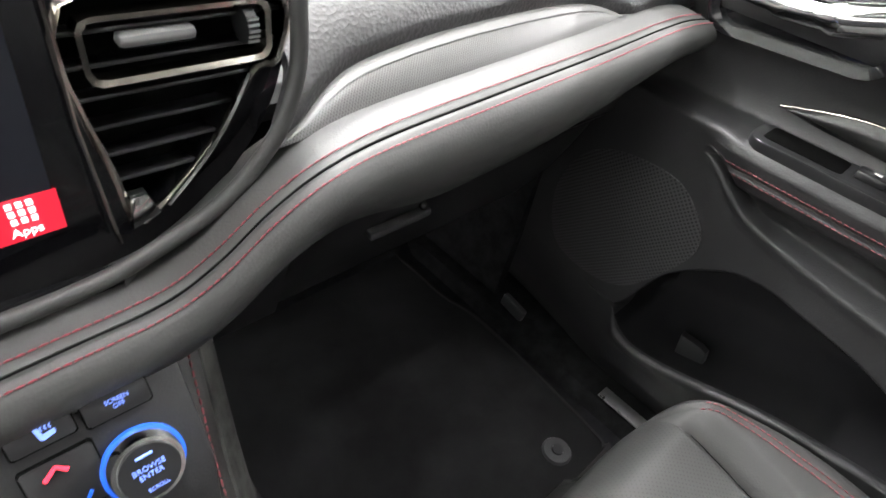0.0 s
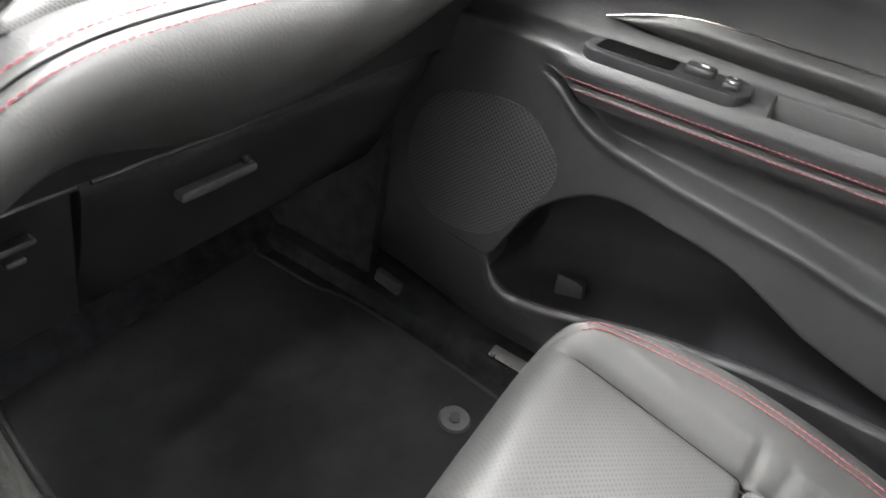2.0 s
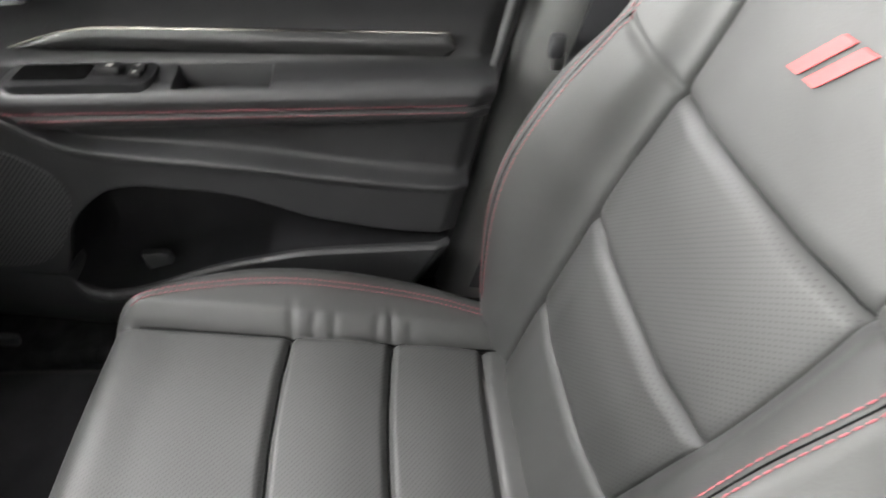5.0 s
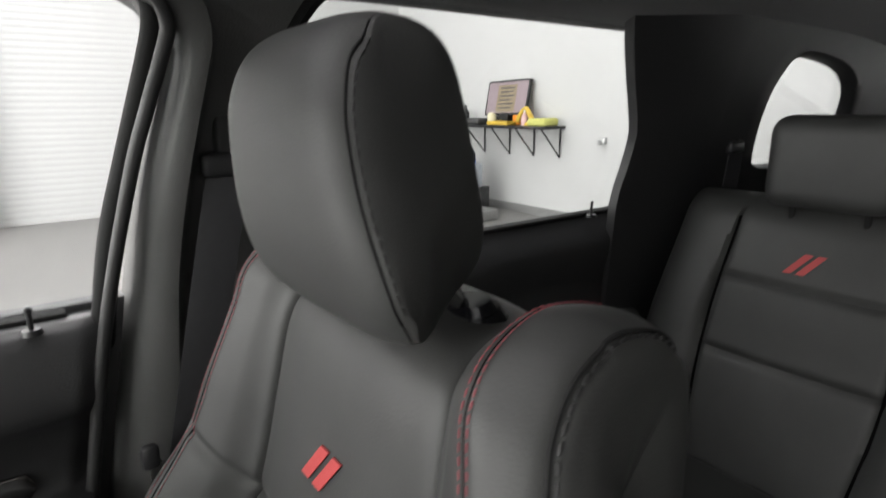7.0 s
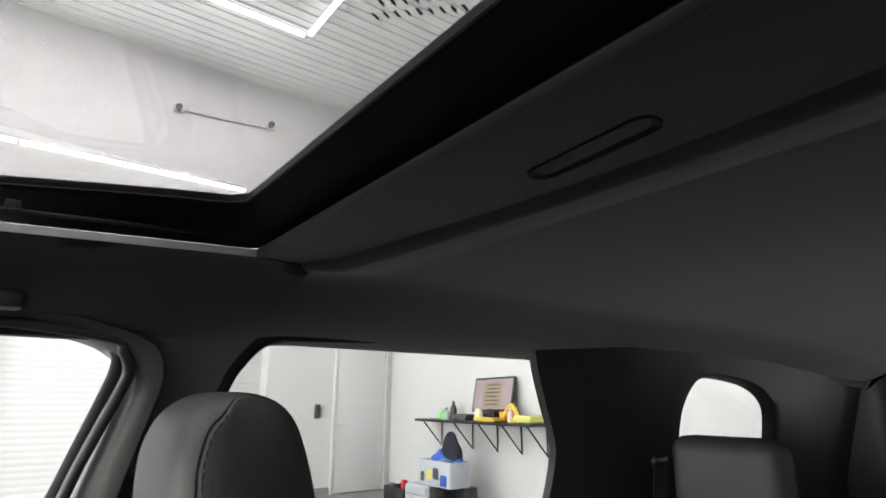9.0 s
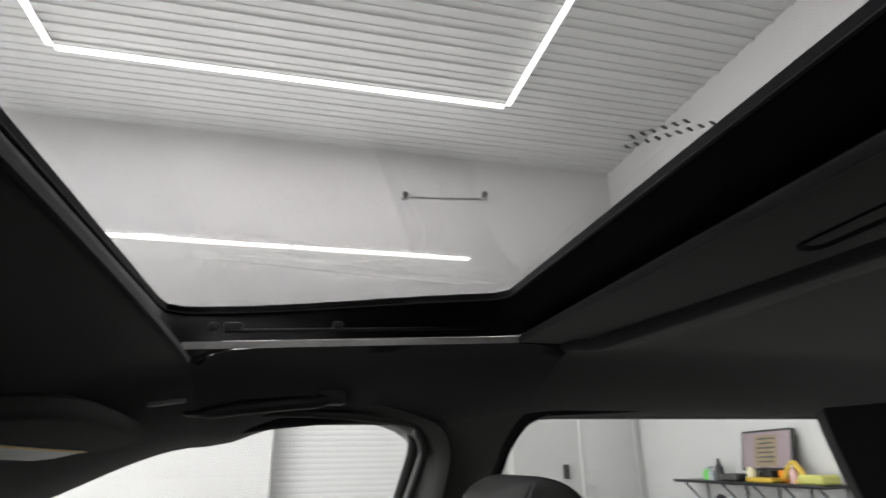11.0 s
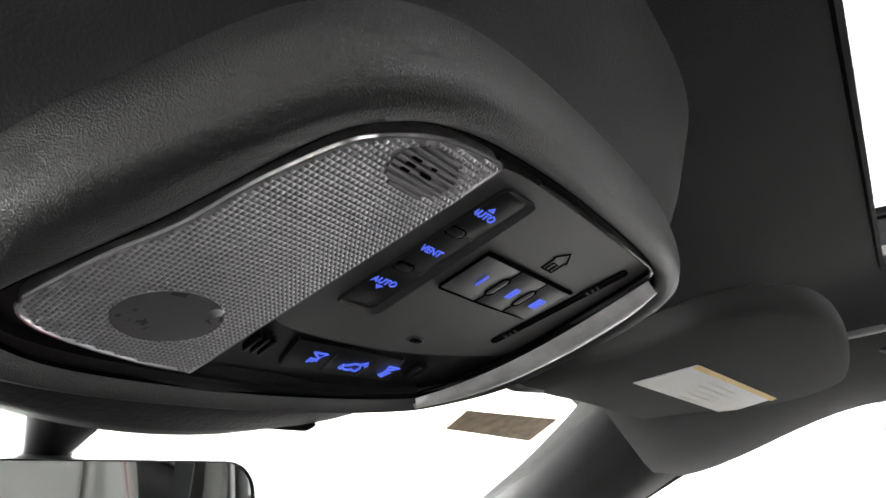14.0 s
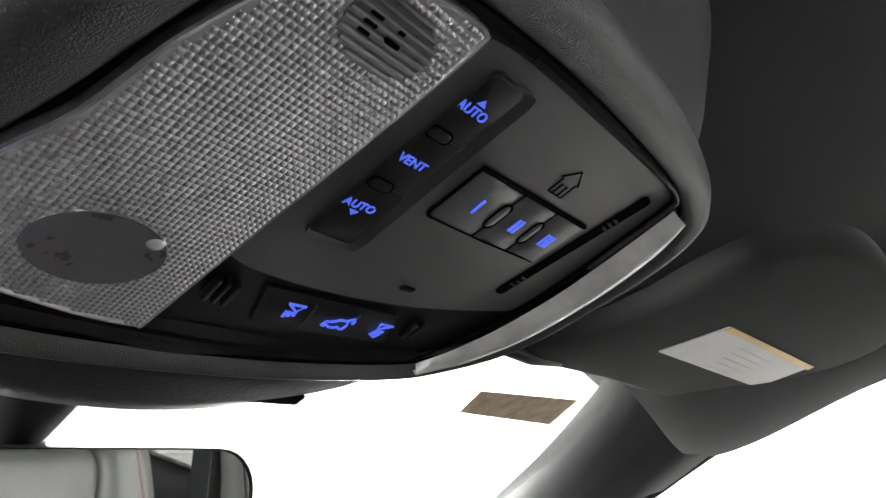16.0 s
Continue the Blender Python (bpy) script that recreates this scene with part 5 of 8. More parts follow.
    slab(bm, lambda u, v: Vector((0.15 + 0.11 * u, 0.732 + 0.05 * v, 0.945 - 0.15 * v)), 8, 8, 0.02, (0, 1, 0))
    side = part("side_fascia", bm, HARD, root, "black plastic side fascia")
    bm = bmesh.new()
    tube(bm, [(0.200 + 0.060 * k / 8, 0.7235, 0.9490) for k in range(9)], 0.0028, 8)
    part("fascia_lip", bm, SMOOTH, side, "rounded upper lip")
    for x, z, w in ((0.216, 0.9145, 0.032), (0.2165, 0.9035, 0.013)):
        bm = bmesh.new()
        rbox(bm, (x, 0.738, z), (w, 0.010, 0.0055), 0.002)
        part("cover_slot", bm, HANDLE, side, "small moulded slot")
    # soft ring round the centre stack
    ring = spline([(0.2385, 0.690, 1.19), (0.236, 0.686, 1.15), (0.2335, 0.684, 1.11), (0.2175, 0.682, 1.0735), (0.182, 0.681, 1.040), (0.134, 0.680, 1.020), (0.082, 0.679, 1.011), (-0.05, 0.679, 1.008)], 8)
    bm = bmesh.new()
    tube(bm, [p + Vector((-0.0015, 0.002, 0.001)) for p in ring], 0.0052, 12)
    part("stack_surround", bm, LEATHER, root, "soft grained surround")


PADGRAIN = grain(vary(shader("grained_pad", (0.025, 0.025, 0.026), 0.45), (0.025, 0.025, 0.026), 0.12, 8, 0.45, 0.05), 300, 0.6, 0.0008)
SATIN = vary(shader("satin_silver", (0.11, 0.11, 0.108), 0.5, 0.4), (0.11, 0.11, 0.108), 0.05, 40)
WOVEN = shader("woven_silver", (0.095, 0.095, 0.094), 0.45, 0.3)
dotted(WOVEN, (0.095, 0.095, 0.094), (0.042, 0.042, 0.041), 0.0024, "xy", 0.33, 0.3)
dashboard()


KNOB_GREY = vary(shader("satin_mid_grey", (0.12, 0.12, 0.12), 0.35), (0.12, 0.12, 0.12), 0.08, 60)


def centre_stack():
    root = thing("centre_stack", "gloss black centre stack with touchscreen and air vent", "centre console", (0.08, 0.7, 0.95))
    half = [(0.236, 1.20), (0.2355, 1.146), (0.233, 1.114), (0.219, 1.077), (0.189, 1.040), (0.150, 1.009), (0.099, 1.002), (0.0, 1.0)]
    sm = [(p.x, p.z) for p in spline([(x, 0, z) for x, z in half], 6)]
    vent = [(0.124, 1.155), (0.228, 1.152), (0.229, 1.112), (0.214, 1.108), (0.185, 1.068), (0.150, 1.036), (0.134, 1.028), (0.129, 1.06)]
    # the face is built round the vent's well
    face = Matrix(((1, 0, 0, 0), (0, 0, -1, 0.703), (0, 1, 0, 0), (0, 0, 0, 1)))
    bm = bmesh.new()
    # outer strip between the vent and the rim
    vo = resample([(x, z) for x, z in spline_2d(vent, 5)], 80)
    vc = (sum(p.x for p in vo) / 80, sum(p.y for p in vo) / 80)
    ang = lambda x, z: math.atan2(z - vc[1], x - vc[0])
    outer = []
    big = [(0.112, 1.20), (0.236, 1.20)] + sm[1:] + [(0.112, 1.0)]
    bigp = resample(big, 400)
    for p in vo:
        a = ang(p.x, p.y)
        q = min(bigp, key=lambda r: abs((ang(r.x, r.y) - a + math.pi) % math.tau - math.pi))
        outer.append((q.x, q.y))
    ring_plate(bm, outer, [(p.x, p.y) for p in vo], face, 0.03, 0.0)
    part("fascia", bm, PIANO, root, "gloss black fascia")
    bm = bmesh.new()
    tube(bm, [face @ Vector((p.x, p.y, 0.0)) for p in vo], 0.0022, 6, closed=True)
    part("vent_rim", bm, DARKCHROME, root, "thin smoked chrome rim")
    bm = bmesh.new()
    plate(bm, [(p.x, p.y) for p in vo], face @ pose(0, 0, -0.028), 0.004, 0)
    part("vent_well", bm, DARKGAP, root, "dark vent well")
    for k in range(7):
        z = 1.0545 + 0.0166 * k
        xs_ = [p.x for p in vo if abs(p.y - z) < 0.006]
        if len(xs_) > 1:
            a, b = min(xs_) + 0.002, max(xs_) - 0.002
            box("louver", ((a + b) / 2, 0.716, z), (b - a, 0.018, 0.0022), SMOOTH, root, 0.0008, rot=Matrix.Rotation(radians(-12), 3, "X"))
    # framed upper louver with its slider
    fr = resample2(rounded(0.097, 0.034, 0.007, cx=0.1755, cy=1.132), 48)
    fi = resample2(rounded(0.091, 0.028, 0.005, cx=0.1755, cy=1.132), 48)
    bm = bmesh.new()
    ring_plate(bm, fr, fi, face @ pose(0, 0, 0.004), 0.010, 0.001)
    part("louver_frame", bm, DARKCHROME, root, "smoked chrome louver frame")
    bm = bmesh.new()
    rbox(bm, (0.163, 0.702, 1.136), (0.038, 0.010, 0.007), 0.003)
    part("louver_slider", bm, KNOB_GREY, root, "grey slider tab")
    bm = bmesh.new()
    bmesh.ops.create_cone(bm, cap_ends=True, segments=20, radius1=0.010, radius2=0.010, depth=0.006, matrix=pose(0.211, 0.704, 1.134, 0, 90, 0))
    wheel = part("vent_wheel", bm, SMOOTH, root, "ribbed thumb wheel")
    for k in range(5):
        box("wheel_rib", (0.211, 0.6935 + 0.0008 * abs(k - 2), 1.128 + 0.003 * k), (0.0064, 0.0012, 0.0012), STEEL, wheel, 0)
    bm = bmesh.new()
    tube(bm, spline([(0.209, 0.700, 1.108), (0.196, 0.699, 1.086), (0.176, 0.699, 1.060), (0.152, 0.699, 1.037)], 8), 0.0018, 6)
    part("chrome_blade", bm, CHROME, root, "chrome accent line")
    bm = bmesh.new()
    plate(bm, [(0.130, 1.026), (0.148, 1.032), (0.142, 1.048), (0.133, 1.048)], face @ pose(0, 0, 0.004), 0.008, 0.002)
    part("chrome_tip", bm, CHROME, root, "polished chrome tip")
    # screen
    sc = Matrix(((1, 0, 0, 0), (0, 0, -1, 0.699), (0, 1, 0, 0), (0, 0, 0, 1)))
    bm = bmesh.new()
    plate(bm, [(-0.11, 0.997), (0.112, 1.003), (0.121, 1.02), (0.116, 1.10), (0.118, 1.20), (-0.11, 1.20)], sc @ pose(0, 0, -0.003), 0.02, 0.001)
    screen = part("touchscreen", bm, PIANO, root, "gloss black touchscreen")
    bm = bmesh.new()
    plate(bm, [(-0.10, 1.067), (0.0985, 1.067), (0.1035, 1.195), (-0.10, 1.195)], sc @ pose(0, 0, -0.0015), 0.001, 0)
    part("display", bm, SCREEN, screen, "dark lit display")
    bm = bmesh.new()
    plate(bm, [(0.050, 1.0405), (0.0995, 1.0420), (0.1003, 1.0665), (0.050, 1.0665)], sc @ pose(0, 0, -0.0013), 0.001, 0)
    part("menu_tile", bm, SCREENRED, screen, "glowing red menu tile")
    bm = bmesh.new()
    for i in range(3):
        for j in range(3):
            bmesh.ops.create_cube(bm, size=0.0027, matrix=pose(0.0785 + 0.0045 * i, 0.6995, 1.0540 + 0.0048 * j) @ Matrix.Diagonal((1, 0.5, 1, 1)))
    part("menu_dots", bm, SCREENWHITE, screen, "nine white dots")
    words("menu_word", "Apps", 0.0070, sc @ pose(0.0825, 1.0475, 0.0001), SCREENWHITE, screen)
    bm = bmesh.new()
    tube(bm, [(0.1185, 0.697, 1.20), (0.1165, 0.697, 1.10), (0.1215, 0.697, 1.022)], 0.0012, 6)
    part("screen_edge", bm, DARKCHROME, screen, "thin bright screen edge")

    # climate controls
    pm = basis((0.0, 0.612, 0.932), (1, 0, 0), (0, 0.515, 0.857))
    bm = bmesh.new()
    plate(bm, [(-0.12, -0.06), (0.113, -0.06), (0.121, -0.02), (0.122, 0.05), (-0.12, 0.062)], pm @ pose(0, 0, -0.003), 0.03, 0.004)
    ctl = part("control_panel", bm, HARD, root, "grey-black control panel")
    def button(x, y, w, h, name="button"):
        b = bmesh.new()
        plate(b, rounded(w + 0.0018, h + 0.0018, 0.0024), pm @ pose(x, y, 0.0002), 0.003, 0)
        part("button_gap", b, DARKGAP, ctl, "dark joint round a button")
        b = bmesh.new()
        plate(b, rounded(w, h, 0.0018), pm @ pose(x, y, 0.0008), 0.004, 0.0010)
        return part(name, b, SMOOTH, ctl, "flat black button")
    button(0.085, 0.044, 0.033, 0.014)
    words("button_word", "SCREEN\nOFF", 0.0036, pm @ pose(0.0855, 0.0445, 0.0009), PALEBLUE, ctl)
    button(0.049, 0.0465, 0.030, 0.0135)
    bm = bmesh.new()
    plate(bm, [(0.0468, 0.0520), (0.0486, 0.0525), (0.0502, 0.0462), (0.0556, 0.0470), (0.0558, 0.0446), (0.0496, 0.0430), (0.0482, 0.0440)][::-1], pm @ pose(0, 0, 0.0014), 0.0006, 0)
    for x in (0.0506, 0.0526, 0.0546):
        tube(bm, spline([pm @ Vector((x, 0.0482, 0.0012)), pm @ Vector((x - 0.0006, 0.0496, 0.0012)), pm @ Vector((x + 0.0003, 0.0510, 0.0012)), pm @ Vector((x - 0.0003, 0.0524, 0.0012))], 3), 0.0004, 5)
    part("seat_heat_mark", bm, PALEBLUE, ctl, "pale blue lit seat symbol")
    button(0.050, 0.014, 0.034, 0.034)
    bm = bmesh.new()
    tube(bm, [pm @ Vector(p) for p in ((0.0420, 0.0218, 0.0012), (0.0484, 0.0268, 0.0012), (0.0530, 0.0226, 0.0012))], 0.0013, 5)
    part("up_arrow", bm, REDGLOW, ctl, "red lit arrow")
    bm = bmesh.new()
    tube(bm, [pm @ Vector(p) for p in ((0.046, 0.002, 0.001), (0.053, -0.001, 0.001), (0.058, 0.005, 0.001))], 0.0012, 5)
    part("down_arrow", bm, RINGBLUE, ctl, "blue lit arrow")
    k = pm @ pose(0.085, 0.004, 0)
    for name, r1, r2, d, z, mat, lab in (("glow_ring", 0.0222, 0.0222, 0.003, 0.001, RINGBLUE, "blue lit ring"), ("knob_skirt", 0.0212, 0.0190, 0.012, 0.006, CHROME, "chrome knob skirt"), ("knob_face", 0.0165, 0.0160, 0.003, 0.0125, SMOOTH, "black knob face")):
        bm = bmesh.new()
        bmesh.ops.create_cone(bm, cap_ends=True, segments=48, radius1=r1, radius2=r2, depth=d, matrix=k @ pose(0, 0, z))
        part(name, bm, mat, ctl, lab)
    words("knob_word", "BROWSE\nENTER", 0.0044, k @ pose(0, 0.0005, 0.0142), PALEBLUE, ctl)
    words("knob_word", "SCROLL", 0.0032, k @ pose(0.001, -0.0105, 0.0142), PALEBLUE, ctl)
    box("knob_mark", k @ Vector((0, 0.0105, 0.0142)), (0.009, 0.002, 0.0008), PALEBLUE, ctl, 0)


def spline_2d(pts, n):
    return [(p.x, p.y) for p in spline([(x, y, 0) for x, y in pts], n, True)]


centre_stack()


def tunnel():
    root = thing("centre_tunnel", "carpeted centre tunnel with stitched leather side and chrome strip", "centre console", (0.0, 0.3, 0.52))
    edge = spline([(0.150, 0.70, 1.00), (0.140, 0.655, 0.93), (0.131, 0.615, 0.872), (0.125, 0.57, 0.835), (0.121, 0.50, 0.802), (0.119, 0.40, 0.785), (0.118, 0.2, 0.78), (0.118, -0.5, 0.78)], 8)
    bm = bmesh.new()
    skin(bm, [[p + Vector((-0.001, 0.0, -0.008)) for p in edge], [p + Vector((-0.002, -0.001, 0.0)) for p in edge], [p + Vector((-0.012, -0.008, 0.010)) for p in edge], [p + Vector((-0.035, -0.016, 0.018)) for p in edge]], 70)
    padp = part("side_pad", bm, LEATHER, root, "black leather side pad")
    stitch_line("stitching", [p + Vector((-0.0095, -0.007, 0.0085)) for p in edge], padp, SEATRED, 0.0065, 0.0009)
    bm = bmesh.new()
    tube(bm, [p + Vector((-0.030, -0.012, 0.022)) for p in edge[16:]], 0.0045, 8)
    part("chrome_strip", bm, CHROME, root, "polished chrome strip")
    bm = bmesh.new()
    skin(bm, [[p + Vector((0.0005, 0.0, -0.004)) for p in edge], [p + Vector((0.012, 0.004, -0.03)) for p in edge], [Vector((0.150 + 0.02 * smooth01(0.3, 0.8, p.y), p.y + 0.06, 0.66)) for p in edge], [Vector((0.205, p.y + 0.12, 0.515)) for p in edge]], 70, 0.02, (-1, 0, 0))
    part("tunnel_carpet", bm, TUNNEL, root, "grey-black carpet side")
    bm = bmesh.new()
    skin(bm, [[p + Vector((-0.03, -0.013, 0.018)) for p in edge], [Vector((-0.10, p.y, p.z + 0.01)) for p in edge]], 70, 0.03, (0, 0, -1))
    part("console_top", bm, PIANO, root, "gloss black console top")


tunnel()


# ---- floor ----
def floor_mat():
    root = thing("floor_mat", "black carpet floor mat with two round retainers", "floor mat", (0.43, 0.72, 0.52))
    out = [(0.20, 0.487), (0.60, 0.487), (0.622, 0.495), (0.632, 0.52), (0.645, 0.70), (0.645, 0.80), (0.632, 0.86), (0.628, 0.98), (0.60, 1.0), (0.26, 1.0), (0.22, 0.985), (0.19, 0.80), (0.18, 0.66), (0.18, 0.50)]
    sm = [(p.x, p.y) for p in spline([(x, y, 0) for x, y in out], 4, True)]
    bm = bmesh.new()
    plate(bm, sm, pose(0, 0, 0.528), 0.008, 0.002)
    part("mat", bm, MATM, root, "deep black pile", smooth=False)
    bm = bmesh.new()
    tube(bm, [(x, y, 0.527) for x, y in sm], 0.004, 6, closed=True)
    part("binding", bm, BINDING, root, "bound edge")
    for x, y in ((0.560, 0.534), (0.258, 0.548)):
        bm = bmesh.new()
        bmesh.ops.create_cone(bm, cap_ends=True, segments=32, radius1=0.0225, radius2=0.020, depth=0.004, matrix=pose(x, y, 0.530))
        k = part("retainer", bm, KNOB, root, "grey round plastic retainer")
        bm = bmesh.new()
        bmesh.ops.create_cone(bm, cap_ends=True, segments=24, radius1=0.009, radius2=0.008, depth=0.004, matrix=pose(x, y, 0.533))
        part("retainer_cap", bm, SMOOTH, k, "small centre cap")


MATM = grain(vary(shader("mat_pile", (0.019, 0.019, 0.020), 0.97, 0, 0.08), (0.019, 0.019, 0.020), 0.45, 7), 1100, 1.0, 0.002, False)
BINDING = grain(shader("mat_binding", (0.010, 0.010, 0.010), 0.8), 900, 0.6, 0.0008, False)
KNOB = vary(shader("grey_plastic", (0.032, 0.032, 0.034), 0.45), (0.032, 0.032, 0.034), 0.15, 90)
floor_mat()


def sill():
    root = thing("door_sill", "black sill trim with a bright metal scuff plate", "sill", (0.70, 0.45, 0.52), kind="structure")
    bm = bmesh.new()
    skin(bm, [[Vector((0.660, y, 0.50)) for y in (-0.2, 0.4, 1.0)], [Vector((0.664, y, 0.535)) for y in (-0.2, 0.4, 1.0)], [Vector((0.674, y, 0.545)) for y in (-0.2, 0.4, 1.0)], [Vector((0.80, y, 0.545)) for y in (-0.2, 0.4, 1.0)], [Vector((0.80, y, 0.50)) for y in (-0.2, 0.4, 1.0)]], 20)
    part("sill_trim", bm, CARPET, root, "black plastic sill")
    box("scuff_plate", (0.688, 0.35, 0.549), (0.024, 0.40, 0.004), STEEL, root, 0.002, "brushed steel scuff plate")
    bm = bmesh.new()
    slab(bm, lambda u, v: Vector((0.700 + 0.03 * v, 0.80 + 0.48 * u, 0.53 + 0.40 * v)), 10, 6, 0.02, (1, 0, 0))
    part("kick_panel", bm, CARPET, root, "black kick panel")
    bm = bmesh.new()
    rbox(bm, (0.678, 0.742, 0.577), (0.012, 0.050, 0.026), 0.005, 2, Matrix.Rotation(radians(9), 3, "X"))
    part("kick_clip", bm, KNOB, root, "small grey clip")


sill()


# ---- door pillar and belt ----
def centre_pillar():
    root = thing("centre_pillar", "grey-black plastic door pillar trim with belt slot", "pillar", (0.74, -0.2, 0.6), kind="structure")
    prof = ((1.592, 0.03, -0.40), (1.572, -0.095, -0.350), (1.558, -0.138, -0.325), (1.542, -0.157, -0.308), (1.52, -0.168, -0.295), (1.495, -0.166, -0.288), (1.36, -0.132, -0.275), (1.24, -0.112, -0.27), (1.10, -0.085, -0.29), (0.90, -0.045, -0.28), (0.70, -0.01, -0.27), (0.55, 0.03, -0.27))
    cols = []
    for dx, f in ((0.075, 0.0), (0.036, 0.01), (0.022, 0.06), (0.010, 0.14), (0.002, 0.23), (0.002, 0.30), (0.030, 0.36), (0.036, 0.42), (0.034, 0.80), (0.03, 1.0)):
        cols.append(spline([(tumble(z) - 0.028 + dx, a + (b - a) * f, z) for z, a, b in prof], 6))
    bm = bmesh.new()
    skin(bm, cols, 60, 0.02, (1, 0, 0))
    part("pillar_trim", bm, PILLARM, root, "satin black pillar trim")
    bm = bmesh.new()
    tube(bm, spline([(tumble(z) - 0.014, y, z) for y, z in ((0.01, 0.72), (-0.03, 0.95), (-0.064, 1.13), (-0.092, 1.26), (-0.123, 1.388), (-0.142, 1.449), (-0.161, 1.506), (-0.166, 1.530), (-0.157, 1.553), (-0.132, 1.572), (0.05, 1.584), (0.21, 1.564), (0.35, 1.518))], 6), 0.0075, 10)
    part("door_seal", bm, SEALM, root, "soft rubber door seal")
    box("pillar_body", (0.815, -0.12, 0.86), (0.03, 0.50, 0.72), HARD, root, 0.004)


PILLARM = grain(vary(shader("pillar_plastic", (0.080, 0.080, 0.078), 0.45), (0.080, 0.080, 0.078), 0.12, 6, 0.45, 0.05), 380, 0.3, 0.0005)
SEALM = vary(shader("door_seal_rubber", (0.03, 0.03, 0.03), 0.5), (0.03, 0.03, 0.03), 0.1, 8)
centre_pillar()


def seat_belt(anchor, foot, group=""):
    root = thing("seat_belt", "black woven seat belt hanging from its pillar loop", "seat belt", foot, group)
    a, f = Vector(anchor), Vector(foot)
    mid = a.lerp(f, 0.5) + Vector((-0.005, 0, 0))
    bm = bmesh.new()
    w = Vector((0.004, 0.024, 0))
    c = spline([a, mid, f], 12)
    skin(bm, [[p - w for p in c], [p + Vector((-0.0012, 0, 0)) for p in c], [p + w for p in c]], 30, 0.0016, (1, 0, 0))
    part("webbing", bm, BELT, root, "ribbed black webbing")
    bm = bmesh.new()
    rbox(bm, a + Vector((0.004, 0, 0.012)), (0.020, 0.060, 0.030), 0.009, 3)
    part("belt_loop", bm, SMOOTH, root, "black plastic loop")
    bm = bmesh.new()
    rbox(bm, a + Vector((0.012, -0.006, 0.045)), (0.022, 0.034, 0.055), 0.010, 3)
    part("height_adjuster", bm, HARD, root, "black height adjuster")
    return root


seat_belt((0.700, -0.222, 1.372), (0.700, -0.045, 0.62))


def belt_stop():
    root = thing("belt_tongue", "grey plastic belt tongue resting on the webbing", "belt tongue", (0.690, -0.10, 1.05))
    box("tongue_body", (0.690, -0.098, 1.052), (0.016, 0.020, 0.030), KNOB, root, 0.006)
    box("tongue_plate", (0.690, -0.103, 1.032), (0.004, 0.014, 0.022), STEEL, root, 0.001)


belt_stop()


# ---- rear side ----
REAR_WIN = ((-0.300, 1.50), (-0.316, 1.535), (-0.335, 1.562), (-0.37, 1.580), (-0.87, 1.600), (-0.90, 1.598), (-0.94, 1.575), (-0.985, 1.51), (-1.03, 1.437), (-1.06, 1.40), (-1.065, 1.34), (-1.06, 1.220), (-0.28, 1.215))


def glass_sheet(name, edge, root, mat, off=0.02):
    bm = bmesh.new()
    a = [bm.verts.new((tumble(z) + off, y, z)) for y, z in edge]
    b = [bm.verts.new((tumble(z) + off + 0.004, y, z)) for y, z in edge]
    bm.faces.new(a)
    bm.faces.new(b[::-1])
    for i in range(len(edge)):
        j = (i + 1) % len(edge)
        bm.faces.new((a[j], a[i], b[i], b[j]))
    part(name, bm, mat, root, "lightly tinted side glass", smooth=False)


def rear_door():
    root = thing("door_rear", "black rear car door with a lock pin on its ledge", "car door", (0.80, -0.65, 0.55))
    bm = bmesh.new()

    def f(u, v):
        y = -0.24 - 0.85 * u
        z = 0.55 + 0.672 * v
        x = 0.757 - 0.012 * smooth01(1.08, 1.15, z) + 0.036 * smooth01(1.165, 1.225, z) - 0.05 * smooth01(1.02, 0.99, z) * smooth01(0.86, 0.92, z)
        return Vector((x, y, z))
    slab(bm, f, 40, 60, 0.035, (1, 0, 0))
    part("door_panel", bm, SOFT, root, "black grained door panel")
    box("belt_seal", (0.790, -0.65, 1.2235), (0.026, 0.84, 0.010), RUBBER, root, 0.004, "black rubber window seal")
    glass_sheet("window_glass", REAR_WIN, root, TINTED)
    bm = bmesh.new()
    tube(bm, spline([(tumble(z) + 0.012, y, z) for y, z in ((-0.27, 1.22), (-0.278, 1.44), (-0.296, 1.515), (-0.312, 1.548), (-0.334, 1.575), (-0.362, 1.588), (-0.42, 1.594), (-0.84, 1.608), (-0.905, 1.602), (-0.942, 1.575), (-0.987, 1.51), (-1.034, 1.437), (-1.060, 1.40))], 6), 0.012, 8)
    tube(bm, [(tumble(z) + 0.012, y, z) for y, z in ((-1.060, 1.40), (-1.066, 1.34), (-1.062, 1.222))], 0.012, 8)
    part("window_frame", bm, RUBBER, root, "black window frame")
    bm = bmesh.new()
    tube(bm, [(tumble(z), y, z) for y, z in ((-1.040, 1.385), (-1.028, 1.245))], 0.006, 8)
    part("frame_post", bm, SMOOTH, root, "slim black post")
    bm = bmesh.new()
    bmesh.ops.create_cone(bm, cap_ends=True, segments=20, radius1=0.012, radius2=0.010, depth=0.006, matrix=pose(0.760, -0.965, 1.225))
    bmesh.ops.create_cone(bm, cap_ends=True, segments=14, radius1=0.003, radius2=0.003, depth=0.03, matrix=pose(0.760, -0.965, 1.240))
    part("lock_pin", bm, SMOOTH, root, "small black lock pin")


rear_door()


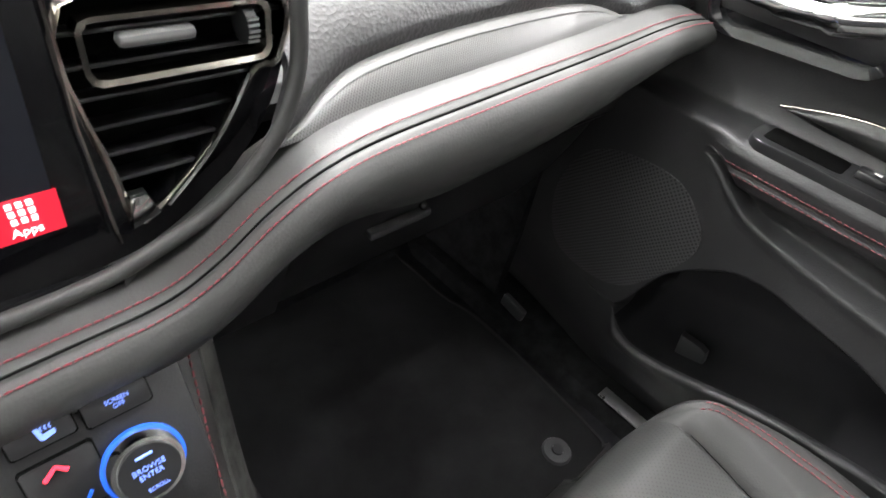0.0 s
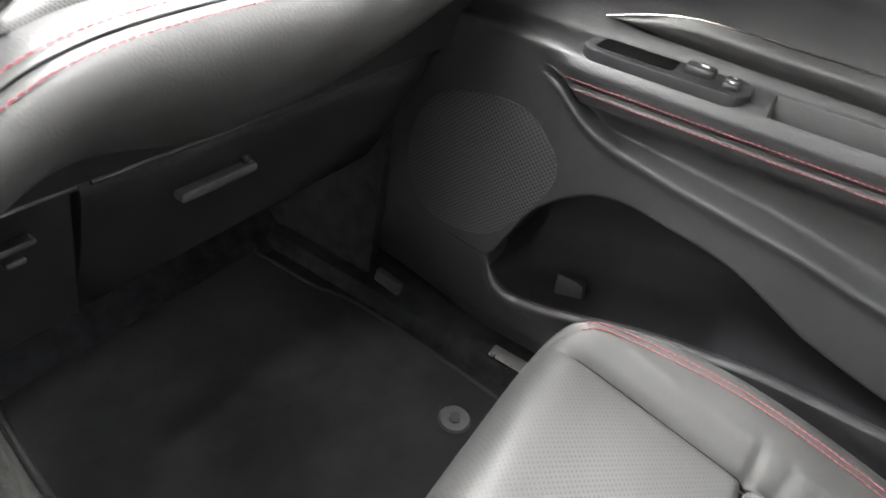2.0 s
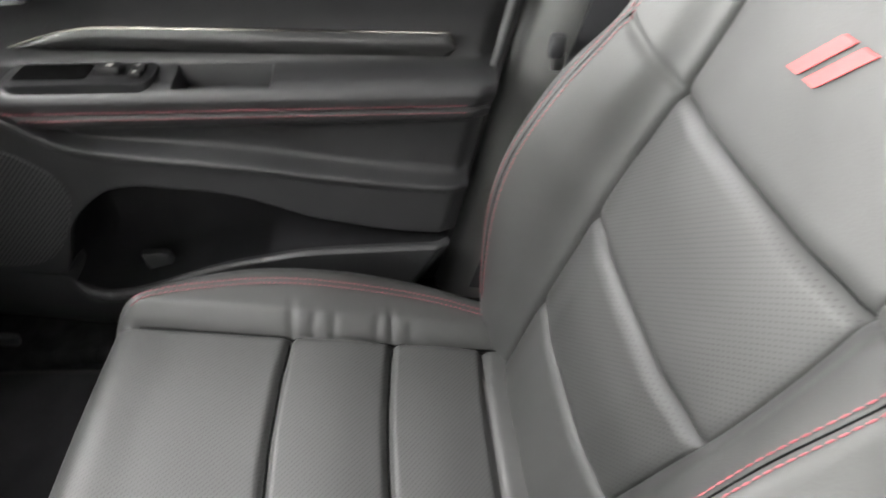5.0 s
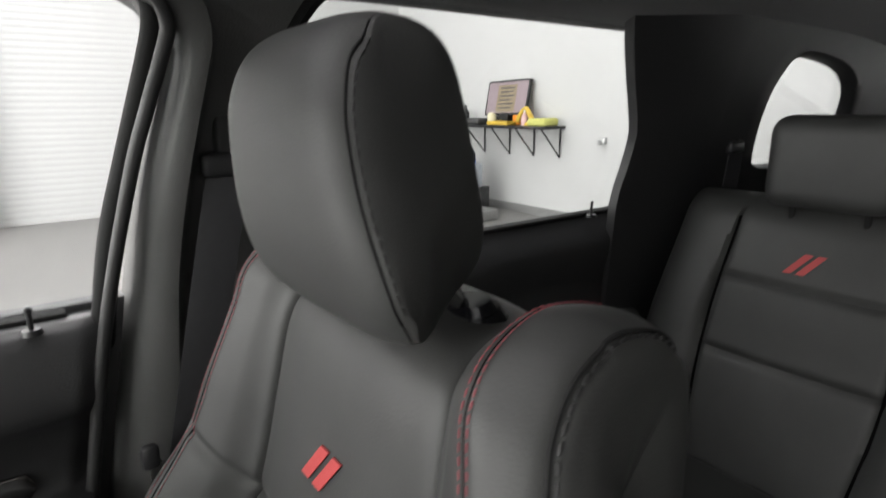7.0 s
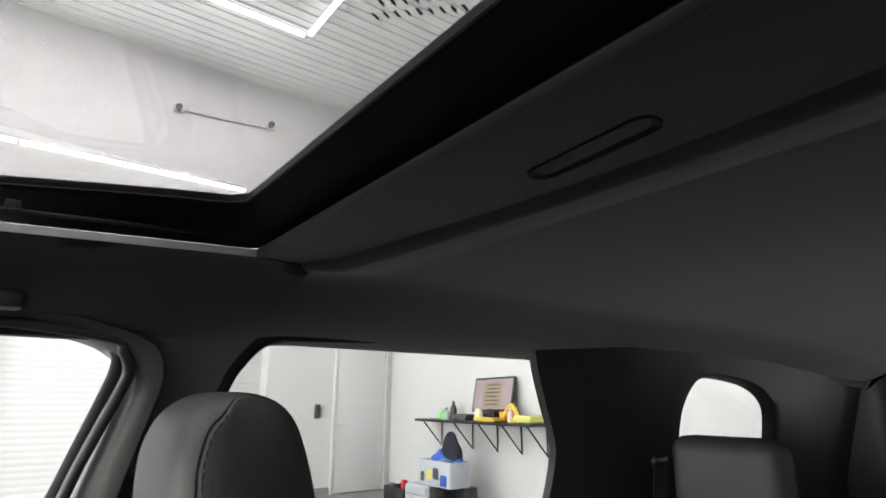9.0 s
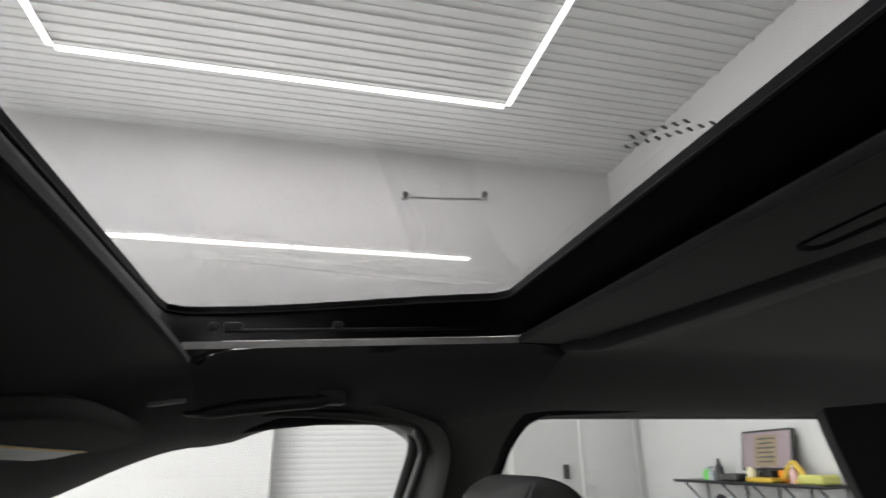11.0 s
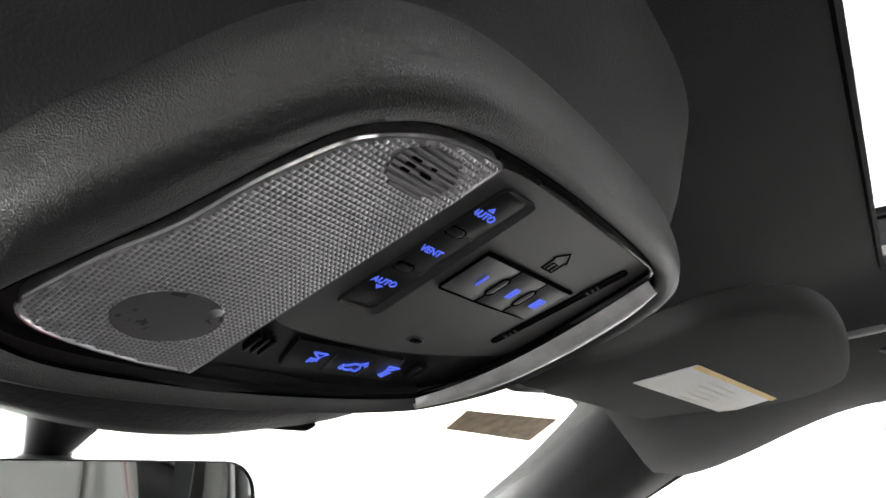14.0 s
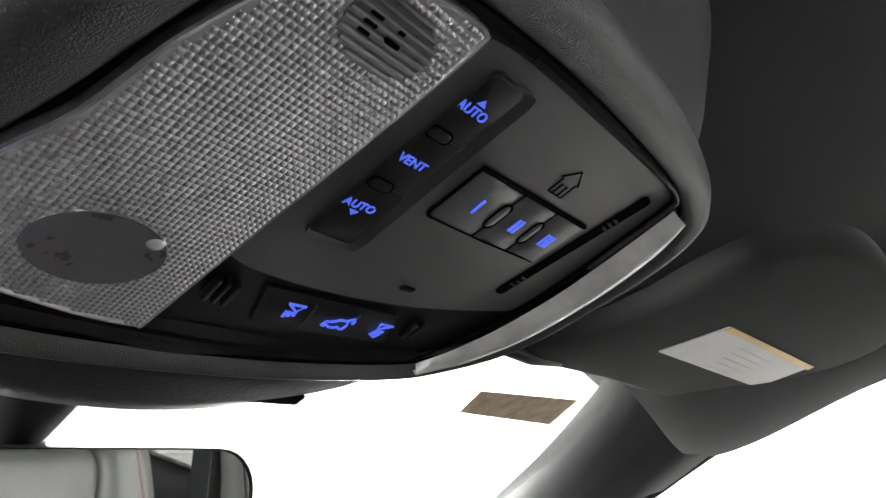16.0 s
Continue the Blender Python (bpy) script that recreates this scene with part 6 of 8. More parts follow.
def rear_quarter():
    """Trim behind the rear door, with the small quarter window."""
    root = thing("rear_quarter_trim", "black quarter trim round a small rounded window", "trim", (0.74, -1.8, 0.6), kind="structure")
    win = [(-1.45, 1.34), (-1.425, 1.42), (-1.43, 1.49), (-1.49, 1.548), (-1.66, 1.545), (-1.80, 1.52), (-1.89, 1.47), (-1.92, 1.39), (-1.92, 1.33), (-1.88, 1.30), (-1.60, 1.295), (-1.49, 1.305)]
    wi = resample([(p.x, p.y) for p in spline([(y, z, 0) for y, z in win], 5, True)], 96)
    cy = sum(p.x for p in wi) / 96
    cz = sum(p.y for p in wi) / 96
    bm = bmesh.new()
    rings = []
    for k, (s, dx) in enumerate(((1.0, 0.03), (1.03, 0.004), (1.08, -0.004), (1.25, 0.0))):
        rings.append([bm.verts.new((tumble(cz + (p.y - cz) * s) - 0.055 + dx, cy + (p.x - cy) * s, cz + (p.y - cz) * s)) for p in wi])
    outer = []
    for p in wi:
        a = math.atan2(p.y - cz, p.x - cy)
        ca, sa = math.cos(a), math.sin(a)
        t = min((0.42 if ca > 0 else 0.95) / max(abs(ca), 1e-6), ((1.62 - cz) if sa > 0 else (cz - 0.55)) / max(abs(sa), 1e-6))
        z = cz + sa * t
        outer.append(bm.verts.new((tumble(z) - 0.05, cy + ca * t, z)))
    rings.append(outer)
    for a, b in zip(rings, rings[1:]):
        for k in range(96):
            bm.faces.new((a[k], a[(k + 1) % 96], b[(k + 1) % 96], b[k]))
    part("quarter_panel", bm, HARD, root, "black plastic quarter panel")
    glass_sheet("quarter_glass", [(p.x, p.y) for p in wi], root, TINTED, -0.026)
    bm = bmesh.new()
    rbox(bm, (0.79, -1.27, 1.0), (0.05, 0.22, 1.2), 0.01)
    part("post_body", bm, HARD, root)
    bm = bmesh.new()
    skin(bm, [[(tumble(z) - 0.012, lerp_table(((0.55, -1.0), (1.0, -1.01), (1.26, -1.016), (1.34, -1.020), (1.40, -1.013), (1.437, -0.990), (1.51, -0.943), (1.58, -0.905), (1.62, -0.892)), z), z) for z in (1.62, 1.58, 1.54, 1.48, 1.44, 1.40, 1.34, 1.26, 0.9, 0.55)], [(tumble(z) - 0.05, -1.16, z) for z in (1.62, 1.55, 1.45, 1.37, 1.30, 1.24, 0.9, 0.55)], [(tumble(z) - 0.05, -1.27, z) for z in (1.62, 1.55, 1.45, 1.37, 1.30, 1.24, 0.9, 0.55)]], 30, 0.02, (1, 0, 0))
    part("rear_post_trim", bm, HARD, root, "black rear door post trim")


rear_quarter()


def tailgate():
    root = thing("tailgate", "black tailgate trim round the rear window", "tailgate", (0, -2.65, 0.6), kind="structure")
    wi = resample(rounded(1.04, 0.32, 0.09, 6, 0.0, 1.42), 96)
    bm = bmesh.new()
    rings = [[bm.verts.new((p.x * s, y, 1.42 + (p.y - 1.42) * s)) for p in wi] for s, y in ((1.0, -2.66), (1.05, -2.62), (1.16, -2.60))]
    outer = []
    for p in wi:
        a = math.atan2((p.y - 1.42), p.x * 0.4)
        ca, sa = math.cos(a), math.sin(a)
        t = min(0.74 / max(abs(ca), 1e-6), ((0.22) if sa > 0 else 0.9) / max(abs(sa), 1e-6))
        outer.append(bm.verts.new((ca * t, -2.60, 1.42 + sa * t)))
    rings.append(outer)
    for a, b in zip(rings, rings[1:]):
        for k in range(96):
            bm.faces.new((a[k], a[(k + 1) % 96], b[(k + 1) % 96], b[k]))
    part("tailgate_trim", bm, HARD, root, "black plastic tailgate trim")
    bm = bmesh.new()
    rbox(bm, (0, -2.67, 1.42), (1.06, 0.004, 0.34), 0)
    part("rear_glass", bm, TINTED, root, "rear window glass", smooth=False)


tailgate()


def left_side():
    """Plain closing wall of the far side, unseen, with windows; holds back light."""
    bm = bmesh.new()
    rbox(bm, (-0.80, -0.80, 0.865), (0.06, 3.7, 0.73), 0.01)
    rbox(bm, (-0.74, -1.25, 1.60), (0.06, 2.9, 0.06), 0.01)
    # the wide rear block shuts out light to darken the rear seats
    for y, w in ((-0.25, 0.16), (-1.15, 0.16), (-1.95, 1.44)):
        rbox(bm, (-0.77, y, 1.405), (0.06, w, 0.35), 0.01)
    structure(part("side_light_block_left", bm, HARD), "plain black unseen car side that blocks light, with window openings", "wall")


left_side()


def rear_seat(xs, y0, z0, z1, half, insert, name, label, mark, head):
    root = thing(name, label, "car seat", (xs, y0 + 0.2, 0.52), "rear seats")
    back, front, ins_ = seat_back(root, xs, y0, z0, z1, 0.30, half, insert, insert * 1.2, 0.02, (1.118, 0.98), 0.12)
    if mark:
        emblem(back, xs, front, mark[0] - xs, mark[1], 0.042)
    bm = bmesh.new()
    rbox(bm, (xs, y0 + 0.22, 0.66), (half * 2, 0.50, 0.26), 0.05, 4)
    part("cushion", bm, LEATHER, root, "black leather cushion")
    hx, hy, hz, hw, hh = head
    bm = bmesh.new()
    rbox(bm, (hx, hy, hz), (hw, 0.09, hh), 0.032, 5)
    part("head_restraint", bm, LEATHER, root, "black leather head restraint")
    for s in (-1, 1):
        bm = bmesh.new()
        tube(bm, [(hx + s * 0.06, hy, z1 - 0.06), (hx + s * 0.06, hy, hz - hh / 2 + 0.02)], 0.006, 8)
        part("post", bm, RUBBER, root, "black post")
    for s in (-1, 1):
        bm = bmesh.new()
        tube(bm, [on_front(xs, front, s * ins_(z), z, 0.002) for z in [z0 + 0.05 + (z1 - z0 - 0.09) * k / 30 for k in range(31)]], 0.003, 5)
        part("seam", bm, DARKGAP, back, "dark seam")


rear_seat(0.405, -0.985, 0.70, 1.272, 0.305, 0.155, "second_row_seat", "black leather rear seat with red stripe emblem", (0.412, 1.165), (0.40, -1.17, 1.345, 0.21, 0.165))
rear_seat(0.24, -1.87, 0.70, 1.32, 0.20, 0.11, "third_row_seat", "black leather third row seat back", None, (0.24, -2.05, 1.37, 0.18, 0.06))
seat_belt((0.66, -1.34, 1.34), (0.655, -1.22, 0.75))


# ---- overhead console ----
CM = basis((0.0, 0.30, 1.519), (1, 0, 0), (0, -1, 0.398))
LENS = shader("clear_ribbed_plastic", (0.93, 0.92, 0.95), 0.13, 0.60, 1.0)
LENSBED = vary(shader("lens_backing", (0.78, 0.77, 0.80), 0.2), (0.78, 0.77, 0.80), 0.3, 120)


def smooth_outline(pts, n=5):
    return [(p.x, p.y) for p in spline([(x, y, 0) for x, y in pts], n, True)]


def overhead_console():
    root = thing("overhead_console", "black overhead console with ribbed lamp lens and blue lit buttons", "overhead console", (0.03, 0.30, 1.60))
    inner = [(-0.0875, -0.046), (-0.068, 0.003), (-0.0525, 0.0475), (-0.041, 0.0615), (-0.027, 0.0685), (-0.005, 0.0725), (0.034, 0.0745), (0.09, 0.0735), (0.118, 0.0695), (0.135, 0.059), (0.1425, 0.035), (0.142, 0.010), (0.135, -0.030), (0.112, -0.055), (0.085, -0.067), (0.02, -0.077), (-0.05, -0.076), (-0.080, -0.064)]
    outer = [(-0.108, -0.050), (-0.100, -0.003), (-0.086, 0.031), (-0.070, 0.063), (-0.050, 0.080), (-0.018, 0.088), (0.034, 0.0905), (0.09, 0.0895), (0.126, 0.083), (0.150, 0.070), (0.160, 0.045), (0.158, 0.012), (0.150, -0.03), (0.122, -0.062), (0.088, -0.078), (0.02, -0.088), (-0.05, -0.088), (-0.094, -0.076)]
    si = [Vector(p).to_2d() for p in smooth_outline(inner, 7)]
    so = [Vector(p).to_2d() for p in smooth_outline(outer, 7)]
    n = len(si)
    bm = bmesh.new()
    rings = []
    for t, z in ((-0.04, -0.004), (0.0, 0.0005), (0.06, 0.0020), (0.2, 0.0042), (0.4, 0.0055), (0.6, 0.0045), (0.78, 0.0005), (0.9, -0.006), (0.97, -0.013), (1.0, -0.024)):
        rings.append([bm.verts.new(CM @ Vector((*(p + (q - p) * t), z))) for p, q in zip(si, so)])
    for a, b in zip(rings, rings[1:]):
        for k in range(n):
            bm.faces.new((a[k], a[(k + 1) % n], b[(k + 1) % n], b[k]))
    housing = part("housing", bm, HOUSING, root, "grained black housing")
    bm = bmesh.new()
    rings = []
    for t, z in ((0.985, -0.017), (1.03, -0.020), (1.2, -0.026), (1.6, -0.040), (2.4, -0.075), (3.2, -0.11)):
        rings.append([bm.verts.new(CM @ Vector((*(p + (q - p).normalized() * ((q - p).length + (t - 1) * 0.03)), z))) for p, q in zip(si, so)])
    for a, b in zip(rings, rings[1:]):
        for k in range(n):
            bm.faces.new((a[k], a[(k + 1) % n], b[(k + 1) % n], b[k]))
    part("cloth_swell", bm, HEADLINER, root, "black cloth swelling round the housing")
    # leather-grained sheet between the lens, the rim and the button shelf
    def face_z(x):
        return -0.0006 - 0.20 * max(0.0, x - 0.03) ** 2

    def lens_side(y):
        return -0.0117 + 0.12 * y
    rim = smooth_line([(lens_side(0.066) + 0.002, 0.0675), (0.0129, 0.0694), (0.0576, 0.0700), (0.100, 0.0698), (0.114, 0.0685), (0.1185, 0.064), (0.1200, 0.046), (0.1215, 0.0125), (0.1190, -0.012), (0.1120, -0.0165)])
    shelf = smooth_line([(0.105, -0.0185), (0.082, -0.0245), (0.060, -0.0285), (0.038, -0.0308), (0.0194, -0.0312), (0.006, -0.0306), (-0.0053, -0.0291), (lens_side(-0.026) + 0.002, -0.0262)])
    edge = resample2(rim + shelf, 140)
    bm = bmesh.new()
    rings = []
    for t, dz in ((1.0, -0.0040), (1.0, -0.0008), (0.992, 0.0), (0.93, 0.0), (0.8, 0.0), (0.6, 0.0), (0.4, 0.0), (0.2, 0.0), (0.05, 0.0)):
        rings.append([])
        for x, y in edge:
            px, py = 0.052 + (x - 0.052) * t, 0.022 + (y - 0.022) * t
            rings[-1].append(bm.verts.new(CM @ Vector((px, py, face_z(px) + dz))))
    for a, b in zip(rings, rings[1:]):
        for k in range(140):
            bm.faces.new((a[k], a[(k + 1) % 140], b[(k + 1) % 140], b[k]))
    bm.faces.new(rings[-1])
    panel = part("panel", bm, CONSOLE, root, "leather-grained black panel")
    bm = bmesh.new()
    rings = []
    for t in (1.0, 0.9, 0.75, 0.5, 0.25):
        rings.append([bm.verts.new(CM @ Vector((0.03 + (p.x - 0.03) * t, p.y * t, -0.0046))) for p in si])
    for a, b in zip(rings, rings[1:]):
        for k in range(n):
            bm.faces.new((a[k], a[(k + 1) % n], b[(k + 1) % n], b[k]))
    bm.faces.new(rings[-1])
    part("recessed_tray", bm, SMOOTH, root, "satin black recessed tray")
    bm = bmesh.new()
    tube(bm, [CM @ Vector((x, y + 0.0010, 0.0002)) for x, y in rim[6:-14]], 0.0010, 8)
    part("panel_lip", bm, LIPM, panel, "polished black lip")
    bm = bmesh.new()
    tube(bm, [CM @ Vector((p.x, p.y, -0.0004)) for p in si], 0.0011, 6, closed=True)
    part("panel_gap", bm, DARKGAP, housing, "dark gap line")
    # glossy band at the front
    bm = bmesh.new()
    arc = [(-0.088, -0.052), (-0.070, -0.0635), (-0.03, -0.0700), (0.02, -0.0715), (0.07, -0.0665), (0.10, -0.0575)]
    low = [(0.108, -0.066), (0.07, -0.078), (0.02, -0.083), (-0.04, -0.082), (-0.085, -0.074), (-0.105, -0.058)]
    plate(bm, resample2(smooth_line(arc) + smooth_line(low), 80), CM @ pose(0, 0, -0.0005), 0.004, 0.001)
    part("gloss_band", bm, SMOOTH, root, "gloss black front band")

    # lamp lens: a rim, a base and a field of small flat-topped prisms
    lens = [(-0.080, -0.0425), (-0.0755, -0.0505), (-0.062, -0.0575), (-0.0370, -0.0640), (-0.0205, -0.0653), (-0.0182, -0.0630), (-0.0143, -0.030), (-0.0100, 0.0065), (-0.0060, 0.040), (-0.0038, 0.0640), (-0.0048, 0.0672), (-0.009, 0.0676), (-0.0236, 0.0652), (-0.0345, 0.0605), (-0.0437, 0.0534), (-0.0491, 0.0450), (-0.0565, 0.0264), (-0.063, 0.0035), (-0.0709, -0.0130), (-0.0765, -0.0292)]
    lo = smooth_outline(lens, 4)

    def inside(x, y, poly):
        hit = False
        for (xa, ya), (xb, yb) in zip(poly, poly[1:] + poly[:1]):
            if (ya > y) != (yb > y) and x < (xb - xa) * (y - ya) / (yb - ya) + xa:
                hit = not hit
        return hit
    bm = bmesh.new()
    plate(bm, lo, CM @ pose(0, 0, 0.0006), 0.006, 0.0006)
    lp = part("lamp_lens", bm, LENSBED, root, "clear grey lamp lens")
    bm = bmesh.new()
    tube(bm, [CM @ Vector((x, y, 0.0006)) for x, y in lo], 0.00075, 6, closed=True)
    part("lens_edge", bm, LENS, lp, "bright lens edge")
    spot, dome = (-0.0435, -0.0350, 0.0160, 0.0140), (-0.0225, 0.0530, 0.0120, 0.0090)
    verts, faces = [], []
    px, py = 0.00168, 0.00186
    for i in range(-58, 12):
        for j in range(-38, 40):
            y = j * py
            x = i * px + lens_side(y) - 0.0012
            if not all(inside(x + dx * px, y + dy * py, lo) for dx, dy in ((-0.1, -0.1), (1.1, -0.1), (1.1, 1.1), (-0.1, 1.1))):
                continue
            if any(((x + px / 2 - cx) / rx) ** 2 + ((y + py / 2 - cy) / ry) ** 2 < 1 for cx, cy, rx, ry in (spot, dome)):
                continue
            # the ribs stand taller towards the button side
            h = 0.00055 + 0.00040 * smooth01(-0.034, -0.012, x)
            b = len(verts)
            for q, z in ((0.07, 0.0008), (0.26, 0.0008 + h)):
                for dx, dy in ((q, q), (1 - q, q), (1 - q, 1 - q), (q, 1 - q)):
                    verts.append(CM @ Vector((x + dx * px + 0.12 * dy * py, y + dy * py, z)))
            verts.append(CM @ Vector((x + px / 2 + 0.06 * py, y + py / 2, 0.0008 + h * 1.25)))
            for k in range(4):
                faces.append((b + k, b + (k + 1) % 4, b + 4 + (k + 1) % 4, b + 4 + k))
                faces.append((b + 4 + k, b + 4 + (k + 1) % 4, b + 8))
    me = bpy.data.meshes.new("prism_field")
    me.from_pydata([tuple(v) for v in verts], [], faces)
    for p in me.polygons:
        p.use_smooth = True
    me.materials.append(LENS)
    ob = new("prism_field", me)
    ob.parent = lp
    ob.matrix_parent_inverse = place_of(lp).inverted()
    tagged(ob, "field of fine prismatic ribs", kind="stuff")

    def oval(c, s, z, depth, bevel, mat, name, label, kid):
        b = bmesh.new()
        cx, cy, rx, ry = c
        plate(b, [(cx + rx * s * math.cos(k / 48 * math.tau), cy + ry * s * math.sin(k / 48 * math.tau)) for k in range(48)], CM @ pose(0, 0, z), depth, bevel)
        return part(name, b, mat, kid, label)
    oval(spot, 0.985, 0.0014, 0.001, 0.0005, SPOT, "spot_window", "smooth round spot window", lp)
    oval(dome, 0.97, 0.0010, 0.001, 0.0003, DOMEM, "lamp_window", "ribbed oval lamp window", lp)
    bm = bmesh.new()
    cx, cy, rx, ry = spot
    tube(bm, [CM @ Vector((cx + rx * math.cos(k / 48 * math.tau), cy + ry * math.sin(k / 48 * math.tau), 0.0010)) for k in range(48)], 0.00045, 6, closed=True)
    part("window_rim", bm, DOMEM, lp, "clear moulded rim")
    # a bright bead models the highlight at the spot window's edge
    bm = bmesh.new()
    bmesh.ops.create_uvsphere(bm, u_segments=16, v_segments=10, radius=0.0030, matrix=CM @ pose(-0.0325, -0.0275, -0.0004))
    part("spot_glint", bm, LENS, lp, "small bright bead standing in for a highlight")
    cx, cy, rx, ry = dome
    for k in range(8):
        y = cy + ry * (-0.84 + 0.24 * k)
        w = rx * math.sqrt(max(0.05, 1 - ((y - cy) / ry) ** 2)) * 0.96
        bm = bmesh.new()
        tube(bm, [CM @ Vector((cx + w * (-1 + 2 * q / 8), y, 0.0012)) for q in range(9)], 0.0008, 6, flat=0.7)
        part("lamp_rib", bm, DOMEM, lp)
    for x, y, w in ((-0.0285, 0.0560, 0.0034), (-0.0285, 0.0538, 0.0034), (-0.0285, 0.0516, 0.0030), (-0.0215, 0.0560, 0.0018), (-0.0215, 0.0528, 0.0040)):
        box("lamp_contact", CM @ Vector((x, y, 0.0014)), (w, 0.0011, 0.0012), DARKGAP, lp, 0.0002, rot=CM.to_3x3())

    # roof switch: three flush keys in one recess with a rounded ridge
    def left(y):
        return 0.0002 + 0.090 * y

    def right(y):
        return 0.0207 + 0.043 * y
    outer_s = resample2(round_poly([(left(-0.0078), -0.0078), (right(-0.0078), -0.0085), (right(0.0632), 0.0640), (left(0.0632), 0.0632)], 0.0032, 6), 72)
    inner_s = resample2(round_poly([(left(-0.0070) + 0.0008, -0.0066), (right(-0.0070) - 0.0034, -0.0072), (right(0.0620) - 0.0034, 0.0626), (left(0.0620) + 0.0008, 0.0620)], 0.0024, 6), 72)
    bm = bmesh.new()
    ring_plate(bm, outer_s, inner_s, CM @ pose(0, 0, 0.0008), 0.004, 0.0013)
    rs = part("roof_switch", bm, KEYRIM, root, "black roof switch in a ridged recess")
    for ya, yb in ((-0.0064, 0.0178), (0.0184, 0.0398), (0.0404, 0.0618)):
        bm = bmesh.new()
        plate(bm, round_poly([(left(ya) + 0.0012, ya), (right(ya) - 0.0036, ya - 0.0003), (right(yb) - 0.0036, yb - 0.0003), (left(yb) + 0.0012, yb)], 0.0010), CM @ pose(0, 0, -0.0003), 0.004, 0.0004)
        part("switch_key", bm, KEY, rs, "flat black key")
    for x, y in ((0.0088, 0.0401), (0.0074, 0.0181)):
        bm = bmesh.new()
        plate(bm, resample2(rounded(0.0078, 0.0030, 0.0015, 5, x, y), 30), CM @ pose(0, 0, 0.0005), 0.002, 0.0006)
        dim = part("finger_dimple", bm, KEY, rs)
        bm = bmesh.new()
        tube(bm, [CM @ Vector((px, py, -0.0002)) for px, py in rounded(0.0088, 0.0038, 0.0018, 5, x, y)], 0.0003, 5, closed=True)
        part("dimple_joint", bm, DARKGAP, dim, "dark joint")
    words("switch_word", "AUTO", 0.0041, CM @ pose(0.0105, 0.0505, -0.0001), BLUE, rs)
    words("switch_word", "VENT", 0.0041, CM @ pose(0.0094, 0.0290, -0.0001), BLUE, rs)
    words("switch_word", "AUTO", 0.0041, CM @ pose(0.0078, 0.0086, -0.0001), BLUE, rs)
    for x, y, s in ((0.0112, 0.0538, 1), (0.0077, 0.0054, -1)):
        bm = bmesh.new()
        plate(bm, [(x - 0.0016, y - 0.0009 * s), (x + 0.0016, y - 0.0009 * s), (x, y + 0.0010 * s)][::s], CM @ pose(0, 0, 0.0001), 0.0004, 0)
        part("switch_arrow", bm, BLUE, rs, "blue lit arrow", smooth=False)

    # three flush remote buttons with thin joints and a deep joint above
    edges = ((0.0302, 0.0530), (0.0536, 0.0732), (0.0738, 0.0925))
    rb = None
    for xa, xb in edges:
        bm = bmesh.new()
        q = [(xa, 0.0158), (xb - 0.0006, 0.0152), (xb + 0.0006, 0.0378), (xa + 0.0010, 0.0380)]
        plate(bm, round_poly(q, 0.0018 if xa < 0.031 else 0.0004), CM @ pose(0, 0, face_z((xa + xb) / 2) + 0.0005) @ pose(0, 0, 0), 0.003, 0.0003)
        ob = part("remote_buttons" if rb is None else "remote_key", bm, BUTTON, root if rb is None else rb, "flush black three-way buttons" if rb is None else "")
        rb = rb or ob

    def joint(pts, r, z=0.0004, flat=1.0):
        b = bmesh.new()
        tube(b, [CM @ Vector((x, y, face_z(x) + z)) for x, y in pts], r, 6, flat=flat)
        part("button_joint", b, DARKGAP, rb, "dark joint")
    joint([(0.0300, 0.0386), (0.050, 0.0389), (0.0938, 0.0391)], 0.0010)
    joint([(0.0302, 0.0384), (0.0292, 0.0168), (0.0300, 0.0154), (0.0318, 0.0150)], 0.0006)
    joint([(0.0318, 0.0150), (0.060, 0.0146), (0.0915, 0.0150)], 0.00035)
    for x in (0.0533, 0.0735):
        joint([(x - 0.0006, 0.0152), (x - 0.0002, 0.0205)], 0.0003, 0.0006)
        joint([(x + 0.0002, 0.0322), (x + 0.0006, 0.0380)], 0.0003, 0.0006)
        joint([(px, py) for px, py in rounded(0.0044, 0.0116, 0.0022, 5, x, 0.0264)] + [(x + 0.0022, 0.0300)], 0.00042, 0.0006)
        bm = bmesh.new()
        plate(bm, rounded(0.0036, 0.0106, 0.0018, 5, x, 0.0264), CM @ pose(0, 0, face_z(x) + 0.0009), 0.002, 0.0006)
        part("finger_dimple", bm, BUTTON, rb)
    for x, c in ((0.0425, 1), (0.0645, 2), (0.0848, 3)):
        for k in range(c):
            box("button_bar", CM @ Vector((x + (k - (c - 1) / 2) * 0.0021, 0.0263, face_z(x) + 0.0008)), (0.0010, 0.0062, 0.0005), BLUE, rb, 0, rot=CM.to_3x3())
    # pressed house mark
    bm = bmesh.new()
    tube(bm, [CM @ Vector((x, y, face_z(x))) for x, y in ((0.0600, 0.0435), (0.0600, 0.0500), (0.0585, 0.0500), (0.0640, 0.0550), (0.0695, 0.0500), (0.0680, 0.0500), (0.0680, 0.0435), (0.0600, 0.0435))], 0.0004, 5)
    tube(bm, [CM @ Vector((x, y, face_z(x))) for x, y in ((0.0625, 0.0435), (0.0625, 0.0480), (0.0655, 0.0480), (0.0655, 0.0435))], 0.0004, 5)
    part("house_mark", bm, DARKGAP, panel, "pressed house mark")
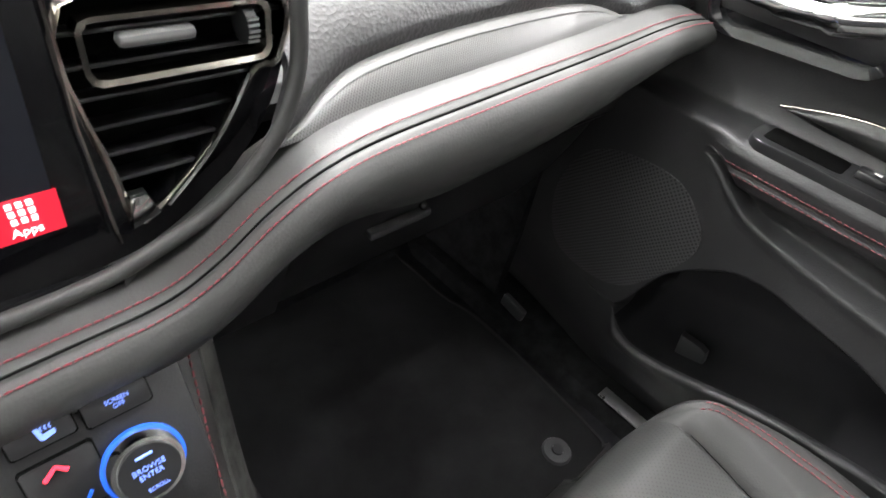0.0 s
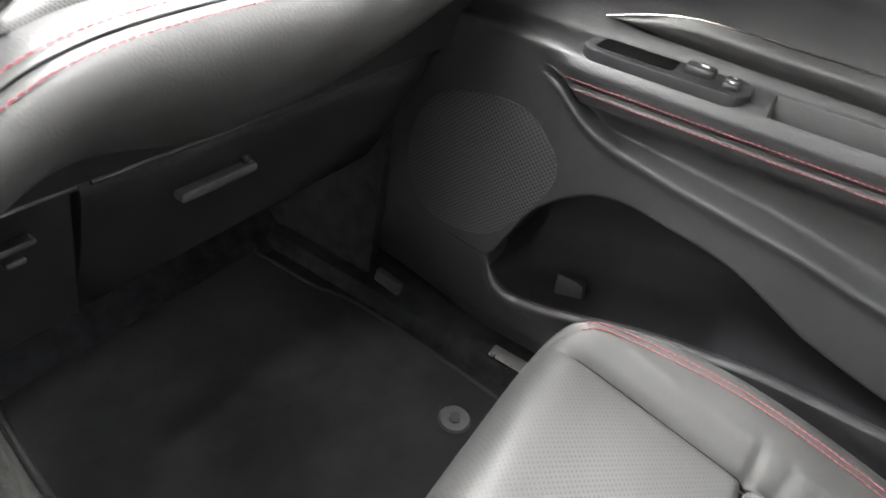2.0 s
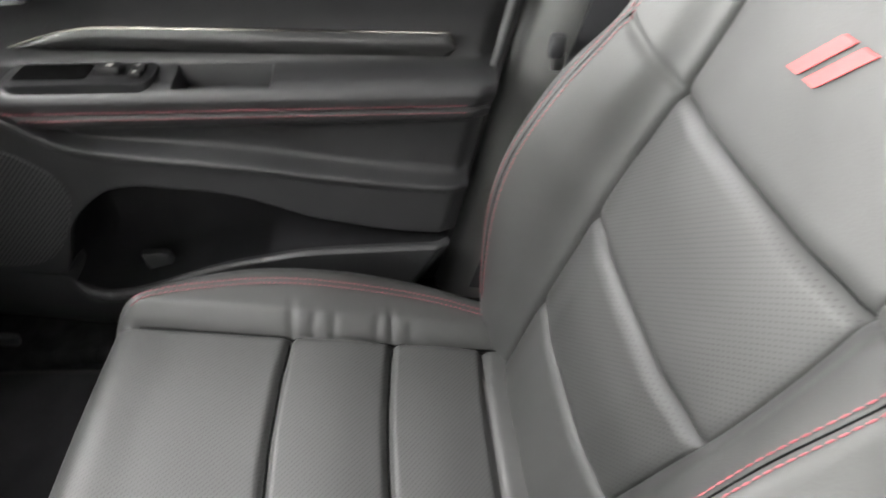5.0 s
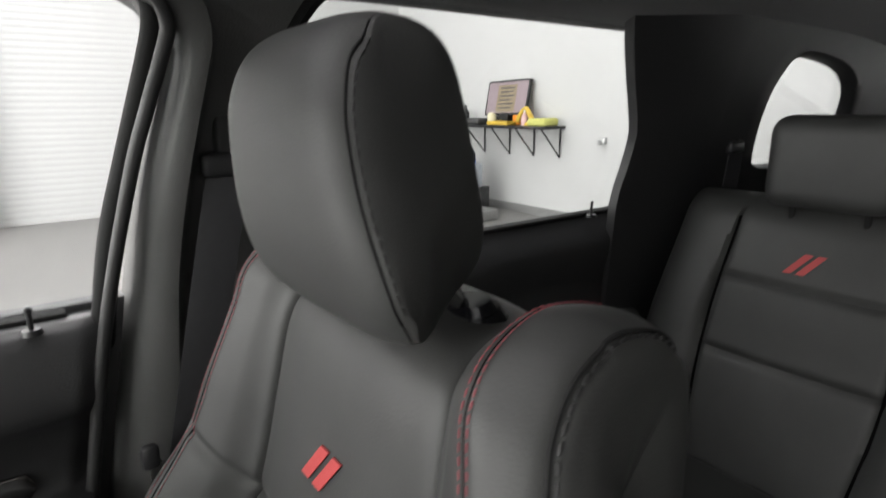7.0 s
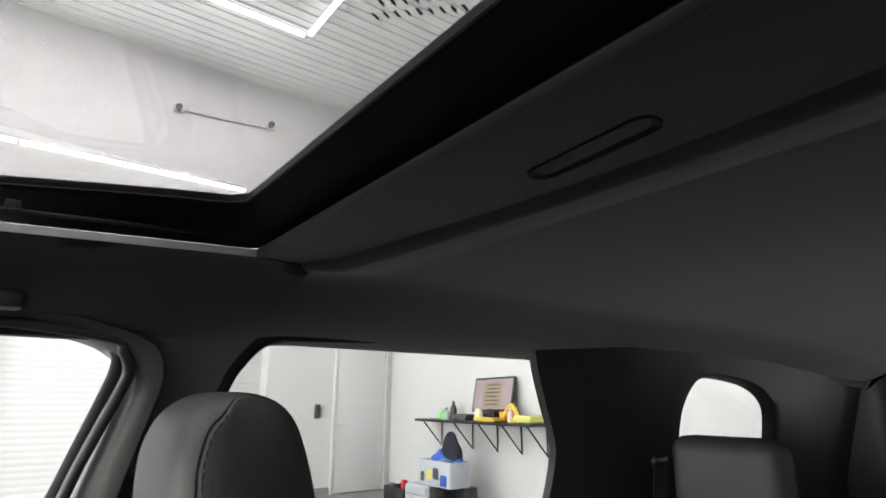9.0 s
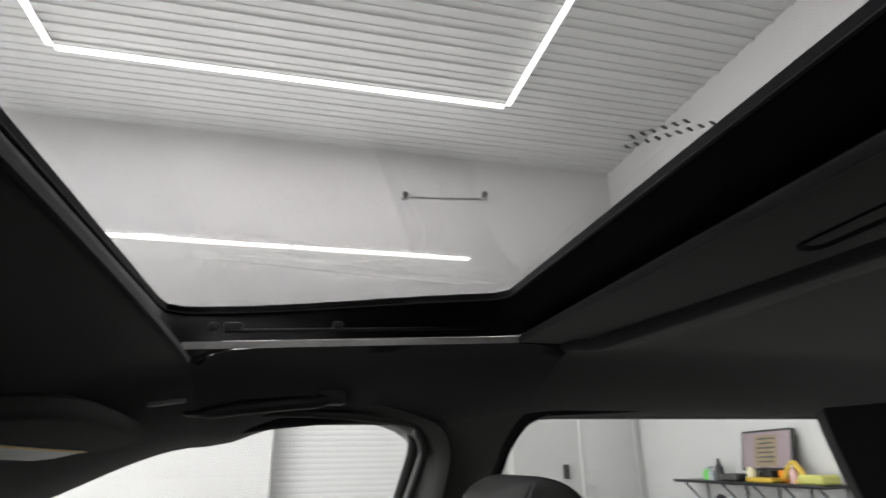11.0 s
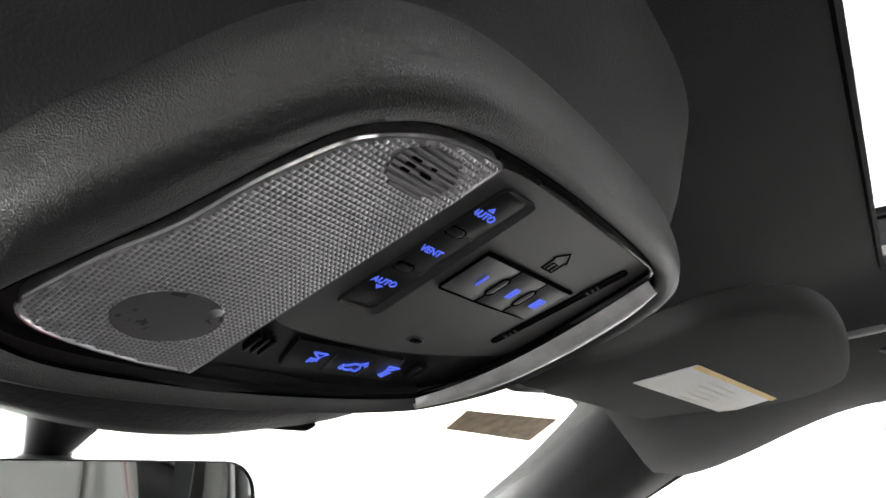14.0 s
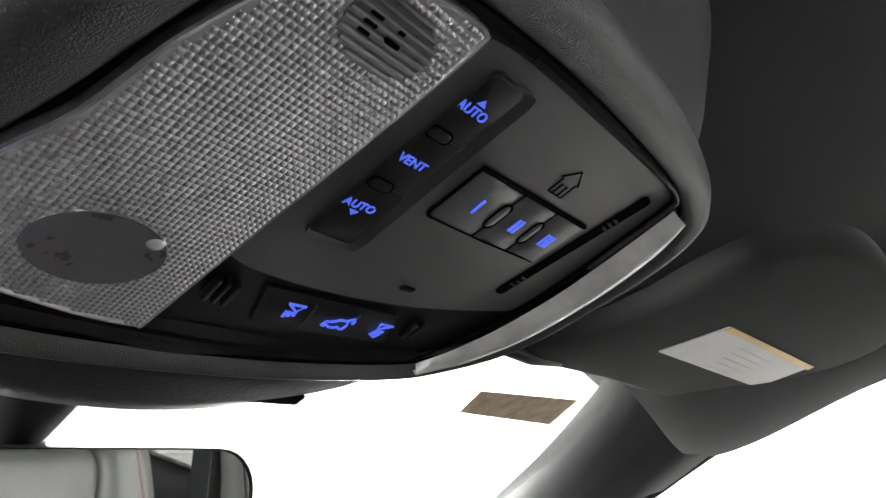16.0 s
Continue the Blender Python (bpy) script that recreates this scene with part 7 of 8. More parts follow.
    # microphone slot
    sl = basis(CM @ Vector((0.1008, 0.0280, face_z(0.1008) + 0.0006)), CM.to_3x3() @ Vector((0.145, 1, 0)), CM.to_3x3() @ Vector((-1, 0.145, 0)))
    bm = bmesh.new()
    plate(bm, rounded(0.0690, 0.0058, 0.0022), sl, 0.004, 0)
    slot = part("microphone_slot", bm, DARKGAP, panel, "dark recessed slot")
    for k in (-0.027, -0.0245, -0.022, 0.015, 0.0175, 0.020):
        box("slot_rib", sl @ Vector((k, 0, 0.0003)), (0.0010, 0.0044, 0.0009), SMOOTH, slot, 0, rot=sl.to_3x3())
    # oval sensor in a raised ring
    bm = bmesh.new()
    plate(bm, rounded(0.0100, 0.0046, 0.0022, 6, 0.0535, -0.0178), CM @ pose(0, 0, face_z(0.0535) + 0.0007), 0.002, 0.0005)
    sensor = part("sensor", bm, CONSOLE, panel, "small oval sensor")
    bm = bmesh.new()
    plate(bm, rounded(0.0074, 0.0028, 0.0013, 6, 0.0535, -0.0178), CM @ pose(0, 0, face_z(0.0535) + 0.0010), 0.002, 0.0003)
    part("sensor_window", bm, PIANO, sensor)
    # lamp buttons on the lower shelf
    bm = bmesh.new()
    plate(bm, round_poly([(0.0085, -0.0375), (0.0680, -0.0365), (0.0770, -0.0560), (0.0150, -0.0585)], 0.0015), CM @ pose(0, 0, -0.0026), 0.003, 0.0006)
    lb = part("lamp_buttons", bm, KEY, root, "satin black lamp buttons")
    for x in (0.0300, 0.0505):
        bm = bmesh.new()
        tube(bm, [CM @ Vector((x + 0.001, -0.0410, -0.0023)), CM @ Vector((x + 0.004, -0.0555, -0.0023))], 0.0005, 5)
        part("button_ridge", bm, BUTTON, lb)
    for x in (0.0240, 0.0672):
        s = -1 if x > 0.05 else 1
        bm = bmesh.new()
        tri = ((-0.0030, 0.0012), (0.0036, 0.0014), (0.0018 * s, -0.0024), (-0.0030, 0.0012))
        tube(bm, [CM @ Vector((x + p, -0.0445 + q, -0.0022)) for p, q in tri], 0.00055, 6)
        for k in range(3):
            o = -0.0014 + 0.0016 * k
            plate(bm, [(x + o - 0.0006, -0.0474), (x + o + 0.0007, -0.0474), (x + o + 0.0004 + 0.0008 * s, -0.0512 + 0.0008 * k * s), (x + o - 0.0009 + 0.0008 * s, -0.0512 + 0.0008 * k * s)][::-1], CM @ pose(0, 0, -0.0020), 0.0004, 0)
        part("lamp_mark", bm, BLUE, lb, "blue lit lamp symbol")
    bm = bmesh.new()
    car = ((-0.0050, -0.0022), (-0.0048, 0.0004), (-0.0022, 0.0010), (0.0002, 0.0030), (0.0036, 0.0030), (0.0050, 0.0004), (0.0048, -0.0022), (0.0030, -0.0026), (0.0018, -0.0014), (0.0004, -0.0026), (-0.0020, -0.0026), (-0.0032, -0.0014), (-0.0042, -0.0026), (-0.0050, -0.0022))
    tube(bm, [CM @ Vector((0.0456 + x, -0.0490 + y, -0.0022)) for x, y in car], 0.00055, 6)
    tube(bm, [CM @ Vector((0.0456 + x, -0.0490 + y, -0.0022)) for x, y in ((0.0036, 0.0034), (0.0056, 0.0052), (0.0066, 0.0034), (0.0062, 0.0020))], 0.00055, 6)
    part("tailgate_mark", bm, BLUE, lb, "blue lit car symbol")
    for x, y in ((-0.0075, -0.0440), (-0.0040, -0.0445), (-0.0005, -0.0450), (0.0800, -0.0430), (0.0835, -0.0415)):
        box("grip_rib", CM @ Vector((x, y, -0.0024)), (0.0015, 0.0110, 0.0036), SMOOTH, panel, 0.0006, rot=CM.to_3x3())
    # clear light guide at the side: a bulged strip between the panel and the housing
    ga = resample(smooth_line([(0.1190, 0.0655), (0.1210, 0.046), (0.1228, 0.0125), (0.1205, -0.0120), (0.1165, -0.0290), (0.1095, -0.0460), (0.1000, -0.0605)]), 60, False)
    gb = resample(smooth_line([(0.1300, 0.0650), (0.1415, 0.0500), (0.1470, 0.0250), (0.1465, 0.0020), (0.1410, -0.0260), (0.1250, -0.0490), (0.1010, -0.0640)]), 60, False)
    bm = bmesh.new()
    surface(bm, lambda u, v: CM @ (ga[min(59, int(round(u * 59)))].lerp(gb[min(59, int(round(u * 59)))], v) + Vector((0, 0, -0.0012 + 0.0076 * math.sin(math.pi * min(1.0, 0.12 + 0.75 * v))))), 59, 10)
    guide = part("light_guide", bm, GUIDE, root, "clear plastic light guide")
    bm = bmesh.new()
    tube(bm, [CM @ (a + Vector((-0.0004, 0, -0.0008))) for a in ga], 0.0006, 6)
    part("guide_joint", bm, DARKGAP, guide, "dark joint")

    # nose towards the windscreen
    bm = bmesh.new()
    rows = []
    for y, z, w in ((0.352, 1.512, 0.150), (0.375, 1.486, 0.152), (0.395, 1.476, 0.146), (0.415, 1.474, 0.128), (0.435, 1.484, 0.105), (0.450, 1.51, 0.08)):
        rows.append([Vector((0.0 + w * math.sin(a), y - 0.012 * (1 - math.cos(a)), z + 0.055 * (1 - math.cos(a)))) for a in [radians(-88 + 176 * k / 40) for k in range(41)]])
    skin(bm, rows, 41)
    nose = part("nose", bm, SOFT, root, "grained black nose cover")
    bm = bmesh.new()
    rbox(bm, (0.045, 0.398, 1.4805), (0.050, 0.008, 0.002), 0.001, 2, Matrix.Rotation(radians(-22), 3, "X"))
    part("nose_slot", bm, DARKGAP, nose, "dark vent slot")


def round_poly(pts, r, n=4):
    """A polygon whose corners are rounded by r."""
    out = []
    m = len(pts)
    for i in range(m):
        p = Vector(pts[i])
        a, b = (Vector(pts[i - 1]) - p).normalized(), (Vector(pts[(i + 1) % m]) - p).normalized()
        for k in range(n + 1):
            t = k / n
            q = p + a * r * (1 - t) ** 2 + b * r * t ** 2
            out.append((q.x, q.y))
    return out


KEY = vary(shader("satin_key", (0.013, 0.013, 0.014), 0.34, 0, 0.5), (0.013, 0.013, 0.014), 0.1, 60, 0.34, 0.04)


def smooth_line(pts, n=6):
    return [(p.x, p.y) for p in spline([(x, y, 0) for x, y in pts], n)]


HOUSING = grain(vary(shader("grained_housing", (0.05, 0.05, 0.051), 0.34, 0, 1.0), (0.05, 0.05, 0.051), 0.12, 25, 0.33, 0.05), 1900, 0.55, 0.0004)
CONSOLE = grain(vary(shader("console_plastic", (0.085, 0.085, 0.086), 0.37, 0, 1.0), (0.085, 0.085, 0.086), 0.12, 25, 0.37, 0.05), 2400, 0.32, 0.0003)
BUTTON = vary(shader("button_plastic", (0.085, 0.085, 0.086), 0.40, 0, 1.0), (0.085, 0.085, 0.086), 0.08, 40, 0.36, 0.03)
KEYRIM = vary(shader("satin_key_rim", (0.034, 0.034, 0.035), 0.30, 0, 0.8), (0.034, 0.034, 0.035), 0.10, 40, 0.30, 0.04)
LIPM = shader("polished_lip", (0.05, 0.05, 0.05), 0.15, 0, 1.0)
SPOT = vary(shader("smoked_spot", (0.19, 0.185, 0.195), 0.28, 0.2, 0.9), (0.19, 0.185, 0.195), 0.10, 60, 0.28, 0.03)
DOMEM = vary(shader("moulded_clear", (0.30, 0.295, 0.31), 0.16, 0.35, 1.0), (0.30, 0.295, 0.31), 0.15, 200)
GUIDE = vary(shader("frosted_light_guide", (0.80, 0.80, 0.80), 0.18, 0.15, 1.0), (0.80, 0.80, 0.80), 0.25, 45, 0.22, 0.08)
overhead_console()


# ---- sun visor, mirror, windscreen ----
def sun_visor():
    root = thing("sun_visor", "folded black cloth sun visor with a white warning label", "sun visor", (0.40, 0.30, 1.56))
    vm = basis((0.0, 0.30, 1.5395), (1, 0, -0.0203), (0, -1, 0.1407))
    out = [(0.262, -0.097), (0.256, -0.05), (0.245, 0.0), (0.226, 0.040), (0.219, 0.072), (0.236, 0.102), (0.277, 0.118), (0.36, 0.122), (0.50, 0.112), (0.56, 0.098), (0.600, 0.070), (0.622, 0.030), (0.640, -0.02), (0.650, -0.06), (0.640, -0.095), (0.55, -0.103), (0.40, -0.098)]
    so = resample(smooth_outline(out, 5), 120)
    bm = bmesh.new()
    rings = []
    cx, cy = 0.43, 0.0
    for s, z in ((0.94, 0.0), (0.975, -0.0015), (0.995, -0.005), (1.0, -0.010), (0.995, -0.015), (0.94, -0.020)):
        rings.append([bm.verts.new(vm @ Vector((cx + (p.x - cx) * s, cy + (p.y - cy) * s, z))) for p in so])
    for a, b in zip(rings, rings[1:]):
        for k in range(120):
            bm.faces.new((a[k], a[(k + 1) % 120], b[(k + 1) % 120], b[k]))
    bm.faces.new(rings[0])
    bm.faces.new(rings[-1][::-1])
    part("visor_body", bm, VISOR, root, "black cloth visor body")
    bm = bmesh.new()
    q = [(0.327, 0.0262), (0.560, 0.0390), (0.612, -0.0232), (0.340, -0.0290)]
    plate(bm, q, vm @ pose(0, 0, 0.0012), 0.001, 0)
    lab = part("warning_label", bm, LABEL, root, "white paper warning label", smooth=False)
    bm = bmesh.new()
    plate(bm, [(0.327, 0.0275), (0.562, 0.0405), (0.570, 0.0335), (0.329, 0.0215)], vm @ pose(0, 0, 0.0017), 0.0006, 0)
    part("label_band", bm, LABELY, lab, "yellow edge band", smooth=False)
    bm = bmesh.new()
    for k in range(5):
        rbox(bm, vm @ Vector((0.45 + 0.004 * k, 0.016 - 0.009 * k, 0.0018)), (0.12 - 0.012 * k, 0.0013, 0.0006), 0)
    part("label_print", bm, LINES, lab, "faint grey print")
    bm = bmesh.new()
    tube(bm, [(0.235, 0.40, 1.528), (0.265, 0.395, 1.523), (0.30, 0.392, 1.525)], 0.006, 10)
    rbox(bm, (0.225, 0.40, 1.535), (0.03, 0.03, 0.018), 0.005)
    part("pivot_clip", bm, SMOOTH, root, "black pivot clip")
    box("clip_tag", (0.545, 0.177, 1.588), (0.012, 0.042, 0.006), KNOB_L, root, 0.002, "pale grey tag", rot=Matrix.Rotation(radians(-8), 3, "X"))


VISOR = grain(vary(shader("visor_cloth", (0.045, 0.046, 0.045), 0.9, 0, 0.2), (0.045, 0.046, 0.045), 0.1, 12), 1200, 0.4, 0.0005, False)
LINES = shader("print_grey", (0.70, 0.68, 0.655), 0.6)
KNOB_L = shader("pale_grey_plastic", (0.25, 0.25, 0.25), 0.5)
sun_visor()


def grab_handle():
    root = thing("grab_handle", "black grab handle folded up on the roof rail", "grab handle", (0.60, 0.06, 1.60))
    bm = bmesh.new()
    pts = spline([(0.598, 0.152, 1.584), (0.589, 0.130, 1.581), (0.586, 0.088, 1.586), (0.586, 0.024, 1.592), (0.589, -0.006, 1.595), (0.598, -0.028, 1.602)], 8)
    tube(bm, pts, 0.0095, 10)
    part("grip", bm, HARD, root, "black plastic grip")
    for y, z in ((0.148, 1.587), (-0.024, 1.603)):
        box("mount", (0.600, y, z), (0.030, 0.040, 0.026), HARD, root, 0.008)


grab_handle()


def rear_mirror():
    root = thing("rear_view_mirror", "black rear-view mirror on a stem", "mirror", (0.0, 0.52, 1.43))
    mm = basis((0.0, 0.512, 1.428), (1, 0.10, 0.0), (0, -0.12, 1))
    bm = bmesh.new()
    out = rounded(0.262, 0.072, 0.030, 7)
    n = len(out)
    rings = []
    for s, z in ((0.955, -0.001), (0.985, 0.002), (1.0, -0.002), (1.0, -0.012), (0.9, -0.026), (0.6, -0.034)):
        rings.append([bm.verts.new(mm @ Vector((x * (1 - (1 - s) * 0.35), y * s, z))) for x, y in out])
    for a, b in zip(rings, rings[1:]):
        for k in range(n):
            bm.faces.new((a[k], a[(k + 1) % n], b[(k + 1) % n], b[k]))
    bm.faces.new(rings[-1][::-1])
    part("mirror_shell", bm, SMOOTH, root, "black plastic shell")
    bm = bmesh.new()
    plate(bm, [(x * 0.985, y * 0.955) for x, y in out], mm @ pose(0, 0, -0.0002), 0.002, 0)
    part("mirror_glass", bm, MIRROR, root, "mirror glass", smooth=False)
    bm = bmesh.new()
    tube(bm, [(0.0, 0.535, 1.44), (0.0, 0.53, 1.47), (0.0, 0.50, 1.505)], [0.012, 0.013, 0.028], 12)
    part("stem", bm, SMOOTH, root, "black stem")


MIRROR = shader("mirror_silver", (0.62, 0.64, 0.62), 0.02, 1.0)
rear_mirror()


def windscreen():
    root = thing("windscreen", "large clear windscreen with a brown sticker", "windscreen", (0, 0.8, 1.35), kind="structure")
    bm = bmesh.new()
    slab(bm, lambda u, v: Vector(((-0.60 - 0.22 * v) * (1 - 2 * u), 0.40 + 0.80 * v, 1.556 - 0.40 * v + 0.0 * u)), 12, 10, 0.005, (0, 0.4, 0.9))
    g = part("windscreen_glass", bm, SCREENGLASS, root, "clear windscreen glass")
    g.visible_shadow = False


windscreen()


def sticker():
    wm = basis((0.41, 0.498, 1.5045), (1, 0, 0), (0, -0.894, 0.447))
    bm = bmesh.new()
    plate(bm, [(-0.083, -0.016), (0.093, -0.026), (0.080, 0.024), (-0.090, 0.018)], wm @ pose(0, 0, 0.003), 0.0008, 0)
    tagged(part("sticker", bm, KRAFT, smooth=False), "brown paper sticker on the windscreen glass", "sticker")


sticker()


# ---- workshop things ----
def service_door():
    root = thing("service_door", "closed white steel service door with hinges", "door", (WALL_X - 0.02, -4.66, GROUND), kind="structure")
    box("leaf", (WALL_X - 0.02, -4.66, 1.23), (0.045, 0.86, 2.24), WHITE2, root, 0.004, "white door leaf")
    for c, s in (((WALL_X - 0.02, -4.20, 1.25), (0.06, 0.05, 2.30)), ((WALL_X - 0.02, -5.12, 1.25), (0.06, 0.05, 2.30)), ((WALL_X - 0.02, -4.66, 2.38), (0.06, 0.97, 0.05))):
        box("frame", c, s, WHITE, root, 0.004)
    for z in (0.5, 1.3, 2.1):
        box("hinge", (WALL_X - 0.05, -5.085, z), (0.02, 0.03, 0.11), STEEL, root, 0.004)
    box("lever", (WALL_X - 0.07, -4.29, 1.10), (0.03, 0.10, 0.025), STEEL, root, 0.008)
    bm = bmesh.new()
    rbox(bm, (WALL_X - 0.01, -3.66, GROUND + 0.05), (0.03, 1.1, 0.10), 0)
    part("skirting", bm, PLINTH, root, smooth=False)


PLINTH = vary(shader("grey_skirting", (0.22, 0.22, 0.215), 0.6), (0.22, 0.22, 0.215), 0.1, 6)
service_door()
structure(box("baseboard", (1.5, BACK_Y + 0.015, GROUND + 0.05), (13.3, 0.03, 0.10), PLINTH, bevel=0), "grey skirting along the workshop wall", "baseboard")


def wall_box(name, label, cat, c, s, mat, part_c, part_s, part_mat, part_name):
    root = thing(name, label, cat, c)
    box("case", c, s, mat, root, min(s) * 0.15)
    box(part_name, part_c, part_s, part_mat, root, min(part_s) * 0.15)


DARKGREY = shader("dark_grey_plastic", (0.06, 0.06, 0.06), 0.5)
wall_box("wall_switch", "black intercom box on a white wall", "switch box", (WALL_X - 0.02, -3.92, 1.31), (0.04, 0.09, 0.20), DARKGREY, (WALL_X - 0.045, -3.92, 1.34), (0.012, 0.05, 0.06), SMOOTH, "button")
wall_box("wall_tap", "small metal wall tap", "tap", (4.06, BACK_Y + 0.03, 1.07), (0.10, 0.05, 0.07), STEEL, (4.06, BACK_Y + 0.08, 1.05), (0.03, 0.07, 0.05), STEEL, "spout")


def wall_camera(y, z):
    root = thing("wall_camera", "small white camera with a cable on a wall", "camera", (WALL_X, y, z), "wall cameras")
    box("mount", (WALL_X - 0.03, y, z), (0.06, 0.14, 0.10), WHITE2, root, 0.02)
    bm = bmesh.new()
    tube(bm, [(WALL_X - 0.05, y, z), (WALL_X - 0.20, y + 0.03, z - 0.03)], [0.035, 0.05], 12)
    part("camera_body", bm, DARKGREY, root, "grey camera body")


wall_camera(-1.44, 5.60)
wall_camera(-2.80, 5.74)


def cable():
    root = thing("cable", "thin grey cable between two wall cameras", "cable", (WALL_X, -2.1, 5.6))
    bm = bmesh.new()
    tube(bm, spline([(WALL_X - 0.02, -1.5, 5.61), (WALL_X - 0.02, -2.1, 5.64), (WALL_X - 0.02, -2.75, 5.70)], 6), 0.012, 6)
    part("wire", bm, PLINTH, root)


cable()


def wall_shelf():
    root = thing("wall_shelf", "black shelf on triangular steel brackets", "shelf", (5.75, BACK_Y + 0.18, 1.2))
    box("board", (5.78, BACK_Y + 0.19, 1.205), (2.34, 0.36, 0.035), SMOOTH, root, 0.005)
    for x in (6.75, 6.05, 5.55, 5.11, 4.68):
        bm = bmesh.new()
        tube(bm, [(x, BACK_Y + 0.02, 1.19), (x, BACK_Y + 0.02, 0.85), (x, BACK_Y + 0.34, 1.185)], 0.012, 6)
        part("bracket", bm, SMOOTH, root, "black steel bracket")


wall_shelf()
SH = 1.2225


def monitor():
    root = thing("monitor", "dark framed display leaning on the shelf", "monitor", (5.5, BACK_Y + 0.12, SH))
    m = basis((5.49, BACK_Y + 0.14, 1.56), (-1, 0, 0.02), (0, -0.22, 1))
    bm = bmesh.new()
    plate(bm, rounded(0.76, 0.44, 0.015), m, 0.04, 0.005)
    part("case", bm, SMOOTH, root, "black frame")
    bm = bmesh.new()
    plate(bm, rounded(0.71, 0.39, 0.004), m @ pose(0, 0, 0.002), 0.002, 0)
    part("screen", bm, SCREENPINK, root, "dim pinkish screen", smooth=False)
    bm = bmesh.new()
    plate(bm, rounded(0.34, 0.34, 0.004, 3, 0.0, -0.01), m @ pose(0, 0, 0.004), 0.001, 0)
    part("picture", bm, SCREENTAN, root, "tan page", smooth=False)
    bm = bmesh.new()
    for k in range(6):
        plate(bm, rounded(0.26 - 0.03 * (k % 2), 0.014, 0.003, 2, 0.0, 0.12 - 0.05 * k), m @ pose(0, 0, 0.006), 0.001, 0)
    part("text_lines", bm, DARKGREY, root, smooth=False)
    box("stand", (5.49, BACK_Y + 0.14, SH + 0.08), (0.14, 0.10, 0.15), SMOOTH, root, 0.01)


SCREENPINK = vary(shader("screen_pink", (0.30, 0.24, 0.26), 0.3), (0.30, 0.24, 0.26), 0.1, 4)
SCREENTAN = vary(shader("screen_tan", (0.26, 0.21, 0.14), 0.3), (0.26, 0.21, 0.14), 0.15, 9)
monitor()
YELLOW = vary(shader("yellow_plastic", (0.62, 0.42, 0.05), 0.5), (0.62, 0.42, 0.05), 0.1, 20)
ORANGE = shader("orange_plastic", (0.85, 0.30, 0.02), 0.4)
LIME = vary(shader("lime_cloth", (0.55, 0.55, 0.16), 0.9), (0.55, 0.55, 0.16), 0.25, 30)
GREENP = shader("green_plastic", (0.15, 0.60, 0.10), 0.4)
BLUEP = vary(shader("blue_cloth", (0.03, 0.10, 0.42), 0.8), (0.03, 0.10, 0.42), 0.3, 15)
PINKP = shader("pink_plastic", (0.65, 0.42, 0.40), 0.4)
CREAM = shader("cream_plastic", (0.70, 0.66, 0.45), 0.5)
BLACKCLOTH = vary(shader("black_cloth", (0.012, 0.012, 0.02), 0.9), (0.012, 0.012, 0.02), 0.3, 10)
TUBP = vary(shader("pale_tub_plastic", (0.40, 0.43, 0.46), 0.35), (0.40, 0.43, 0.46), 0.1, 8)


def bottle(x, dy, h, r, mat, cap, label):
    y = BACK_Y + dy
    root = thing("bottle", label, "bottle", (x, y, SH), "bottles on the shelf")
    bm = bmesh.new()
    tube(bm, [(x, y, SH), (x, y, SH + h * 0.62), (x, y, SH + h * 0.75), (x, y, SH + h * 0.86)], [r, r, r * 0.5, r * 0.35], 14)
    part("bottle_body", bm, mat, root)
    bm = bmesh.new()
    tube(bm, [(x, y, SH + h * 0.86), (x, y, SH + h)], [r * 0.45, r * 0.4], 10)
    part("cap", bm, cap, root)


bottle(6.46, 0.20, 0.15, 0.06, GREENP, TUBP, "green spray bottle on a shelf")
bottle(6.24, 0.20, 0.25, 0.05, SMOOTH, DARKGREY, "dark bottle on a shelf")
bottle(6.34, 0.24, 0.16, 0.04, TUBP, SMOOTH, "pale bottle on a shelf")
bottle(5.05, 0.25, 0.18, 0.04, PINKP, CREAM, "pinkish bottle on a shelf")


def shelf_lump(name, label, cat, x, dy, size, mat, seed, lid=None):
    rnd = random.Random(seed)
    bm = bmesh.new()
    y = BACK_Y + dy
    rbox(bm, (0, 0, size[2] / 2), size, min(size) * 0.35, 4)
    for v in bm.verts:
        k = v.co.z / size[2]
        v.co.x += rnd.uniform(-0.012, 0.012) * k
        v.co.z *= 1 + rnd.uniform(-0.10, 0.10)
    bmesh.ops.translate(bm, vec=(x, y, SH), verts=bm.verts)
    tagged(part(name, bm, mat), label, cat)


shelf_lump("cloth", "lime yellow microfibre cloth on a shelf", "cloth", 4.78, 0.22, (0.30, 0.24, 0.09), LIME, 3)
shelf_lump("tray", "yellow plastic tray on a shelf", "tray", 5.45, 0.27, (0.38, 0.16, 0.05), YELLOW, 4)
shelf_lump("box", "cream cardboard box on a shelf", "box", 5.70, 0.20, (0.10, 0.10, 0.15), CREAM, 5)
shelf_lump("box", "dark tool box on a shelf", "box", 5.98, 0.22, (0.26, 0.2, 0.08), DARKGREY, 6)
shelf_lump("cup", "orange plastic cup on a shelf", "cup", 5.29, 0.12, (0.12, 0.12, 0.16), ORANGE, 7)
shelf_lump("box", "black box on a shelf", "box", 5.60, 0.10, (0.28, 0.12, 0.10), SMOOTH, 8)


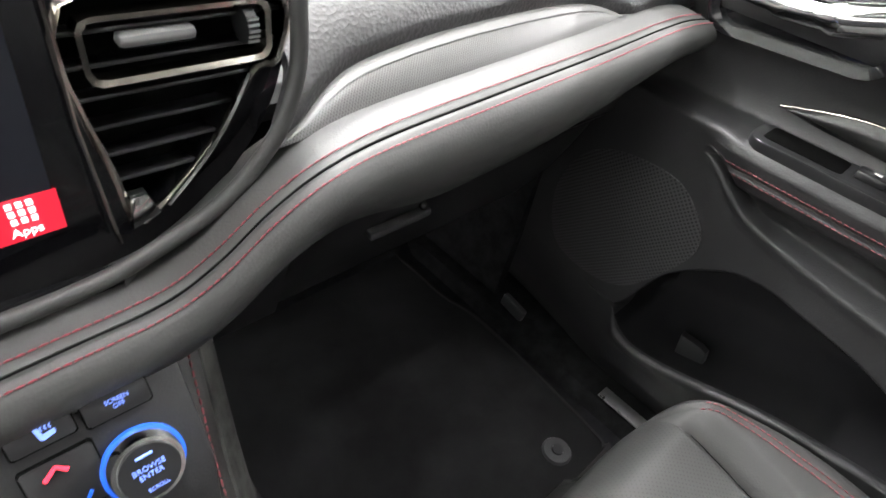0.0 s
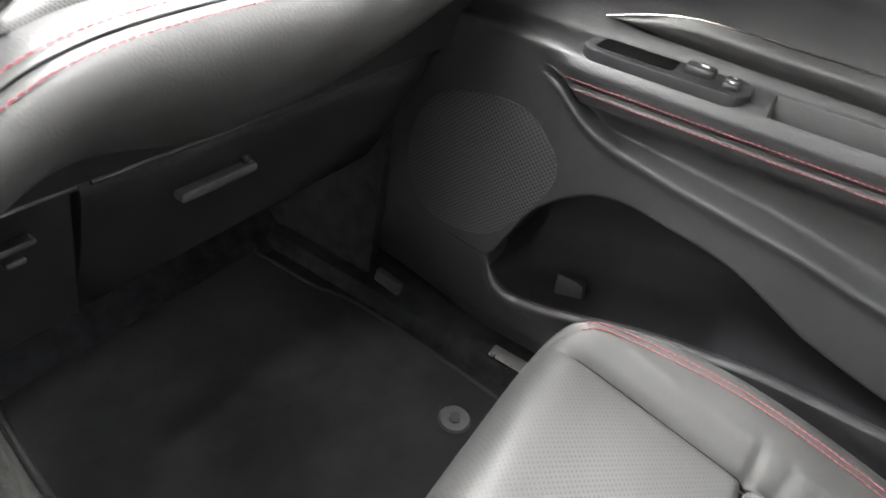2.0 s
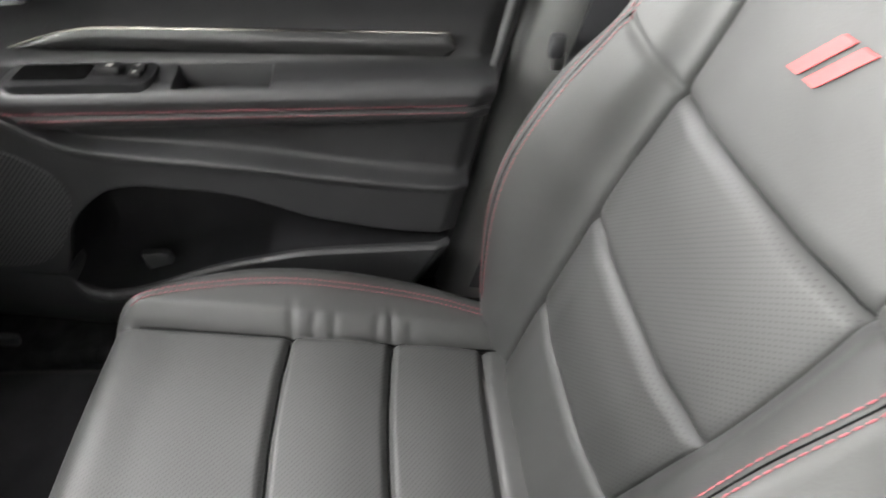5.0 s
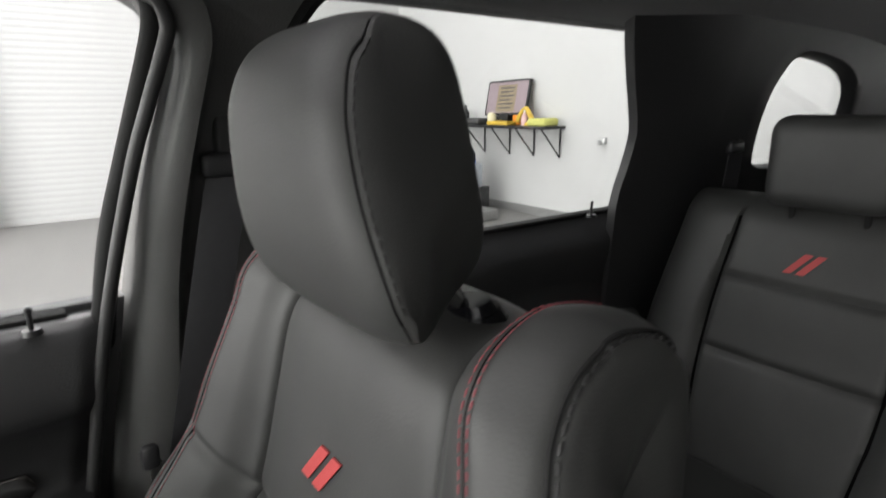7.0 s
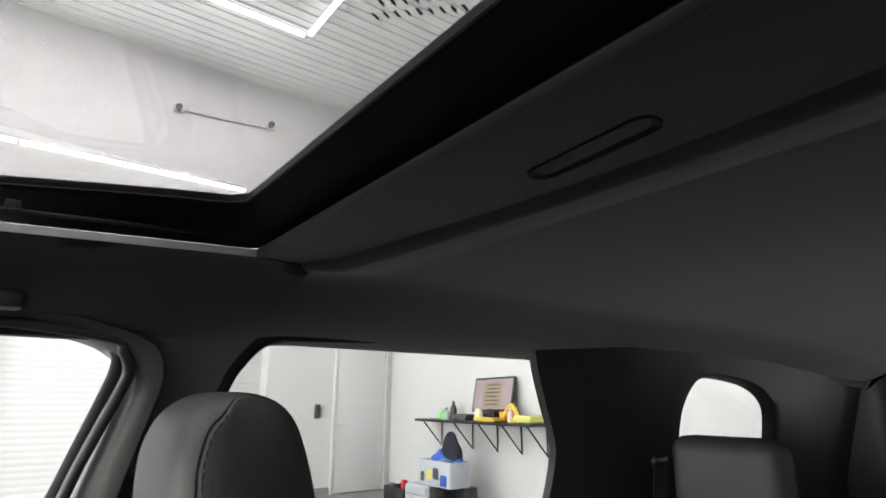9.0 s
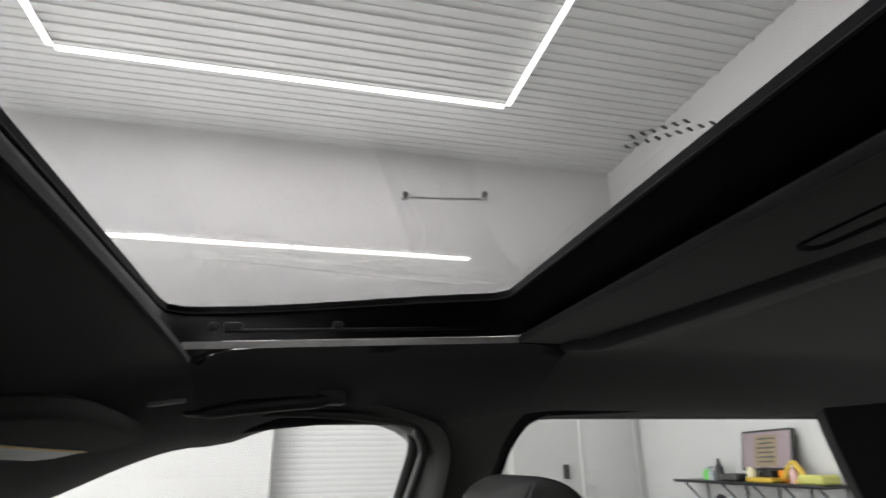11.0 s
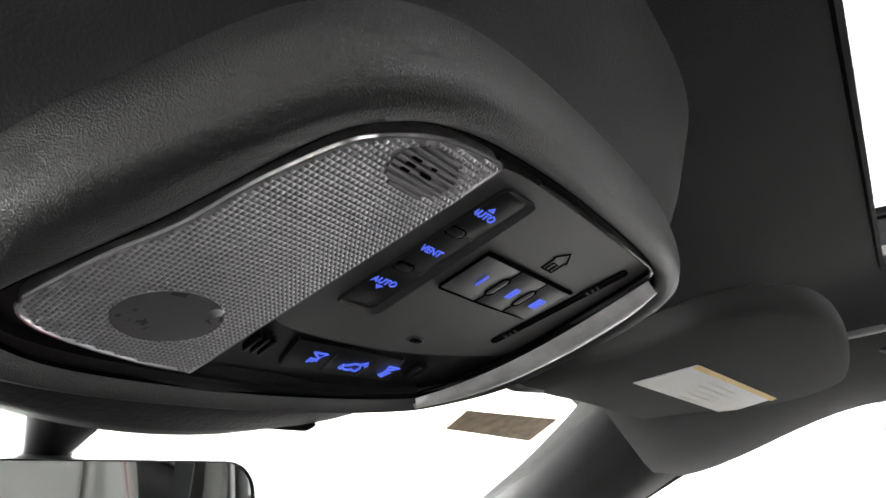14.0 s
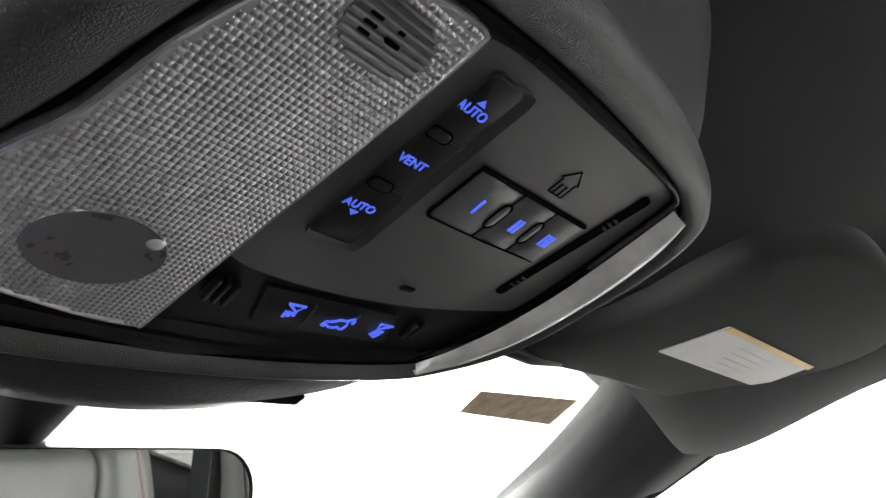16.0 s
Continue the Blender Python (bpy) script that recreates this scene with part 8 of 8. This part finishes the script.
def yellow_hook():
    bm = bmesh.new()
    pts = spline([(5.20, BACK_Y + 0.22, SH + 0.05), (5.13, BACK_Y + 0.22, SH + 0.15), (5.06, BACK_Y + 0.22, SH + 0.20), (4.99, BACK_Y + 0.22, SH + 0.13), (4.93, BACK_Y + 0.22, SH + 0.025)], 6)
    tube(bm, pts, 0.030, 8)
    rbox(bm, (4.98, BACK_Y + 0.22, SH + 0.02), (0.20, 0.12, 0.04), 0.01)
    tagged(part("spray_gun", bm, YELLOW), "yellow curved spray gun on a shelf", "tool")


yellow_hook()


def tool_cart():
    root = thing("tool_cart", "pale plastic drawer cart on the floor", "cart", (5.85, -4.62, GROUND))
    box("drawer_body", (6.17, -4.62, GROUND + 0.175), (0.48, 0.45, 0.35), TUBP, root, 0.02)
    for k in range(3):
        box("drawer_front", (6.17, -4.385, GROUND + 0.065 + 0.11 * k), (0.45, 0.02, 0.10), TUBP, root, 0.006)
    box("side_case", (5.86, -4.60, GROUND + 0.175), (0.13, 0.36, 0.35), SMOOTH, root, 0.01, "black side case")
    box("side_case", (5.66, -4.78, GROUND + 0.175), (0.24, 0.20, 0.35), SMOOTH, root, 0.01, "black side case")


tool_cart()


def crate(name, label, cat, c, s, mat, items):
    root = thing(name, label, cat, (c[0], c[1], c[2] - s[2] / 2))
    t = 0.015
    for n, cc, ss in (("side", (c[0] - s[0] / 2, c[1], c[2]), (t, s[1], s[2])), ("side", (c[0] + s[0] / 2, c[1], c[2]), (t, s[1], s[2])), ("end", (c[0], c[1] - s[1] / 2, c[2]), (s[0], t, s[2])), ("end", (c[0], c[1] + s[1] / 2, c[2]), (s[0], t, s[2])), ("base", (c[0], c[1], c[2] - s[2] / 2 + 0.01), (s[0], s[1], 0.02))):
        box(n, cc, ss, mat, root, 0.004)
    for n, cc, ss, m in items:
        box(n, (c[0] + cc[0], c[1] + cc[1], c[2] + cc[2]), ss, m, root, min(ss) * 0.25)


REDP = shader("red_plastic", (0.55, 0.03, 0.03), 0.4)
crate("storage_tub", "clear plastic tub with blue and green bottles on a cart", "tub", (5.86, -4.60, GROUND + 0.505), (0.64, 0.30, 0.30), TUBP, (("content", (0.10, 0.14, -0.02), (0.12, 0.05, 0.12), LIME), ("content", (-0.20, 0.14, -0.07), (0.12, 0.07, 0.13), BLUEP), ("content", (-0.04, 0.13, 0.0), (0.12, 0.08, 0.14), DARKGREY), ("content", (0.24, 0.13, -0.05), (0.08, 0.08, 0.12), DARKGREY)))
crate("floor_bin", "black plastic bin with red bottles on the floor", "bin", (6.70, -4.55, GROUND + 0.13), (0.48, 0.32, 0.26), SMOOTH, (("content", (-0.02, 0, 0.11), (0.08, 0.08, 0.20), REDP), ("content", (0.12, 0.08, 0.08), (0.10, 0.10, 0.16), DARKGREY)))


def jacket():
    bm = bmesh.new()
    rows = []
    for k in range(9):
        t = k / 8
        r = 0.19 * (1 - t) ** 0.6 + 0.02
        rows.append([Vector((5.74 + r * (1.0 + 0.15 * math.sin(3 * a + k)) * math.cos(a), -4.62 + 0.55 * r * math.sin(a), GROUND + 0.68 + 0.31 * t + 0.02 * math.sin(5 * a))) for a in [q / 28 * math.tau for q in range(29)]])
    skin(bm, rows, 29)
    tagged(part("jacket", bm, BLACKCLOTH), "dark blue and black cloth heaped on a tub", "cloth")
    bm = bmesh.new()
    rows = []
    for k in range(5):
        t = k / 4
        r = 0.29 * (1 - 0.5 * t)
        rows.append([Vector((5.80 + r * math.cos(a), -4.60 + 0.45 * r * math.sin(a), GROUND + 0.66 + 0.11 * t + 0.03 * math.sin(4 * a + k))) for a in [q / 24 * math.tau for q in range(25)]])
    skin(bm, rows, 25)
    tagged(part("blue_cloth", bm, BLUEP), "blue cloth under a dark jacket", "cloth")


jacket()
tagged(box("platform", (5.36, -4.50, GROUND + 0.065), (0.50, 0.32, 0.13), PLINTH, bevel=0.02), "low grey plastic platform on the floor", "platform")
